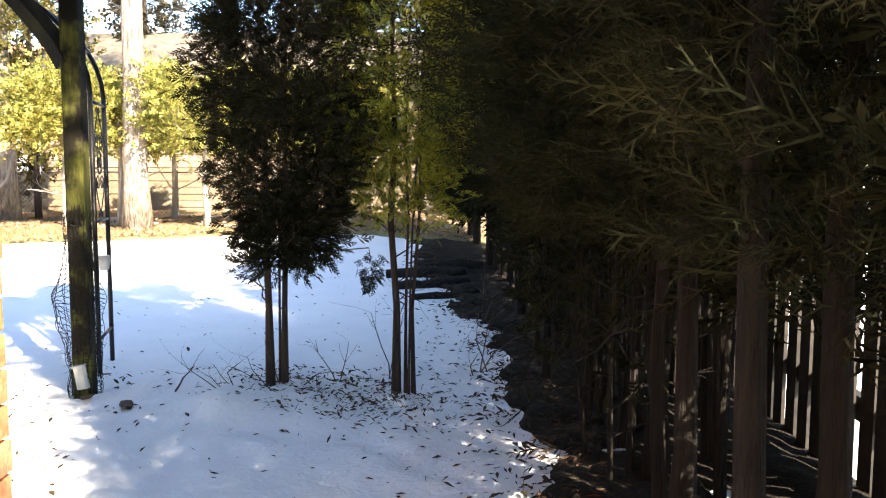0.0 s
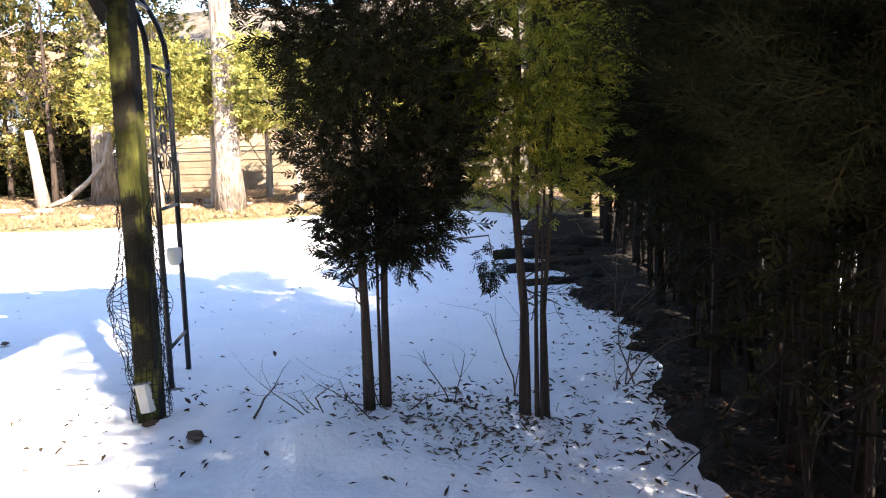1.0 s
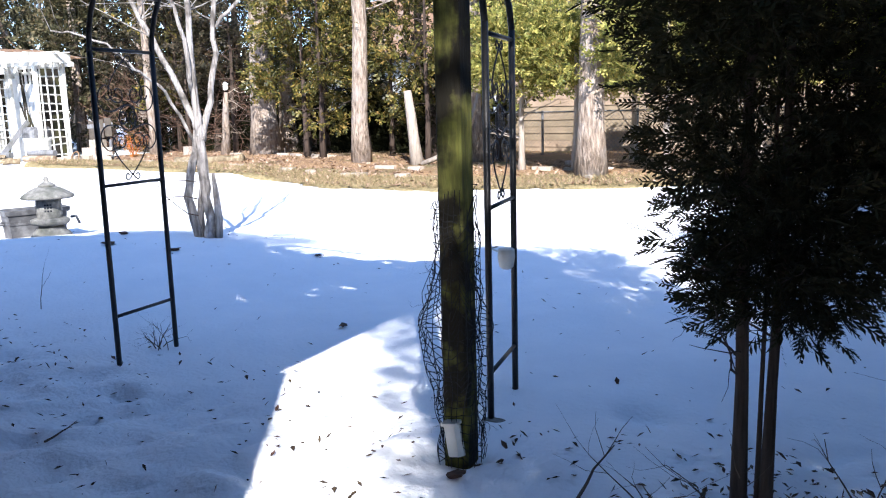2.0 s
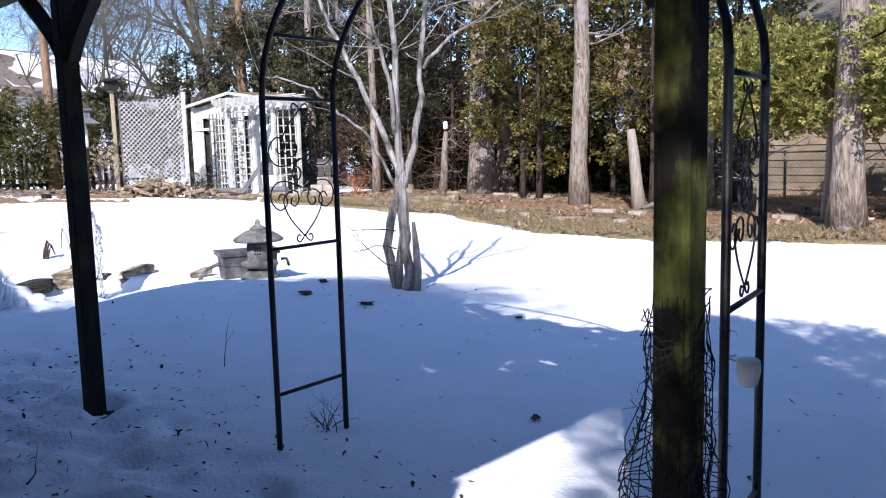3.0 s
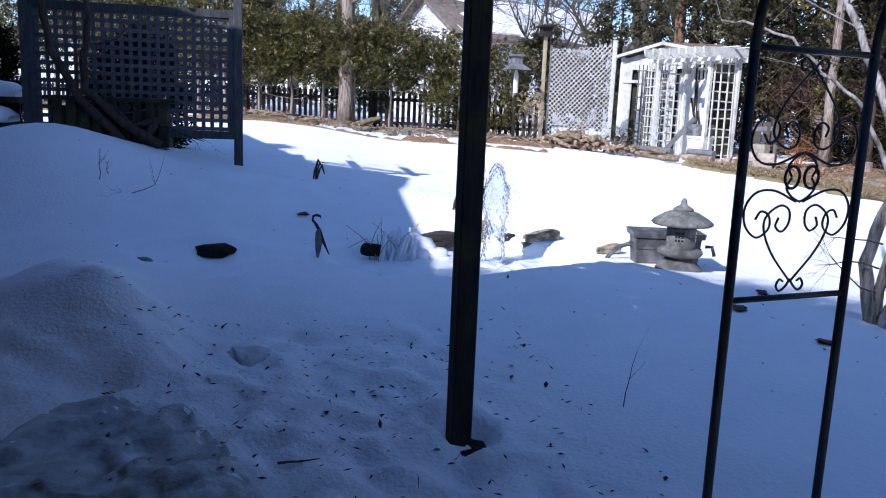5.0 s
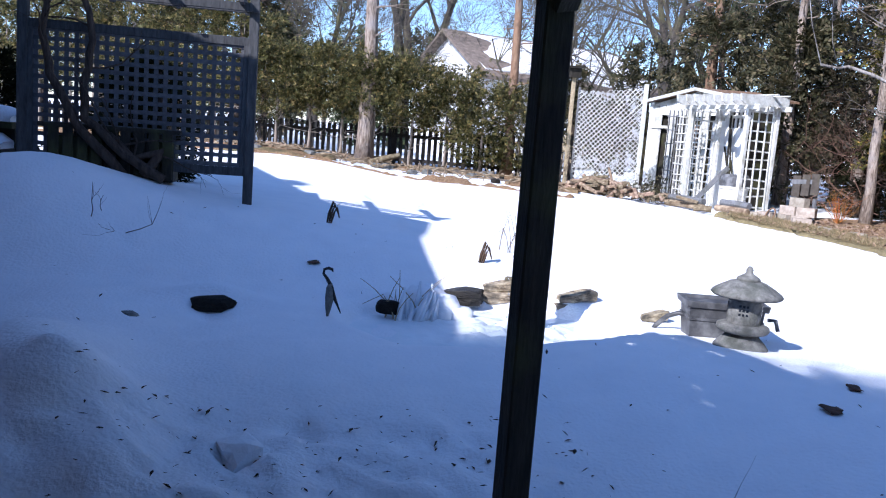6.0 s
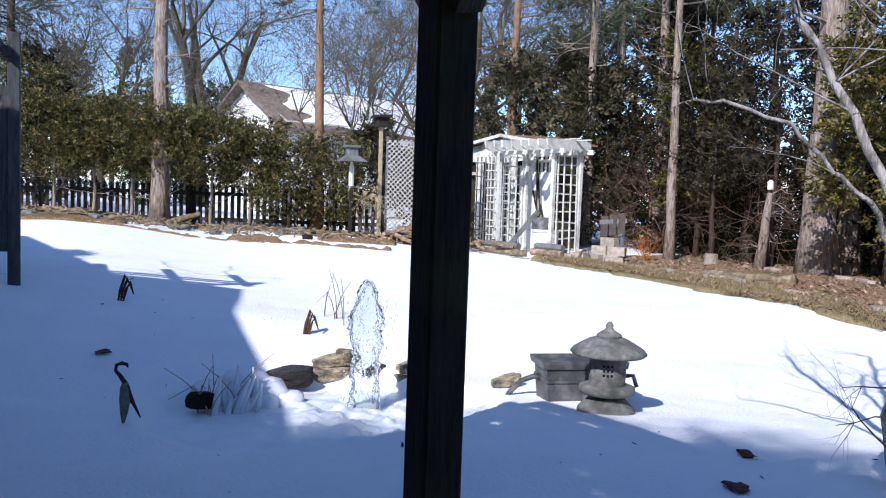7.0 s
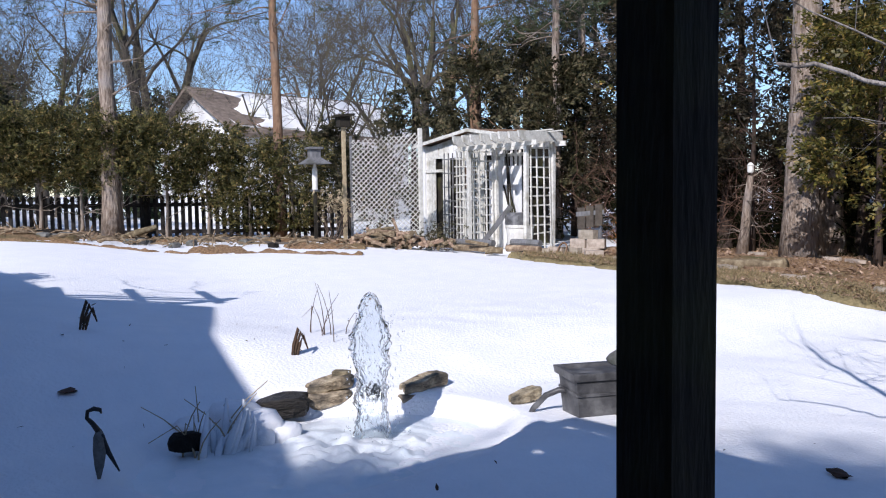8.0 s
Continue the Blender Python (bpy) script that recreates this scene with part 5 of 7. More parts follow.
heron = thing("heron_ornament", (hx, hy, -0.02), "small metal heron ornament standing in the snow", "ornament")
g = Geo().tube([(0, 0.0, 0.28), (0, -0.03, 0.33), (0, -0.055, 0.36), (0, -0.05, 0.395), (0, -0.02, 0.405), (0, 0.01, 0.395), (0, 0.015, 0.375)], [0.016, 0.013, 0.011, 0.011, 0.012, 0.011, 0.004], 8)
part("neck", g, METAL_BLACK, heron, smooth=True)
g = Geo().tube([(0, -0.01, 0.02), (0, -0.005, 0.1), (0, 0.0, 0.18), (0, 0.0, 0.25), (0, 0.0, 0.29)], [0.006, 0.024, 0.034, 0.03, 0.014], 9)
part("body", g, STONE, heron, smooth=True)
g = Geo().tube([(0.01, 0.01, 0.27), (0.01, 0.04, 0.17), (0.01, 0.09, 0.06)], [0.012, 0.014, 0.004], 6)
part("wing", g, METAL_BLACK, heron, smooth=True)

# ---------------------------------------------------------------- far fence with clipped cedar hedge
FA, FB = Vector((-30.9, -9.3, 0.2)), Vector((-22.3, 9.9, 0.2))
fdir = (FB - FA).normalized()
flen = (FB - FA).length
fence = thing("picket_fence", FA, "low dark wooden picket fence behind the hedge", "fence")
pick = Geo()
pick.add([(-0.045, -0.01, 0.3), (0.045, -0.01, 0.3), (0.045, -0.01, 1.3), (0.0, -0.01, 1.36), (-0.045, -0.01, 1.3), (-0.045, 0.01, 0.3), (0.045, 0.01, 0.3), (0.045, 0.01, 1.3), (0.0, 0.01, 1.36), (-0.045, 0.01, 1.3)],
         [(0, 1, 2, 3, 4), (9, 8, 7, 6, 5), (0, 5, 6, 1), (1, 6, 7, 2), (2, 7, 8, 3), (3, 8, 9, 4), (4, 9, 5, 0)])
pick = pick.mesh("picket")
pick.materials.append(FENCE_WOOD)
fturn = math.atan2(fdir.y, fdir.x)
for k in range(int(flen / 0.155)):
    o = part("picket", pick, FENCE_WOOD, fence)
    o.matrix_basis = Matrix.Translation(fdir * (k * 0.155)) @ Matrix.Rotation(fturn, 4, "Z")
for z in (0.5, 1.12):
    part("rail", Geo().beam((0, 0.0, z) , fdir * flen + Vector((0, 0, z)), 0.045, 0.09), FENCE_WOOD, fence)
for k in range(10):
    p = fdir * (k * flen / 9)
    part("fence_post", Geo().box((p.x, p.y, 0.75), (0.1, 0.1, 1.4), None, 0.006), FENCE_WOOD, fence)
fn = Vector((fdir.y, -fdir.x, 0))
rs_h = np.random.RandomState(91)
for k in range(22):
    p = FA + fdir * (0.4 + k * 0.92) + fn * ((0.55 if k < 19 else 0.25) + rs_h.normal() * 0.1)
    cedar((p.x, p.y), float(np.interp(k, [12, 14, 17, 19, 22], [3.9, 2.85, 2.75, 2.55, 2.25])) + rs_h.uniform(-0.15, 0.15), (1.4 if k < 10 else 1.2) + rs_h.uniform(-0.3, 0.15) if k < 20 else 0.35, 0.9 if k < 19 else 0.72, 900 if k < 10 else 2500, LEAFY, CEDAR, 0.235 if k < 10 else 0.17, rs_h, label="cedar of the clipped hedge by the fence", group="fence hedge cedars",
          bark=BARK_PALE, stem_r=0.045, bare_twigs=14, taper=0.05, clumps=120, clump_r=0.16)
pine((-31.0, -0.6), 0.22, 9, (0.01, 0.0), BARK_ORANGE, "broken orange pine trunk behind the screen", (7, 0), 43, 500)
pine((-23.53, 4.86), 0.2, 12, (0.0, 0.0), BARK_PINE, "tall pine trunk rising through the hedge", (6.5, 0), 41, 500)
# Sunlight on this trunk is put into its pale bark colour.
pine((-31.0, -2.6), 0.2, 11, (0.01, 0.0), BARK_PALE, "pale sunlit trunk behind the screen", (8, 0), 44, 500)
pine((-30.2, 1.3), 0.16, 11, (0.0, 0.01), BARK_CEDAR, "dark trunk behind the hedge", (5, 0), 45, 700)
pine((-29.9, 0.5), 0.13, 11, (0.0, 0.01), BARK_CEDAR, "dark slim trunk behind the hedge", (5, 0), 46, 500)
pine((-22.7, 8.32), 0.125, 12, (0.0, 0.002), BARK_ORANGE, "slim reddish pine trunk by the hedge", (4.7, 0), 42, 800, crown_r=3.2)

# brown bed before the fence
def bed2(name, t0, t1, w0, w1, material, label, seed):
    n, m = 220, 40
    u, v = np.meshgrid(np.linspace(t0, t1, n), np.linspace(0, 1, m))
    off = w0 + (w1 - w0) * v + 0.5 * (vnoise(u, v * 0, 1.1, seed) - 0.5) * v + 0.2 * (vnoise(u, v * 0, 0.3, seed + 1) - 0.5) * v
    x = FA.x + fdir.x * u + fn.x * off
    y = FA.y + fdir.y * u + fn.y * off
    z = land(x, y) + 0.05 + 0.06 * (vnoise(x, y, 0.4, seed + 2) - 0.3) * np.minimum(1, (1 - v) * 6) + 0.07 * (vnoise(x, y, 0.14, seed + 4) - 0.5) + 0.05 * (vnoise(x, y, 0.08, seed + 5) - 0.5) - 0.1 * (v > 0.99) - 0.22 * step(0.42, 0.62, vnoise(x, y, 0.9, seed + 3)) * step(0.3, 0.45, v) * step(0.97, 0.85, v)
    idx = np.arange(n * m).reshape(m, n)
    me = tri_mesh(name, np.stack([x, y, z], -1).reshape(-1, 3), np.stack([idx[:-1, :-1], idx[1:, :-1], idx[1:, 1:], idx[:-1, 1:]], -1).reshape(-1, 4), True)
    me.materials.append(material)
    return tagged(new(name, me), label, "ground", kind="structure")


bed2("hedge_bed", 6.0, 21.5, -0.6, 4.4, MULCH, "brown bed under the hedge with snow patches", 61)


def log(at, to, r, label, material=None, group="logs on the beds", name="fallen_log"):
    a, b = Vector((*at, ground_z(*at) + r * 0.8)), Vector((*to, ground_z(*to) + r * 0.8))
    t = thing(name, a, label, "log", group)
    rs = np.random.RandomState(int(abs(at[0] * 100)) % 1000)
    n = 6
    pts = [(b - a) * (i / n) + Vector((0, 0, rs.normal() * r * 0.2)) for i in range(n + 1)]
    part("log", Geo().tube(pts, [r * rs.uniform(0.8, 1.1) for _ in range(n + 1)], 9), material or CUT_WOOD, t, smooth=True)
    return t


rs = np.random.RandomState(37)
g = Geo()
for k in range(420):
    p = FA + fdir * rs.uniform(11.5, 21.3) + fn * rs.uniform(0.2, 3.4)
    d = Vector((rs.normal(), rs.normal(), rs.normal() * 0.25)).normalized() * rs.uniform(0.06, 0.3)
    c = Vector((p.x, p.y, ground_z(p.x, p.y) + rs.uniform(0.05, 0.11)))
    g.tube([c - d, c + Vector((0, 0, rs.uniform(0, 0.06))), c + d], [0.012, rs.uniform(0.01, 0.028), 0.008], 5)
tagged(part("bed_litter", g, CUT_WOOD, None), "broken sticks and bark strewn on the hedge bed", "sticks", kind="stuff")
for k in range(34):
    p = FA + fdir * rs.uniform(12.0, 21.0) + fn * rs.uniform(1.2, 3.6)
    w = rs.uniform(0.14, 0.4)
    t = thing("bed_stone", (p.x, p.y, ground_z(p.x, p.y) + 0.03), "dark weathered stone on the hedge bed", "stone", "stones on the hedge bed")
    part("stone", Geo().stone((0, 0, 0.03), (w, w * 0.6, w * 0.45), random.Random(k), rs.uniform(0, 3)), STONE if k % 3 else SOIL, t)


for u, du, off, r in ((13.4, 2.4, 1.25, 0.1), (17.1, 1.6, 1.2, 0.06), (18.9, 1.2, 2.3, 0.05)):
    a, b = FA + fdir * u + fn * off, FA + fdir * (u + du) + fn * (off + 0.25)
    log((a.x, a.y), (b.x, b.y), r, "weathered log lying along the hedge bed", BARK_BARE if u > 15 else CUT_WOOD)
a = FA + fdir * 16.2 + fn * 1.2
t = thing("fallen_branch", (a.x, a.y, ground_z(a.x, a.y)), "stubby raised branch of a fallen log", "log", "logs on the beds")
part("branch", Geo().tube([(0, 0, 0.05), fdir * 0.35 + Vector((0, 0, 0.18)), fdir * 0.75 + Vector((0, 0, 0.3))], [0.09, 0.08, 0.06], 8), CUT_WOOD, t, smooth=True)

# ---------------------------------------------------------------- white lattice panel, shed and pergola
PL, PR = Vector((-21.76, 9.74, 0.3)), Vector((-20.79, 11.0, 0.3))
ld = (PR - PL).normalized()
lw = (PR - PL).length
nrm = Vector((ld.y, -ld.x, 0))
panel = thing("garden_trellis", PL, "tall white diagonal lattice panel beside the shed", "lattice")
part("post", Geo().box(Vector((0, 0, 1.2)), (0.05, 0.05, 2.6), None, 0.005), GREY_WOOD, panel, "weathered grey post")
part("post", Geo().box(ld * (lw / 2) - nrm * 0.06 + Vector((0, 0, 0.2)), (0.07, 0.05, 0.8), None, 0.005), GREY_WOOD, panel, "weathered grey post")
part("post", Geo().box(ld * lw + Vector((0, 0, 1.27)), (0.085, 0.085, 2.72), None, 0.006), LATTICE_WHITE, panel)
part("skirt", Geo().beam(ld * 0.3 + Vector((0, 0, 0.16)) - nrm * 0.09, ld * lw + Vector((0, 0, 0.16)) - nrm * 0.09, 0.03, 0.44), SIDING_WHITE, panel, "pale skirting board")


def lattice_top(x):
    return 2.43 + 0.15 * x / lw


def lattice_foot(x, k):
    return 0.24 + 0.05 * math.sin(x * 4.2) + 0.05 * math.sin(k * 2.3)


def bowed(x, z):
    """A point of the lattice, which has sagged and bellied forward a little."""
    return ld * x + nrm * (0.06 * math.sin(math.pi * x / lw) * math.sin(math.pi * z / 2.6)) + Vector((0, 0, z - 0.035 * math.sin(math.pi * x / lw)))


pitch, k = 0.118, 0
for s in (1, -1):
    c = -2.6
    while c < lw + 2.6:
        # a slat rising at 45 degrees, cut at the panel's edges
        pts = [(c + s * 0.04 * i, 0.1 + 0.04 * i) for i in range(70)]
        pts = [(x, z) for x, z in pts if 0 <= x <= lw and lattice_foot(x, k) <= z <= lattice_top(x)]
        k += 1
        if len(pts) > 2:
            g = Geo()
            cut = pts[:: max(1, len(pts) // 4)]
            if cut[-1] != pts[-1]:
                cut.append(pts[-1])
            off = nrm * (0.008 * s)
            for p, q in zip(cut, cut[1:]):
                g.beam(bowed(*p) + off, bowed(*q) + off, 0.01, 0.056 + 0.008 * math.sin(k * 1.7), 0, nrm)
            part("slat", g, LATTICE_WHITE, panel)
        c += pitch * (1 + 0.06 * math.sin(k * 0.9))
ua, va = Vector((0.98, 0.199, 0)), Vector((-0.199, 0.98, 0))
F_L = Vector((-19.98, 11.78, 0.15))
shed = thing("garden_shed", F_L, "white board garden shed with low rusty roof", "shed")
sm = Matrix((ua, va, Vector((0, 0, 1)))).transposed()


def so(u, v, z):
    return ua * u + va * v + Vector((0, 0, z))


# front wall of upright boards; some stop short over dark openings
# Solid dark block put in for the shade inside the shed.
part("dark_inside_block", Geo().box(so(-1.2, 1.6, 1.22), (3.2, 0.9, 2.42), sm), DARK_WOOD, shed, "dark block standing in for the shed's shaded inside")
WV = 1.06
rs = np.random.RandomState(23)
for k in range(25):
    u = -2.86 + k * 0.14
    dark = k in (3, 4, 7, 8, 9, 12, 13, 16, 17, 18)
    high = k in (21, 22, 23, 24)
    w = 0.07 if high else 0.132
    z0, z1 = (2.2, 2.52) if dark else (0.05 + abs(rs.normal()) * 0.04, 2.5)
    part("board", Geo().box(so(u, WV + rs.uniform(-0.006, 0.006), (z0 + z1) / 2), (w, 0.028, z1 - z0), sm, 0.004), (SIDING_WHITE if rs.rand() < 0.2 else WHITE_WOOD), shed)
    if high:
        part("board", Geo().box(so(u, WV - 0.02, 0.98), (0.134, 0.03, 1.9), sm, 0.004), SIDING_WHITE, shed)
for k in range(8):
    part("board", Geo().box(so(-2.95, WV + 0.1 + k * 0.145, 1.3), (0.03, 0.138, 2.6), sm, 0.004), SIDING_WHITE, shed)
for u0, u1, z in ((-2.95, -2.2, 1.9), (-0.25, 0.75, 2.18), (-1.4, -0.8, 2.2)):
    part("wall_rail", Geo().beam(so(u0, WV - 0.035, z), so(u1, WV - 0.035, z), 0.03, 0.07), WHITE_WOOD, shed)
part("corner_post", Geo().box(so(-2.92, WV - 0.03, 1.3), (0.09, 0.09, 2.62), sm, 0.005), SIDING_WHITE, shed)
ridge, eave = 2.84, 2.54
part("gable_roof", Geo().add([so(-3.15, WV - 0.2, eave), so(-1.05, WV - 0.2, ridge), so(0.4, WV - 0.2, eave + 0.08), so(-3.15, WV + 1.6, eave + 0.05), so(-1.05, WV + 1.6, ridge + 0.05), so(0.4, WV + 1.6, eave + 0.1),
                              so(-3.15, WV - 0.2, eave - 0.04), so(-1.05, WV - 0.2, ridge - 0.05), so(0.4, WV - 0.2, eave + 0.04), so(-3.15, WV + 1.6, eave), so(-1.05, WV + 1.6, ridge), so(0.4, WV + 1.6, eave + 0.05)],
                             [(0, 1, 4, 3), (1, 2, 5, 4), (6, 9, 10, 7), (7, 10, 11, 8), (0, 6, 7, 1), (1, 7, 8, 2), (0, 3, 9, 6), (2, 8, 11, 5), (3, 4, 10, 9), (4, 5, 11, 10)]), BARK_ORANGE, shed, "rusty brown shallow roof")
part("snow_strip", Geo().beam(so(-2.9, WV + 0.5, 2.61), so(-2.0, WV + 0.6, 2.74), 0.3, 0.04), SNOW, shed, "thin strip of old snow")
part("fascia", Geo().beam(so(-3.15, WV - 0.22, eave - 0.02), so(-1.05, WV - 0.22, ridge - 0.03), 0.03, 0.075), WHITE_WOOD, shed)
part("fascia", Geo().beam(so(-1.05, WV - 0.22, ridge - 0.03), so(0.4, WV - 0.22, eave + 0.05), 0.03, 0.075), WHITE_WOOD, shed)
part("gable_board", Geo().add([so(-2.9, WV - 0.01, 2.48), so(0.55, WV - 0.01, 2.5), so(-1.05, WV - 0.01, 2.78), so(-2.9, WV + 0.02, 2.48), so(0.55, WV + 0.02, 2.5), so(-1.05, WV + 0.02, 2.78)],
                              [(0, 1, 2), (5, 4, 3), (0, 3, 4, 1), (1, 4, 5, 2), (2, 5, 3, 0)]), WHITE_WOOD, shed)
part("window", Geo().box(so(-1.2, WV - 0.02, 1.72), (0.3, 0.05, 0.55), sm), BARK_ORANGE, shed, "small brown shutter")
part("door_leaf", Geo().box(so(-0.2, WV - 0.09, 1.05), (0.32, 0.035, 2.05), sm @ Matrix.Rotation(0.5, 3, "Z"), 0.005), SIDING_WHITE, shed, "white door standing ajar")
sign = part("sign", Geo().box(so(-0.2, WV - 0.06, 2.38), (0.42, 0.02, 0.36), sm), SIDING_WHITE, shed, "pale board sign with dark bars")
for k in range(3):
    part("sign_bar", Geo().box(so(-0.2 + 0.05 * (k - 1), WV - 0.075, 2.47 - 0.09 * k), (0.3, 0.008, 0.022), sm), DARK_WOOD, sign)

# pergola: four posts, front and back beams, deep rafters with slanting ends, trellis sides
perg = thing("garden_pergola", F_L, "peeling white garden pergola with trellis sides", "pergola")
PD = 0.76
for u, v, lean in ((0, 0, 0.0), (1.75, 0, 0.02), (0.05, PD, -0.02), (1.75, PD, 0.03)):
    part("post", Geo().beam(so(u, v, -0.06), so(u + lean, v, 2.36), 0.085, 0.085, 0.007), WHITE_WOOD, perg)
for v in (-0.03, PD + 0.03):
    part("beam", Geo().beam(so(-0.15, v, 2.31), so(2.1, v, 2.32), 0.04, 0.1, 0.004), WHITE_WOOD, perg)
for k in range(8):
    u = -0.04 + k * 0.285 + rs.normal() * 0.015
    back = PD + 0.3 if k < 5 else PD + 0.08
    lo, hi, tip = 2.36, 2.55 + rs.normal() * 0.008, -0.4 + rs.normal() * 0.02
    g = Geo()
    side = [(tip, hi), (back, hi), (back, lo), (tip + 0.16, lo - 0.02), (tip + 0.03, lo + 0.05)]
    g.add([so(u - 0.025, v, z) for v, z in side] + [so(u + 0.025, v, z) for v, z in side], [(4, 3, 2, 1, 0), (5, 6, 7, 8, 9)] + [(i, (i + 1) % 5, 5 + (i + 1) % 5, 5 + i) for i in range(5)])
    part("rafter", g, WHITE_WOOD, perg)
for v, u0, u1 in ((0.32, -0.2, 2.15), (0.7, -0.1, 2.05)):
    part("lath", Geo().beam(so(u0, v, 2.575), so(u1, v + 0.05, 2.58), 0.05, 0.025), WHITE_WOOD, perg)
# side trellises of thin uprights and bars, some bars slipped or short
for u in (0.0, 1.78):
    for k in range(4):
        part("trellis_upright", Geo().beam(so(u + 0.03, 0.1 + k * 0.19, 0.02), so(u + rs.normal() * 0.02, 0.1 + k * 0.19, 2.4), 0.022, 0.03), WHITE_WOOD, perg)
    for k in range(11):
        z = 0.28 + k * 0.195
        part("trellis_bar", Geo().beam(so(u - 0.02, -0.06 + abs(rs.normal()) * 0.06, z), so(u - 0.02, PD + 0.1 - abs(rs.normal()) * 0.08, z + rs.normal() * 0.025), 0.02, 0.03), WHITE_WOOD, perg)
for k in range(7):
    part("trellis_upright", Geo().beam(so(-0.86 + k * 0.125, 0.36, 0.05), so(-0.86 + k * 0.125 + rs.normal() * 0.02, 0.36, 2.35), 0.024, 0.024), WHITE_WOOD, perg)
for k in range(12):
    z = 0.26 + k * 0.185
    part("trellis_bar", Geo().beam(so(-0.92 + abs(rs.normal()) * 0.05, 0.34, z + rs.normal() * 0.02), so(-0.03, 0.34, z + rs.normal() * 0.02), 0.02, 0.026), WHITE_WOOD, perg)
for k in range(5):
    part("trellis_upright", Geo().beam(so(-1.85 + k * 0.16, 0.8, 0.05), so(-1.85 + k * 0.16, 0.8, 2.3), 0.024, 0.024), GREY_WOOD, perg)
for k in range(6):
    part("trellis_bar", Geo().beam(so(-1.9, 0.78, 0.5 + k * 0.33), so(-1.15, 0.78, 0.5 + k * 0.33), 0.02, 0.026), GREY_WOOD, perg)
part("fallen_brace", Geo().beam(so(0.22, 0.12, 0.2), so(0.62, 0.66, 1.05), 0.03, 0.11), GREY_WOOD, perg, "grey plank leaning inside the pergola")
for a, b, c in ((0.62, 0.25, 1.9), (0.75, 0.1, 1.5), (0.45, 0.2, 2.2), (0.9, 0.35, 1.2)):
    part("pole", Geo().tube([so(a, 0.8, 0.05), so(b, 0.93, c)], 0.022, 6), DARK_WOOD, perg, "dark garden pole")
# timber edging
for u0, v0, u1, v1, z in ((-1.55, -0.62, -0.06, -0.36, 0.02), (-0.08, -0.36, 1.12, -0.3, 0.0), (-0.05, -0.3, 1.05, -0.25, 0.125), (1.5, -0.28, 2.35, -0.22, 0.06), (1.55, -0.2, 2.3, -0.15, 0.18), (-1.1, -0.2, -0.1, -0.16, 0.1), (1.2, -0.62, 1.45, -0.36, 0.0)):
    p = F_L + so((u0 + u1) / 2, (v0 + v1) / 2, 0)
    t = thing("timber_edging", Vector((*(F_L + so(u0, v0, 0)).xy, ground_z(p.x, p.y) + 0.07 + z)), "weathered round landscape timber before the pergola", "timber", "timber edging")
    part("timber", Geo().tube([(0, 0, 0), so((u1 - u0) / 2, (v1 - v0) / 2, 0.01), so(u1 - u0, v1 - v0, 0)], [0.07, 0.066, 0.07], 10), GREY_WOOD if z > 0.1 else CUT_WOOD, t)
t = thing("refuse_bin", F_L + so(1.0, 0.55, -0.02), "pale grey plastic bin under the pergola", "bin")
part("bin", Geo().lathe([(0.24, 0.0), (0.29, 0.6), (0.31, 0.62), (0.31, 0.68)], sides=18), WHITE_PLASTIC, t, smooth=False)
part("lid", Geo().lathe([(0.32, 0.68), (0.31, 0.86), (0.26, 0.93)], sides=18), PLASTIC_BLACK, t, "dark lid with folded sacking")
t = thing("garden_tub", F_L + so(1.35, 0.3, -0.02), "low dark plastic tub beside the bin", "tub")
part("tub", Geo().lathe([(0.22, 0.0), (0.28, 0.26), (0.3, 0.28), (0.27, 0.28), (0.22, 0.1)], sides=16), PLASTIC_BLACK, t)
# firewood heap
rs = np.random.RandomState(15)
pile_at = Vector((-19.95, 9.82, ground_z(-19.95, 9.82) + 0.05))
for k in range(120):
    q = rs.normal() * 0.4
    t = thing("firewood", pile_at + Vector((0.484 * q * 1.25 + rs.normal() * 0.12, 0.876 * q * 1.25 + rs.normal() * 0.12, 0.02 + rs.rand() * max(0.04, 0.38 - 0.5 * abs(q)))), "split firewood stick tossed on a heap", "firewood", "firewood heap")
    d = Vector((rs.normal() + 0.3, rs.normal() + 0.4, rs.normal() * 0.3)).normalized()
    l = rs.uniform(0.25, 0.6)
    part("stick", Geo().tube([d * -l / 2, d * l / 2], [rs.uniform(0.022, 0.05)] * 2, 5), CUT_WOOD, t)

t = thing("low_shrub", (-19.95, 10.95, 0.2), "small straggly evergreen shrub before the pergola", "shrub")
g = Geo()
for k in range(22):
    limb(g, (rs.normal() * 0.12, rs.normal() * 0.12, 0), (rs.normal() * 0.6, rs.normal() * 0.6, 0.8), 0.5, 0.007, rs, 1, 3, 0.5, 0.02, 3)
part("stems", g, TWIG, t)
pos = rs.normal(size=(240, 3)) * np.array([0.26, 0.26, 0.14]) + np.array([0, 0, 0.34])
part("foliage", spray_mesh("foliage", pos, rs.normal(size=(240, 3)) + np.array([0, 0, 0.4]), rs.uniform(0.08, 0.16, 240), LEAFY, 31), DULL_OLIVE, t)

# ---------------------------------------------------------------- bird feeder, bird house, dried hydrangea
t = thing("bird_feeder", (-21.45, 8.78, 0.3), "grey-green roofed bird feeder on a post", "bird feeder")
part("post", Geo().box((0, 0, 0.6), (0.07, 0.07, 1.3), None, 0.005), DARK_WOOD, t)
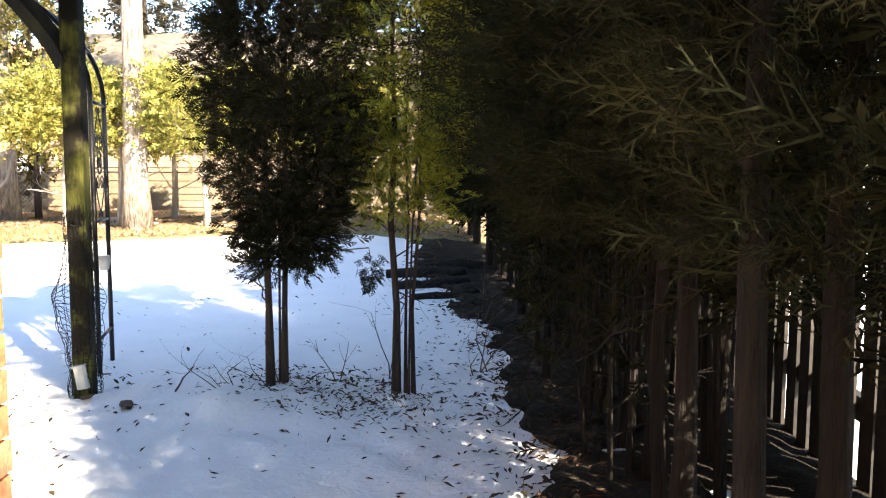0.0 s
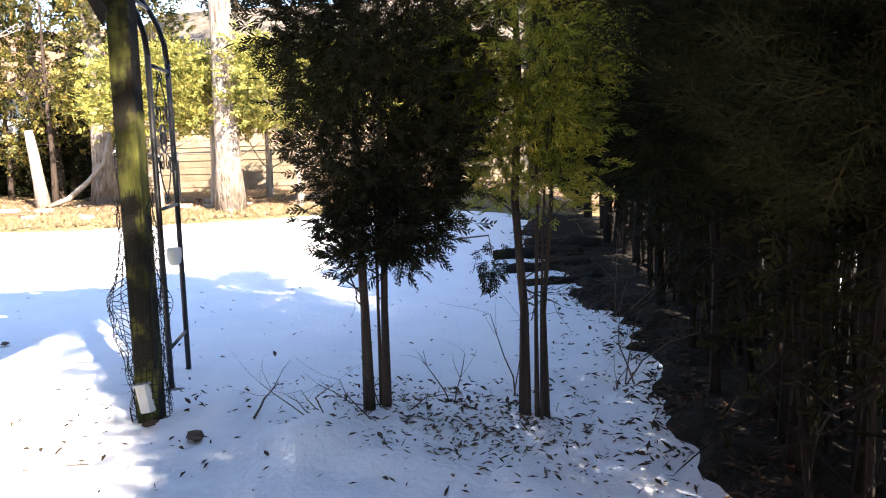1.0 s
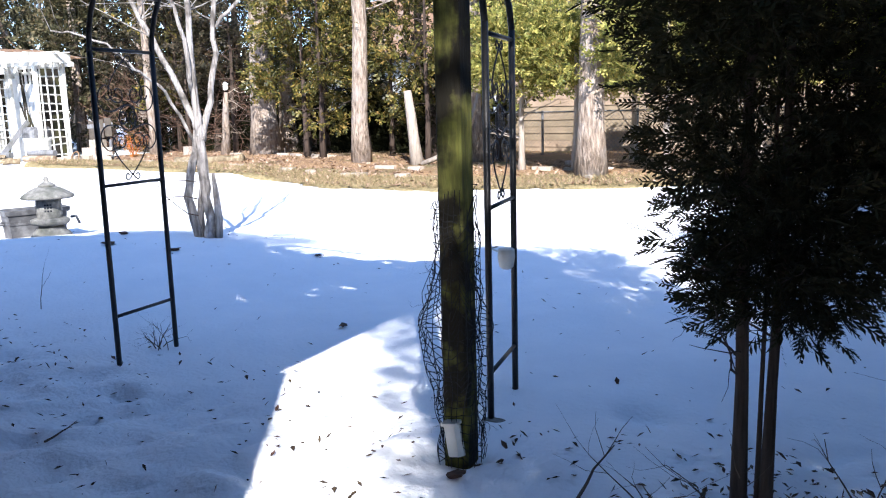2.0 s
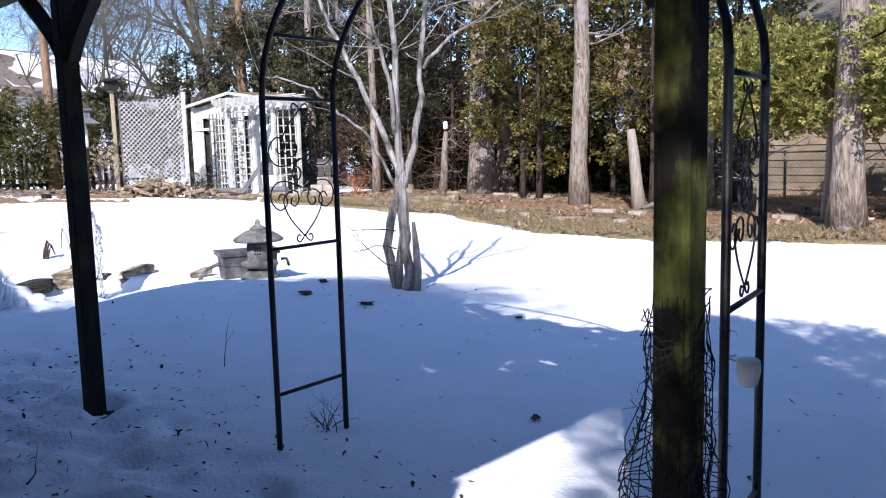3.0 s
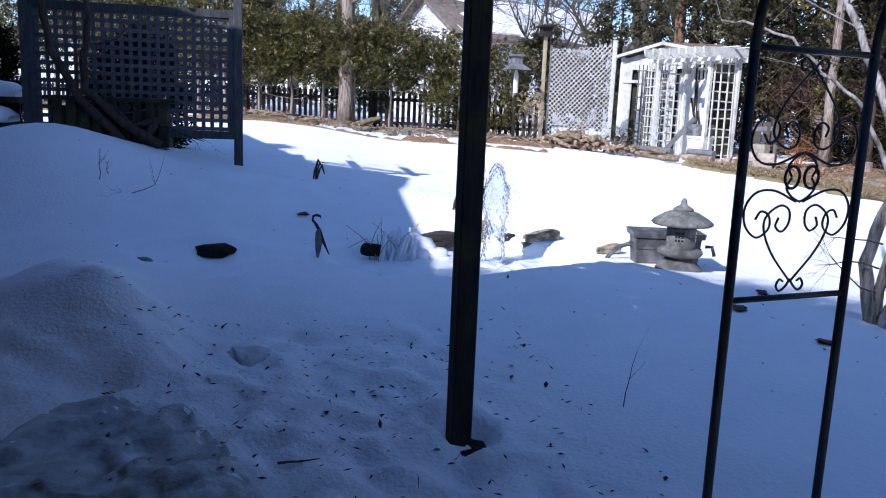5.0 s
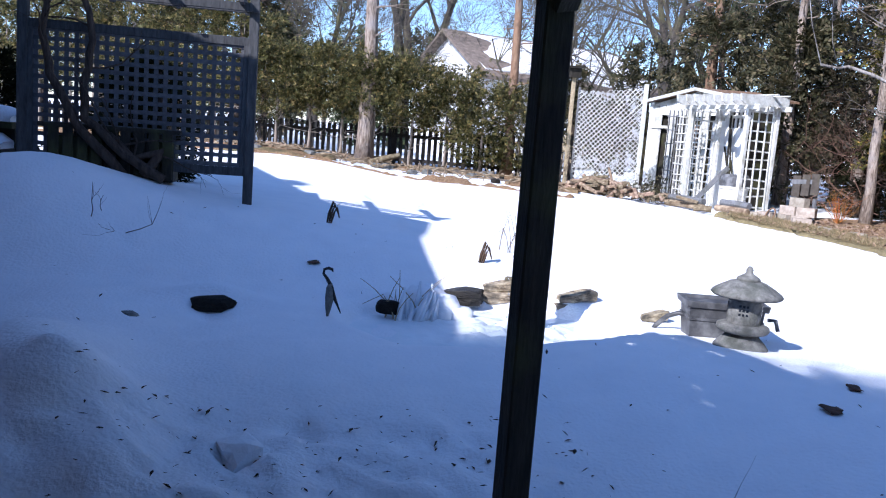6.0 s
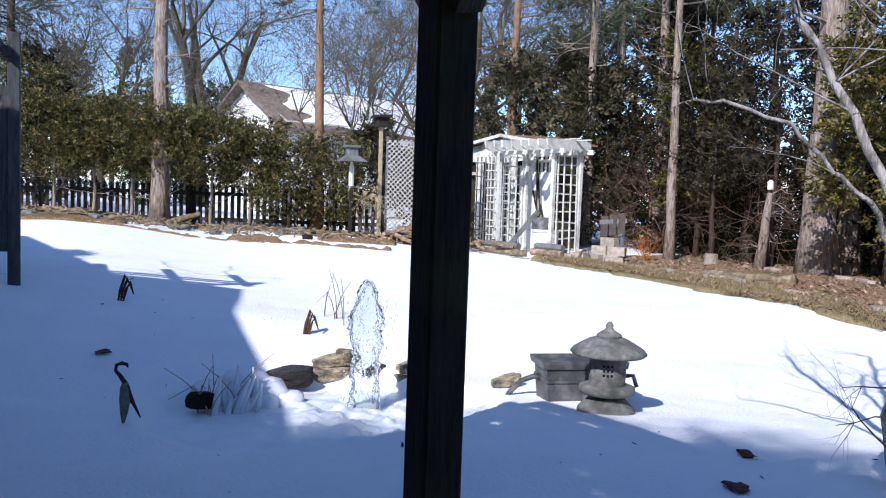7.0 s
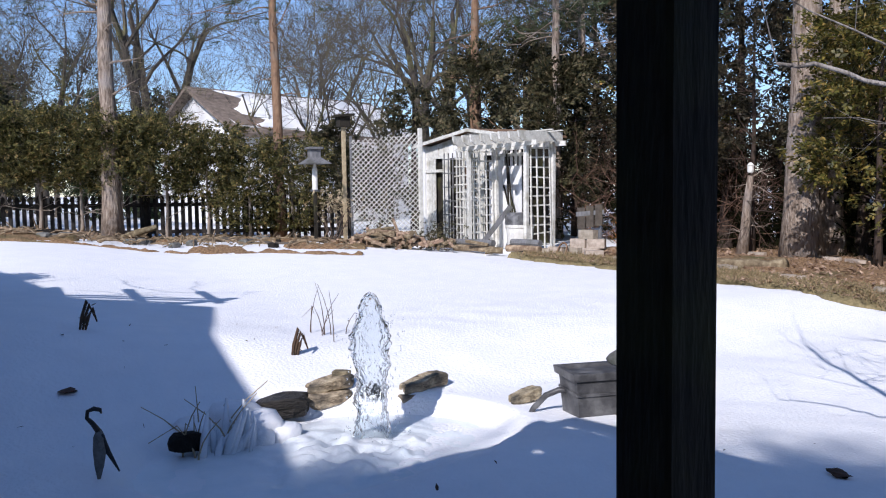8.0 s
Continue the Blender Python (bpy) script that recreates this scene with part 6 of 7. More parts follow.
part("roof", Geo().add([(-0.3, -0.3, 1.86), (0.3, -0.3, 1.86), (0.3, 0.3, 1.86), (-0.3, 0.3, 1.86), (-0.12, -0.12, 2.0), (0.12, -0.12, 2.0), (0.12, 0.12, 2.0), (-0.12, 0.12, 2.0)],
                       [(3, 2, 1, 0), (4, 5, 6, 7), (0, 1, 5, 4), (1, 2, 6, 5), (2, 3, 7, 6), (3, 0, 4, 7)]), GREY_WOOD, t)
part("cupola", Geo().box((0, 0, 2.09), (0.24, 0.24, 0.2), None, 0.02), GREY_WOOD, t)
part("cap", Geo().box((0, 0, 2.2), (0.34, 0.34, 0.05), None, 0.02), GREY_WOOD, t)
part("seed_tube", Geo().lathe([(0.06, 1.3), (0.06, 1.72), (0.02, 1.86)], sides=12), WHITE_PLASTIC, t)
part("seed_tray", Geo().lathe([(0.1, 1.27), (0.11, 1.31)], sides=14), GREY_WOOD, t)
t = thing("bird_house", (-21.84, 9.6, 0.2), "dark wooden bird house on a tall pale post", "bird house")
part("post", Geo().box((0, 0, 1.4), (0.08, 0.08, 2.9), None, 0.005), STRAW, t)
part("box", Geo().box((0, 0, 2.92), (0.26, 0.26, 0.22), None, 0.01), DARK_WOOD, t)
part("roof", Geo().box((0, 0, 3.06), (0.42, 0.4, 0.05), Matrix.Rotation(0.1, 3, "X")), DARK_WOOD, t)
t = thing("dried_hydrangea", (-21.1, 9.05, 0.42), "dried shrub with pale beige flower heads", "shrub")
g = Geo()
for k in range(8):
    limb(g, (0, 0, 0), (rs.normal() * 0.6, rs.normal() * 0.6, 1.3), 0.95, 0.014, rs, 1, 2, 0.3, 0.05, 4)
part("stems", g, TWIG, t)
pos = rs.normal(size=(160, 3)) * np.array([0.13, 0.2, 0.15]) + np.array([0, 0, 0.85])
part("blossom", spray_mesh("blossom", pos, rs.normal(size=(160, 3)), rs.uniform(0.08, 0.14, 160), LEAFY, 5), STRAW, t)

# ---------------------------------------------------------------- concrete blocks and odds beside the pergola
blocks = [(0.0, 0.0, 0.1, 0.1), (0.42, 0.02, 0.1, -0.1), (0.84, 0.05, 0.1, 0.25), (0.5, 0.08, 0.27, 0.15), (0.9, 0.1, 0.27, 0.5), (0.7, 0.1, 0.44, 0.1), (-0.3, -0.12, 0.07, 0.6), (1.1, -0.2, 0.08, 0.9), (0.25, 0.3, 0.1, 0.0)]
for u, v, z, turn in blocks:
    p = Vector((-17.5, 12.35, 0.02)) + ua * u * 0.9 + va * (v + u * 0.12)
    t = thing("concrete_block", (p.x, p.y, z + ground_z(p.x, p.y)), "pale concrete block in a loose stack", "block", "stacked concrete blocks")
    part("block", Geo().box((0, 0, 0), (0.34, 0.18, 0.17), Matrix.Rotation(0.2 + turn, 3, "Z"), 0.012), CONCRETE, t)
p = Vector((-17.2, 12.25, 0))
t = thing("hose_coil", (p.x, p.y, ground_z(p.x, p.y) + 0.14), "brown hose coil leaning on the blocks", "hose")
part("coil", Geo().tube([Vector((0.14 * math.cos(a), 0.05 * math.sin(a), 0.14 * math.sin(a))) for a in np.linspace(0, math.tau * 1.9, 36)], 0.016, 6), BARK_ORANGE, t, smooth=True)
t = thing("garden_bench_back", Vector((-17.37, 13.04, ground_z(-17.37, 13.04))), "weathered grey board chair leaning by the cedars", "chair")
for k in range(3):
    part("slat", Geo().box((0.484 * 0.17 * (k - 1), 0.876 * 0.17 * (k - 1), 0.72 + 0.03 * k), (0.15, 0.05, 0.42), Matrix.Rotation(1.06, 3, "Z"), 0.01), BARK_BARE, t)
part("rail", Geo().beam((-0.13, -0.24, 0.8), (0.13, 0.24, 0.84), 0.05, 0.09), GREY_WOOD, t)
for q in (-0.2, 0.2):
    part("leg", Geo().box((0.484 * q, 0.876 * q, 0.25), (0.07, 0.06, 0.5), None, 0.01), GREY_WOOD, t)
t = thing("orange_shrub", (-16.95, 13.55, ground_z(-16.95, 13.55)), "small shrub of dry orange twigs", "shrub")
g = Geo()
for k in range(30):
    limb(g, (0, 0, 0), (rs.normal() * 0.35, rs.normal() * 0.35, 1.0), 0.55, 0.006, rs, 1, 2, 0.3, 0.05, 3)
part("twigs", g, RED_BERRY, t)
t = thing("tree_stump", (-15.9, 14.3, ground_z(-15.9, 14.3)), "low sawn stump on the mulch", "stump")
part("stump", Geo().lathe([(0.16, 0), (0.13, 0.12), (0.125, 0.26)], sides=12), BARK_PALE, t)
t = thing("snag", (-14.95, 14.55, ground_z(-14.95, 14.55)), "short dead trunk with a lamp fixed on it", "dead tree")
g = Geo().tube([(0, 0, 0), (0.08, 0.0, 0.5), (0.16, -0.04, 1.0), (0.26, -0.08, 1.45)], [0.12, 0.085, 0.075, 0.045], 9)
for k in range(14):
    limb(g, (0.05 + 0.012 * k, -0.004 * k, 0.45 + 0.075 * k), (rs.normal(), rs.normal(), 0.1), 0.45, 0.014, rs, 1, 3, 0.5, 0.02, 4)
part("trunk", g, BARK_PINE, t, smooth=True)
part("lamp", Geo().lathe([(0.04, 1.5), (0.055, 1.52), (0.055, 1.62), (0.065, 1.63), (0.02, 1.68)], (0.26, -0.08, 0), 12), WHITE_PLASTIC, t, "small white garden lamp")
t = thing("leaning_trunk", (-9.1, 14.0, ground_z(-9.1, 14.0)), "pale broken cedar trunk with a curved side limb", "dead tree")
g = Geo().tube([(0, 0, 0), (-0.06, 0, 0.5), (-0.12, 0, 1.0), (-0.18, 0, 1.4)], [0.14, 0.1, 0.09, 0.07], 9)
g.tube([(0.1, 0, 0.08), (0.4, 0.1, 0.2), (0.75, 0.2, 0.5), (1.0, 0.3, 0.8), (1.15, 0.3, 1.3)], [0.05, 0.05, 0.045, 0.04, 0.03], 7)
part("trunk", g, BARK_PALE, t, smooth=True)
for a, b, r in (((-14.3, 12.7), (-12.8, 13.15), 0.1), ((-13.9, 13.2), (-13.0, 13.4), 0.07), ((-14.6, 12.5), (-13.6, 12.65), 0.06)):
    log(a, b, r, "sun-bleached log lying on the mulch")
rs = np.random.RandomState(19)
for k in range(26):
    x = -15.5 + k * 0.5 + rs.normal() * 0.3
    y = float(bed_front(x)) + rs.choice([0.8, 1.0, 2.0, 3.2])
    t = thing("edging_stone", (x, y, ground_z(x, y) + 0.07), "pale flat edging stone on the mulch", "stone", "edging stones")
    part("stone", Geo().box((0, 0, 0), (rs.uniform(0.2, 0.45), rs.uniform(0.1, 0.2), rs.uniform(0.06, 0.12)), Matrix.Rotation(rs.normal() * 0.4, 3, "Z"), 0.02), CONCRETE, t)

# ---------------------------------------------------------------- neighbouring houses
nb = thing("neighbour_house", Matrix.Translation((-41.8, 10.1, 0.35)) @ Matrix.Rotation(radians(108), 4, "Z"), "white bungalow with snow on its shingled roof", "house")
W, L, E, R = 7.0, 9.5, 4.1, 6.0
part("wall", Geo().add([(0, -W / 2, 0), (0, W / 2, 0), (0, W / 2, E), (0, 0, R - 0.25), (0, -W / 2, E), (L, -W / 2, 0), (L, W / 2, 0), (L, W / 2, E), (L, 0, R - 0.25), (L, -W / 2, E)],
                       [(4, 3, 2, 1, 0), (5, 6, 7, 8, 9), (0, 1, 6, 5), (0, 5, 9, 4), (1, 2, 7, 6)]), SIDING_WHITE, nb)
for s in (-1, 1):
    part("roof", Geo().add([(-0.5, 0, R), (L + 0.5, 0, R), (L + 0.5, s * (W / 2 + 0.5), E - 0.35), (-0.5, s * (W / 2 + 0.5), E - 0.35), (-0.5, 0, R - 0.16), (L + 0.5, 0, R - 0.16), (L + 0.5, s * (W / 2 + 0.5), E - 0.51), (-0.5, s * (W / 2 + 0.5), E - 0.51)],
                           [(0, 1, 2, 3), (7, 6, 5, 4), (3, 2, 6, 7), (0, 3, 7, 4), (1, 5, 6, 2)]), SHINGLE, nb)
part("window", Geo().box((-0.03, 0, 3.3), (0.08, 0.8, 0.9)), DARK_GLASS, nb)
n, m_ = 40, 16
u, v = np.meshgrid(np.linspace(0, 1, n), np.linspace(0, 1, m_))
ux = 0.7 + 1.5 * np.abs(vnoise(v * 5, v * 0, 1, 71) - 0.2) + (L - 0.9) * u
vy = -(0.15 + (W / 2 + 0.2) * v * (0.86 + 0.14 * vnoise(u * 6, u * 0, 1, 72)))
vz = R - (R - E + 0.35) * (-vy) / (W / 2 + 0.5) + 0.14 * np.sqrt(np.clip(np.minimum(np.minimum(u, 1 - u) * 8, np.minimum(v, 1 - v) * 5), 0, 1)) + 0.01
idx = np.arange(n * m_).reshape(m_, n)
me = tri_mesh("snow_blanket", np.stack([ux, vy, vz], -1).reshape(-1, 3), np.stack([idx[:-1, :-1], idx[1:, :-1], idx[1:, 1:], idx[:-1, 1:]], -1).reshape(-1, 4), True)
part("snow_blanket", me, SNOW, nb, "blanket of snow on the roof")

gar = thing("brown_garage", (-5.0, 18.6, 0), "brown board-sided garage behind the back bed", "garage")
for k in range(22):
    part("siding_board", Geo().box((0.4, 0.01 * (k % 2), 0.1 + k * 0.15), (10.5, 0.03, 0.142), Matrix.Rotation(-0.09, 3, "X")), SIDING_BROWN, gar)
part("wall", Geo().box((0.4, 2.0, 1.6), (10.4, 3.9, 3.3)), SIDING_BROWN, gar)
part("roof", Geo().add([(-5.2, -0.6, 3.2), (6.0, -0.6, 3.2), (6.0, 2.2, 4.6), (-5.2, 2.2, 4.6), (-5.2, 5, 3.2), (6, 5, 3.2)], [(0, 1, 2, 3), (3, 2, 5, 4), (0, 3, 4), (1, 5, 2)]), SHINGLE, gar)
wh = thing("white_house", (-15.5, 25.0, 0), "white neighbouring house with tan roof behind cedars", "house")
part("wall", Geo().box((0, 2.5, 1.5), (12, 5, 3.2)), SIDING_WHITE, wh)
part("roof", Geo().add([(-6.6, -0.7, 3.0), (6.6, -0.7, 3.0), (6.6, 2.5, 5.4), (-6.6, 2.5, 5.4), (-6.6, 5.7, 3.0), (6.6, 5.7, 3.0)], [(0, 1, 2, 3), (3, 2, 5, 4), (0, 3, 4), (1, 5, 2)]), BARK_ORANGE, wh, "tan shingled roof")
for x in (-3.5, 0.5, 3.8):
    part("window", Geo().box((x, 0.0, 1.7), (1.3, 0.08, 1.1)), DARK_GLASS, wh)
low = thing("dark_low_wall", (-10.8, 17.2, 0), "low dark wall behind the cedars", "wall")
part("wall", Geo().box((-1.0, 0, 0.55), (5.0, 0.15, 1.1)), FENCE_WOOD, low)

# ---------------------------------------------------------------- distant bare trees and conifers
def bare_tree(at, h, r, seed, label, forks=4, depth=4, stems=3):
    rs = np.random.RandomState(seed)
    t = thing("bare_tree", (at[0], at[1], 0.2), label, "tree", "distant bare trees")
    g = Geo()
    g.tube([(0, 0, 0), (0.02, 0.03, h * 0.1), (0, 0, h * 0.2)], [r * 1.3, r, r * 0.9], 9)
    part("trunk", g, BARK_BARE, t, smooth=True)
    for k in range(stems):
        g = Geo()
        a = math.tau * k / stems + rs.rand()
        limb(g, (0, 0, h * 0.19), (math.cos(a) * 0.55, math.sin(a) * 0.55, 1), h * 0.42, r * 0.62, rs, depth, forks, 0.3, 0.05, 6, 0.62, least=0.00018 * math.hypot(at[0] + 4, at[1] - 3))
        part("limb", g, BARK_BARE, t)
    return t


bare_tree((-50, 8.9), 18, 0.55, 1, "large bare maple behind the neighbouring house", 4, 5, 4)
bare_tree((-38.5, 19.8), 16, 0.42, 2, "large bare maple with dark limbs", 4, 5, 4)
bare_tree((-44, -4), 15, 0.35, 6, "bare maple behind the lattice screen", 4, 5, 4)
bare_tree((-33, -3.5), 13, 0.3, 7, "bare tree behind the lattice screen", 4, 4, 4)
bare_tree((-45, 26), 17, 0.4, 8, "bare tree beyond the cedars", 4, 5, 4)
bare_tree((-30, 26), 16, 0.35, 9, "bare tree beyond the cedars", 4, 4, 4)
bare_tree((-52, 4), 15, 0.35, 3, "bare maple in the distance", 4, 5, 3)
bare_tree((-36, 24), 15, 0.3, 4, "bare tree above the shed", 4, 5, 4)
bare_tree((-60, 22), 18, 0.4, 5, "bare tree in the distance", 4, 4, 4)

for k, (x, y, h) in enumerate([(-43.5, 2.4, 9.5), (-49.2, 4.6, 10.5), (-43.7, 6.5, 9.5), (-44.5, 13.2, 10.5), (-38.0, 13.2, 10.0), (-39.0, 15.6, 11.0), (-36.1, 16.9, 11.0), (-27.4, 18.1, 9.5), (-37, -3, 9)]):
    bare_tree((x, y), h, 0.13, 21 + k, "slender bare tree with fine dark twigs", 4, 4, 5)


def conifer(at, h, r, seed, label, n=1400, material=None, foot=0.6, size=0.36, small=False):
    rs = np.random.RandomState(seed)
    t = thing("conifer", (at[0], at[1], 0.1), label, "tree", "background conifers")
    part("trunk", Geo().tube([(0, 0, 0), (0, 0, h * 0.5), (0, 0, h * 0.97)], [0.16, 0.1, 0.02], 7), BARK_CEDAR, t)
    n = n // 22 * 22
    pos, aim = crown_cloud(n, foot, h, lambda u: r * (1.02 - u) ** 0.55 * (0.85 + 0.25 * math.sin(u * 23 + seed)), rs, 14, 0.25) if small else clump_cloud(n, foot, h, lambda u: r * (1.02 - u) ** 0.55, rs, max(12, n // 22), size * 0.62)
    part("crown", spray_mesh("crown", pos, aim, rs.uniform(0.6, 1.2, len(pos)) * size, COARSE if small else LEAFY, seed), material or BROWN_GREEN, t)
    return t


rs = np.random.RandomState(33)
for k, (x, y, h, r) in enumerate([(-19.6, 16.2, 6.0, 1.3), (-18.2, 18.0, 7.0, 1.6), (-20.6, 18.2, 7.5, 1.7), (-22.5, 16.5, 5.0, 1.5), (-16.0, 19.0, 7.0, 1.7), (-13.0, 19.5, 7, 1.7), (-27.0, 11.5, 3.4, 1.4), (-29.5, 17.5, 6.5, 2.4), (-32, 21, 8, 2.6), (-27.5, 21, 8.5, 2.4), (-24, 20.5, 8.5, 2.2), (-21.8, 15.4, 4.6, 1.2), (-24.5, 14.6, 5.2, 1.7), (-25.5, 17, 6, 1.6),
                                  (-10.8, 20, 6.0, 1.5), (-27.5, 14.0, 4.5, 1.6), (-8.5, 21.5, 6.5, 1.5), (-2.0, 21, 7, 1.6), (-4.8, 24, 7, 1.8), (0.6, 19, 6, 1.5), (-33.5, -5.5, 8.0, 1.8), (-34.5, -1.5, 7.0, 1.6), (-32.5, 2.0, 5.5, 1.4)]):
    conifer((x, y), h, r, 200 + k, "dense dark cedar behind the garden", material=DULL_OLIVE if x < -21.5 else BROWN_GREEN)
for k in range(9):
    x, y = -19.4 + k * 0.62 + rs.normal() * 0.2, 15.0 + rs.normal() * 0.35 + 0.12 * k
    t = thing("bare_thicket", (x, y, 0.1), "dense thicket of reddish-brown dead twigs", "bush", "dead twig thickets")
    g = Geo()
    for j in range(16):
        limb(g, (rs.normal() * 0.2, rs.normal() * 0.2, 0.2 + rs.rand() * 1.6), (rs.normal(), rs.normal(), rs.uniform(0, 1.0)), rs.uniform(0.8, 1.3), 0.012, rs, 3, 3, 0.5, 0.03, 3)
    part("twigwork", g, TWIG_RED, t)
# Near-black foliage here stands in for canopy shade over the undergrowth.
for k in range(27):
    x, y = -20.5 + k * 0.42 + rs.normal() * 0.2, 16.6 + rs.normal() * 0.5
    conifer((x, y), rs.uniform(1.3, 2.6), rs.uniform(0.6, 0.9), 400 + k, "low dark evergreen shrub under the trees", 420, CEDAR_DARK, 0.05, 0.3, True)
# Shrubs added to keep the view through the screen dark.
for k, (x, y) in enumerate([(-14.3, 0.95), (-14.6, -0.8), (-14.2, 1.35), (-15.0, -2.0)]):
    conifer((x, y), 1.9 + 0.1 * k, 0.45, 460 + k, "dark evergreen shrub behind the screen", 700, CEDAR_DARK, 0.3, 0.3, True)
for k, (x, y, h, r) in enumerate([(-58, 2.0, 8.5, 2.0), (-62, 8.0, 8.0, 1.8), (-54, -2.5, 8, 2.2), (-66, -6, 9, 2.4), (-50, 10, 7, 1.6), (-63.4, 6.6, 11.0, 2.6), (-66, 2.6, 10.5, 3.0), (-46, 6.5, 4.0, 1.8)]):
    conifer((x, y), h, r, 300 + k, "tall grey-green spruce in the distance", 1400, PINE_GREEN, 0.5, 0.5)
for k, (x, y, r) in enumerate([(-24.5, 14.5, 0.16), (-21.6, 15.2, 0.13), (-19.3, 15.6, 0.14), (-23.2, 17.2, 0.15)]):
    pine((x, y), r, 13, (0.004 * (k % 2), 0.002), BARK_ORANGE if k in (0,) else BARK_PINE, "tall pine behind the shed", (5.5, 0), 50 + k, 1500, crown_r=2.4)

# unseen tall pines added behind the house so their tops dapple the lawn's shade
for k, (across, back, h) in enumerate([(-3.7, -5.4, 10.1), (-2.9, -6.0, 10.7), (-2.1, -5.5, 10.05), (-1.35, -5.9, 11.2), (-0.7, -5.5, 11.2), (-0.2, -5.9, 11.35)]):
    pine((0.77 * across - 0.64 * back, 0.64 * across + 0.77 * back), 0.14, h, (0, 0), BARK_PINE, "unseen tall pine added behind the house to shape shade", (7.6, 0), 70 + k, 1100, crown_r=0.7)

# overhead wires
wires = thing("overhead_wires", (-22, 12, 0), "two thin overhead wires beyond the shed", "wire")
for z in (3.35, 3.0):
    part("wire", Geo().tube([Vector((-9 + 13 * q, 3.6 - 2.0 * q * 0, z - 0.12 * math.sin(math.pi * q))) for q in np.linspace(0, 1.2, 12)], 0.006, 4), METAL_BLACK, wires)

# chain-link fence before the garage
link = thing("chain_link_fence", (-6.0, 16.8, 0), "rusty chain-link fence behind the back bed", "fence")
for k in range(6):
    part("post", Geo().tube([(-4 + k * 2.0, 0, -0.1), (-4 + k * 2.0, 0, 1.15)], 0.025, 8), GREY_WOOD, link)
part("top_rail", Geo().tube([(-4, 0, 1.12), (6, 0, 1.12)], 0.015, 6), GREY_WOOD, link)
wire_v, wire_f, c = [], [], 0
for s in (1, -1):
    for x in np.arange(-5.2, 7.2, 0.09):
        x0, x1, y = x, x + s * 1.08, 0.006 * s
        for dx in (0.004,):
            wire_v += [(x0 - dx, y, 0.02), (x0 + dx, y, 0.02), (x1 + dx, y, 1.1), (x1 - dx, y, 1.1), (x0, y + 0.006, 0.02), (x1, y + 0.006, 1.1)]
            wire_f += [(c, c + 1, c + 2, c + 3), (c + 1, c + 4, c + 5, c + 2), (c + 4, c, c + 3, c + 5)]
            c += 6
ob = part("mesh_wire", tri_mesh("mesh_wire", wire_v, wire_f), GREY_WOOD, link)
tagged(ob, kind="stuff")

# ---------------------------------------------------------------- things on and by the posts
rs = np.random.RandomState(71)
net = thing("garden_netting", (-1.742, 4.215, 0.0), "loose black plastic netting wrapped round the mossy post", "netting")


def net_r(a, z):
    bulge = 0.07 * math.exp(-((z - 0.5) / 0.17) ** 2) * (0.5 + 0.5 * math.cos(a - 3.0)) + 0.014 * math.exp(-((z - 0.3) / 0.35) ** 2)
    square = 0.058 / max(abs(math.cos(a - HA)), abs(math.sin(a - HA)))
    return max(square, 0.058) + bulge + 0.024 * noise.noise((math.cos(a) * 4, math.sin(a) * 4, z * 11))


nv, ns = 20, 36
g = Geo()
for i in range(ns):
    z = 0.03 + 0.97 * i / ns
    pts = []
    for k in range(nv + 1):
        a = math.tau * k / nv
        zz = z + 0.03 * noise.noise((math.cos(a) * 3, math.sin(a) * 3, z * 6)) * 2
        pts.append((net_r(a, zz) * math.cos(a), net_r(a, zz) * math.sin(a), zz))
    if i > ns - 6:
        c = rs.randint(0, nv // 2)
        pts = pts[c:c + nv // 2]
    g.tube(pts, 0.0018, 3, False)
tagged(part("cross_cord", g, NET, net), kind="stuff")
g = Geo()
for k in range(nv):
    a = math.tau * k / nv
    top = 1.0 - abs(rs.normal()) * 0.05
    pts = []
    for i in range(40):
        z = 0.0 + top * i / 39
        aa = a + 0.5 * z + 0.16 * noise.noise((k * 0.7, z * 4, 2))
        pts.append((net_r(aa, z) * math.cos(aa), net_r(aa, z) * math.sin(aa), z))
    g.tube(pts, 0.0018, 3, False)
for k in range(40):
    a, z = rs.rand() * math.tau, rs.uniform(0.05, 0.95)
    r = net_r(a, z)
    limb(g, (r * math.cos(a), r * math.sin(a), z), (math.cos(a), math.sin(a), rs.normal()), 0.06, 0.0012, rs, 1, 2, 0.9, 0, 3)
tagged(part("upright_cord", g, NET, net), kind="stuff")

t = thing("outlet_box", Matrix.Translation((-1.728, 4.15, 0.115)) @ Matrix.Rotation(HA, 4, "Z") @ Matrix.Rotation(radians(-9), 4, "Y"), "white plastic outlet cover on the mossy post", "outlet")
part("cover", Geo().box((0, 0, 0), (0.062, 0.04, 0.115), None, 0.014), WHITE_PLASTIC, t)
part("lip", Geo().box((0, -0.004, 0.06), (0.066, 0.048, 0.01), None, 0.008), WHITE_PLASTIC, t)
t = thing("hanging_pot", (AR[1][0] - 0.012, AR[1][1] - 0.045, 0.56), "small translucent white plastic pot clipped to the arbor", "pot")
part("pot", Geo().lathe([(0.018, 0.0), (0.03, 0.01), (0.038, 0.05), (0.036, 0.085), (0.03, 0.09)], sides=14), WHITE_PLASTIC, t, smooth=True)
part("clip", Geo().tube([(-0.03, 0.05, 0.05), (-0.06, -0.03, 0.09), (-0.03, -0.02, 0.1)], 0.004, 5), WHITE_PLASTIC, t)
t = thing("flat_stone", (AR[0][0], AR[0][1], 0.0), "dark flat stone at the arbor foot", "stone")
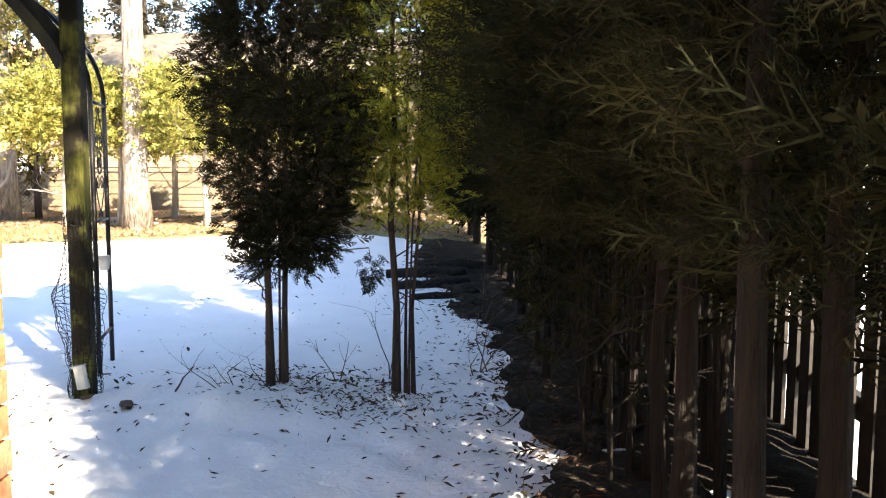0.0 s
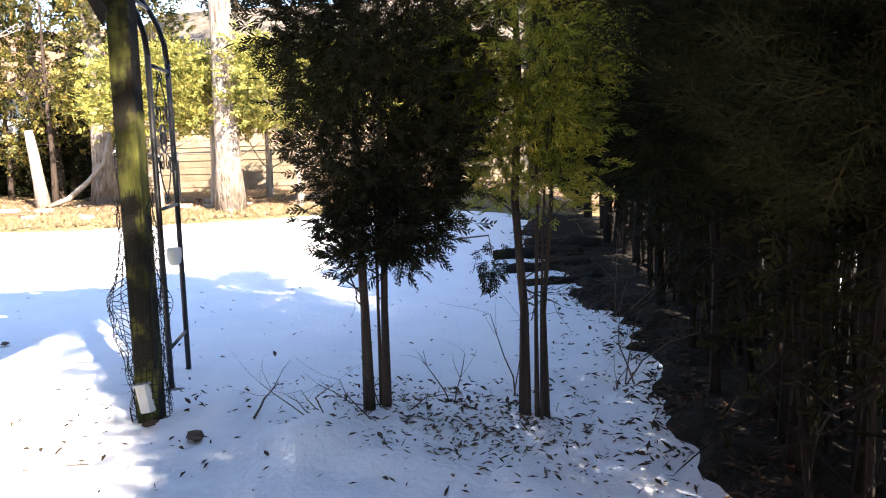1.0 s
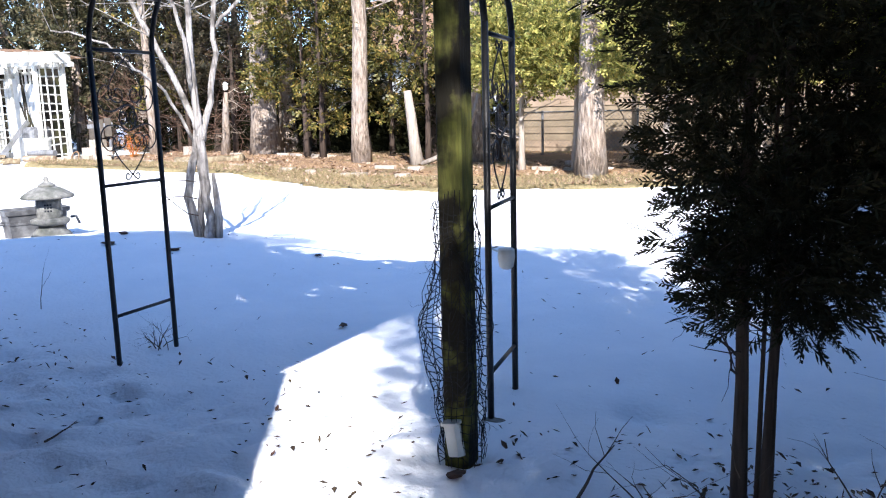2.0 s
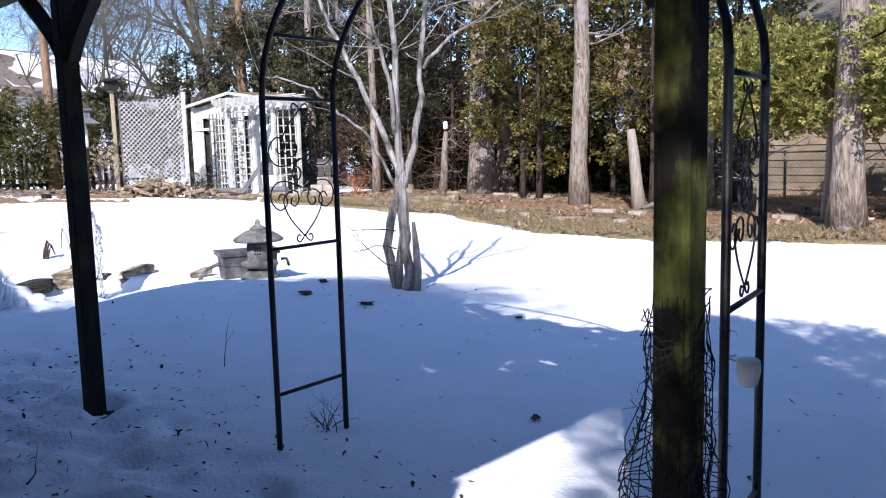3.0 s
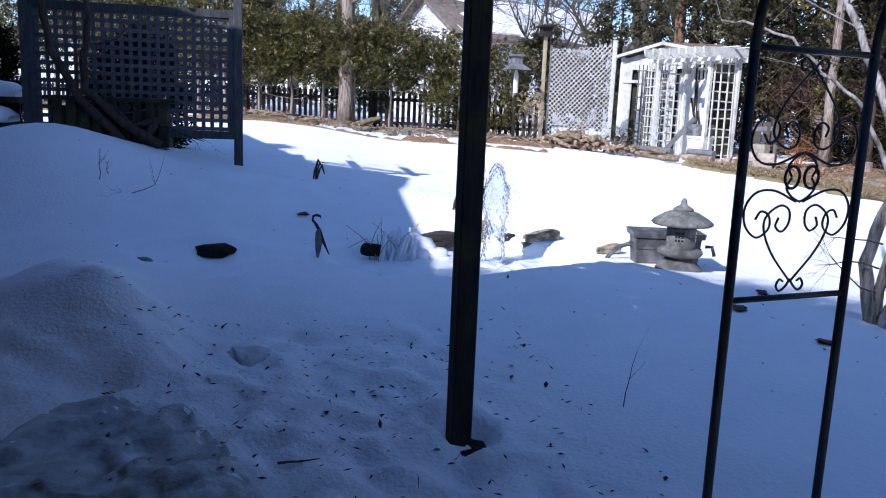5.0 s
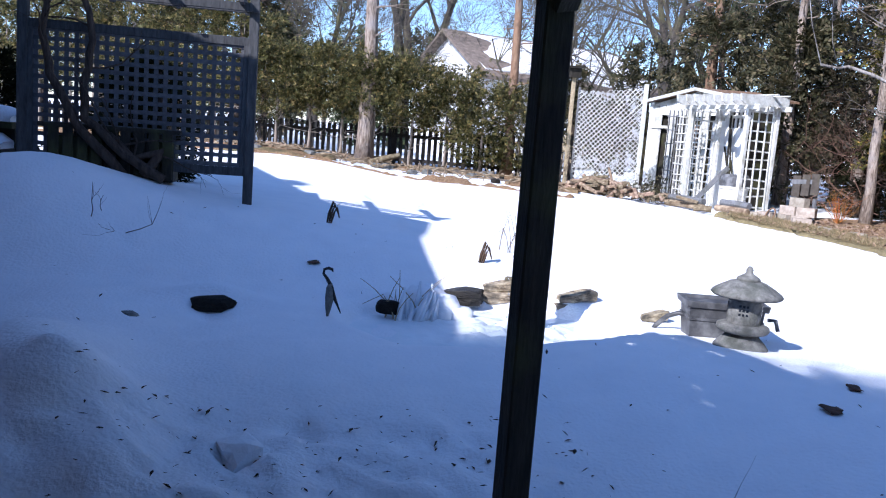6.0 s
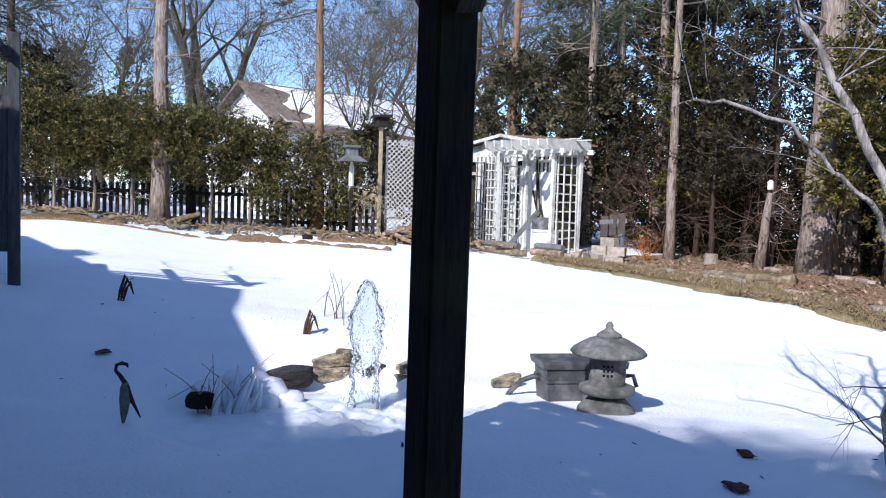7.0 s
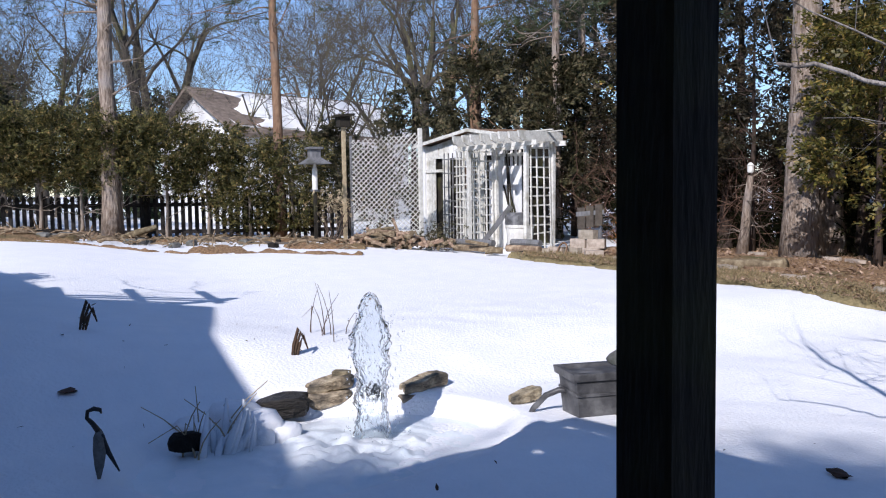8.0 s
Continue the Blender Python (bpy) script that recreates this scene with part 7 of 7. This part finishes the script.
part("stone", Geo().stone((0.02, -0.01, 0.015), (0.1, 0.07, 0.03), rng), STONE, t)

# ---------------------------------------------------------------- shoots, twigs and fallen leaves on the snow
def shoots(at, n, length, label, seed, r=0.005, up=0.9, out=0.5, material=None, name="bare_shoots", depth=1):
    rs = np.random.RandomState(seed)
    t = thing(name, (at[0], at[1], ground_z(*at) - 0.02), label, "twigs", "bare shoots in the snow")
    for k in range(n):
        g = Geo()
        a = rs.rand() * math.tau
        limb(g, (rs.normal() * 0.03, rs.normal() * 0.03, 0), (math.cos(a) * out, math.sin(a) * out, up), length * rs.uniform(0.6, 1.2), r, rs, depth, 3, 0.5, 0.04, 4, 0.55)
        part("shoot", g, material or TWIG, t)
    return t


shoots((-0.9, 4.05), 4, 0.3, "bare shoots beside the cedar stems", 1, 0.0035, 0.5, 0.9)
shoots((-0.68, 4.15), 4, 0.42, "arching bare twigs beside the cedar stems", 2, 0.0035, 0.6, 0.9)
shoots((-0.46, 4.42), 2, 0.3, "bare shoots by the thin cedar", 3, 0.0035, 1.0, 0.3)
shoots((-0.24, 4.62), 2, 0.4, "bare shoots by the thin cedar", 4, 0.004, 1.2, 0.2)
shoots((0.28, 4.9), 4, 0.5, "bare shoots at the hedge edge", 5, 0.005, 1.0, 0.5)
shoots((0.3, 6.3), 4, 0.5, "bare shoots at the hedge edge", 6, 0.005, 1.0, 0.5)
shoots((-3.98, 4.58), 9, 0.15, "tiny leafy shrub poking from the snow", 7, 0.003, 1.0, 0.7, LEAF_DEAD, "tiny_shrub", 2)
shoots((-10.45, 1.7), 2, 0.5, "bent bare twig lying on the snow", 8, 0.005, 0.25, 1.0)
shoots((-10.5, 1.4), 2, 0.35, "bare twig standing in the snow", 9, 0.005, 1.0, 0.3)
shoots((-8.8, 6.6), 3, 0.2, "bare twig standing in the snow", 10, 0.004, 1.0, 0.3)


def stick(at, d, length, r, label, name="fallen_twig"):
    t = thing(name, (at[0], at[1], ground_z(*at) + r + 0.015), label, "twig", "fallen twigs")
    g = Geo()
    limb(g, (0, 0, 0), d, length, r, np.random.RandomState(int(abs(at[0]) * 97) % 999), 1, 2, 0.25, 0.0, 5)
    part("twig", g, TWIG, t)


stick((-1.2, 4.02), (0.1, 1, 0.12), 0.34, 0.006, "grey fallen twig on the snow")
stick((-5.3, 4.68), (0.05, 0.02, 1), 0.3, 0.003, "thin stalk upright in the snow")
stick((-1.9, 3.6), (1, 0.3, 0.02), 0.25, 0.004, "thin fallen twig on the snow")
stick((-4.9, 3.1), (0.4, 1, 0.1), 0.16, 0.006, "short fallen twig on trodden snow")
stick((-4.2, 3.3), (-1, 0.6, 0.05), 0.18, 0.005, "short fallen twig on trodden snow")
stick((-3.2, 3.5), (-0.3, 1, 0.05), 0.16, 0.005, "short fallen twig on trodden snow")


def leaf_mesh(name, pos, size, seed, flat=0.35):
    """Curled dead leaves and bits of twig."""
    rs = np.random.RandomState(seed)
    n = len(pos)
    tv = np.array([(-0.5, 0, 0.02), (-0.1, 0.28, 0.12), (0.5, 0.03, 0.05), (-0.05, -0.24, 0.1), (0.05, 0, -0.02)])
    tf = np.array([(0, 4, 1), (1, 4, 2), (2, 4, 3), (3, 4, 0)])
    a = rs.rand(n) * math.tau
    stretch = np.where(rs.rand(n) < 0.4, 0.16, rs.uniform(0.5, 1, n))
    x = tv[None, :, 0] * size[:, None]
    y = tv[None, :, 1] * size[:, None] * stretch[:, None]
    z = tv[None, :, 2] * size[:, None] * rs.uniform(0.3, 1.6, n)[:, None]
    tilt = rs.normal(size=n)[:, None] * flat
    v = np.stack([x * np.cos(a)[:, None] - y * np.sin(a)[:, None], x * np.sin(a)[:, None] + y * np.cos(a)[:, None], z + tilt * x], -1) + pos[:, None]
    return tri_mesh(name, v.reshape(-1, 3), (tf[None] + (np.arange(n) * 5)[:, None, None]).reshape(-1, 3))


def scatter(n, x0, x1, y0, y1, seed, weight=None):
    rs = np.random.RandomState(seed)
    x, y = rs.uniform(x0, x1, n * 4), rs.uniform(y0, y1, n * 4)
    w = np.ones(len(x)) if weight is None else weight(x, y)
    keep = np.nonzero(rs.rand(len(x)) < w)[0][:n]
    x, y = x[keep], y[keep]
    return np.stack([x, y, snow_height(x, y) + 0.006], 1)


P1 = scatter(1500, -2.6, 0.6, 2.4, 9.0, 1, lambda x, y: np.clip(0.05 + 0.9 * bump(x, y, -0.45, 4.35, 0.55, 0.5) + 0.75 * step(-0.5, 0.5, x), 0, 1))
P2 = scatter(900, -6.8, -1.2, 2.2, 4.6, 2, lambda x, y: 0.3 + 0.7 * vnoise(x, y, 0.6, 5))
P3 = scatter(70, -7.5, -1.0, 4.4, 7.4, 3)
P4 = scatter(60, -12, -6.5, 1.0, 7.5, 4)
pos = np.concatenate([P1, P2, P3, P4])
me = leaf_mesh("leaf_litter", pos, np.random.RandomState(6).uniform(0.012, 0.05, len(pos)), 6)
ob = thing("leaf_litter", (0, 0, 0), "dark dead leaves and twig bits on the snow", "litter", kind="stuff")
part("leaves", me, LEAF_DEAD, ob)
rs = np.random.RandomState(14)
ly = rs.uniform(1.6, 11.0, 3200)
lx = np.interp(ly, *HEDGE_EDGE) + 0.22 * (vnoise(ly, ly * 0, 0.5, 81) - 0.5) + 0.16 * (vnoise(ly, ly * 0, 0.12, 82) - 0.5) + rs.normal(size=3200) * 0.12 + 0.12
ob = thing("hedge_leaves", (0, 0, 0), "dark dead leaves gathered along the hedge foot", "litter", kind="stuff")
part("leaves", leaf_mesh("leaves", np.stack([lx, ly, land(lx, ly) + rs.uniform(0.01, 0.05, 3200)], 1), rs.uniform(0.025, 0.07, 3200), 15), LEAF_DEAD, ob)
STRAW_DULL = mat("dull_straw", [(0.025, 0.018, 0.012), (0.1, 0.075, 0.045), (0.26, 0.21, 0.13)], 30.0, 4, 0.9, 0.2, island=0.5)
PB = scatter(1500, -1.1, 0.5, 3.6, 5.3, 7, lambda x, y: bump(x, y, -0.35, 4.2, 0.45, 0.3))
ob = thing("straw_litter", (0, 0, 0), "tan dead foliage strewn round the cedar stems", "litter", kind="stuff")
part("straws", leaf_mesh("straws", PB, np.random.RandomState(8).uniform(0.012, 0.045, len(PB)), 9), STRAW_DULL, ob)
for (x, y), s, seed in (((-1.66, 4.05), 0.055, 1), ((-1.38, 3.88), 0.08, 2), ((-6.43, 5.93), 0.11, 3), ((-5.77, 6.08), 0.09, 4), ((-10.35, 3.36), 0.1, 5), ((-6.75, 6.3), 0.08, 6), ((-4.85, 6.8), 0.05, 7), ((-3.3, 5.35), 0.05, 8)):
    t = thing("fallen_leaf", (x, y, float(snow_height(np.array([x]), np.array([y]))[0]) + 0.012), "curled dark dead leaf on the snow", "leaf", "large fallen leaves")
    k = 6
    p = np.random.RandomState(seed).normal(size=(k, 3)) * np.array([0.3, 0.3, 0.1]) * s
    p[:, 2] = np.abs(p[:, 2])
    part("leaf", Geo().stone((0, 0, 0.003), (s * 1.1, s * 0.7, s * 0.22), rng, seed, 0.5), LEAF_DEAD, t)
for a, b, r in (((-0.55, 8.15), (0.15, 8.45), 0.05), ((-0.75, 8.9), (0.1, 9.1), 0.06), ((-0.5, 9.8), (0.3, 9.7), 0.07), ((-0.35, 7.5), (0.25, 7.75), 0.035)):
    log(a, b, r, "dark rotting log at the hedge edge", BARK_BLACK, "logs by the hedge")
# hanging cedar sprig by the thin cedar
t = thing("hanging_sprig", (-0.34, 4.25, 0.52), "small dead cedar sprig hanging from a twig", "sprig")
part("twig", Geo().tube([(-0.3, -0.12, 0.18), (-0.1, -0.05, 0.24), (0.05, 0, 0.25), (0.06, 0, 0.18)], 0.003, 4), TWIG, t)
p = np.random.RandomState(4).normal(size=(60, 3)) * np.array([0.025, 0.025, 0.05]) + np.array([0.06, 0, 0.12])
part("spray", spray_mesh("spray", p, np.random.RandomState(5).normal(size=(60, 3)) + np.array([0, 0, -1]), np.full(60, 0.06), MID, 6), CEDAR_DARK, t)

# bare soil at the foot of the second post and a rounded lump of snow
t = thing("soil_ring", (-5.14, 3.9, ground_z(-5.14, 3.9) - 0.075), "dark bare soil round the post's foot", "soil")
part("soil", Geo().stone((0, 0, 0), (0.24, 0.2, 0.05), random.Random(4)), SOIL, t)
rock((-6.34, 2.96), (0.24, 0.2, 0.15), 0.4, "rounded lump of snow half sunk in the snow", ground_z(-6.34, 2.96) - 0.05, name="snow_lump", material=CLUMP_SNOW, group="")

# slushy patch on the terrace
u, v = np.meshgrid(np.linspace(0, math.tau, 72), np.linspace(0, 1, 24))
rad = v * (1 + 0.35 * (vnoise(np.cos(u) * 2 + 5, np.sin(u) * 2 + 5, 1, 91) - 0.5))
sxx, syy = -4.68 + rad * 0.95 * np.cos(u) - 0.25 * rad * np.sin(u), 2.5 + rad * 0.5 * np.sin(u) + 0.2 * rad * np.cos(u)
szz = snow_height(sxx, syy) + 0.012 * (1 - v ** 4) - 0.02 * (v > 0.98)
SLUSH = mat("wet_slush", [(0.12, 0.12, 0.12), (0.3, 0.3, 0.3), (0.55, 0.55, 0.55)], 6.0, 7, 0.3, 0.5, 18.0, spec=0.5, dist=0.02)
idx = np.arange(u.size).reshape(u.shape)
me = tri_mesh("slush_patch", np.stack([sxx, syy, szz], -1).reshape(-1, 3), np.stack([idx[:-1, :-1], idx[:-1, 1:], idx[1:, 1:], idx[1:, :-1]], -1).reshape(-1, 4), True)
me.materials.append(SLUSH)
tagged(new("slush_patch", me), "grey wet slush trodden by the terrace", "ground", kind="structure")

# needles and grass on the back bed
rs = np.random.RandomState(17)
n = 9000
x = rs.uniform(-17.5, 0.3, n)
y = bed_front(x) + rs.rand(n) ** 1.5 * 4.2 + 0.1
pos = np.stack([x, y, land(x, y) + 0.07], 1)
ob = thing("needle_litter", (0, 0, 0), "brown needles and bark bits on the bed", "litter", kind="stuff")
part("bits", leaf_mesh("bits", pos, rs.uniform(0.04, 0.14, n), 18, 0.5), CUT_WOOD, ob)
n = 7000
x = rs.uniform(-17.5, -2.5, n)
y = bed_front(x) + rs.uniform(0.0, 1.0, n)
pos = np.stack([x, y, land(x, y) + 0.04], 1)
ob = thing("grass_tufts", (0, 0, 0), "short yellowed grass at the bed's edge", "grass", kind="stuff")
part("blades", spray_mesh("blades", pos, rs.normal(size=(n, 3)) * 0.6 + np.array([0, 0, 1.0]), rs.uniform(0.06, 0.13, n), COARSE, 3), GRASS, ob)

# bricks at the house corner
brick = Geo().box((0, 0, 0), (0.02, 0.215, 0.065), None, 0.004).mesh("brick")
brick.materials.append(BRICK)
half = Geo().box((0, 0, 0), (0.02, 0.1025, 0.065), None, 0.004).mesh("brick")
half.materials.append(BRICK)
for c in range(36):
    z = -0.05 + 0.075 * c
    for k in range(4):
        o = part("brick", brick, BRICK, house)
        o.location = (0.002 + 0.003 * ((c * 7 + k * 3) % 3), -0.12 - 0.225 * k - (0.1125 if c % 2 else 0), z)
    if c % 2:
        o = part("brick", half, BRICK, house)
        o.location = (0.004, -0.064, z)
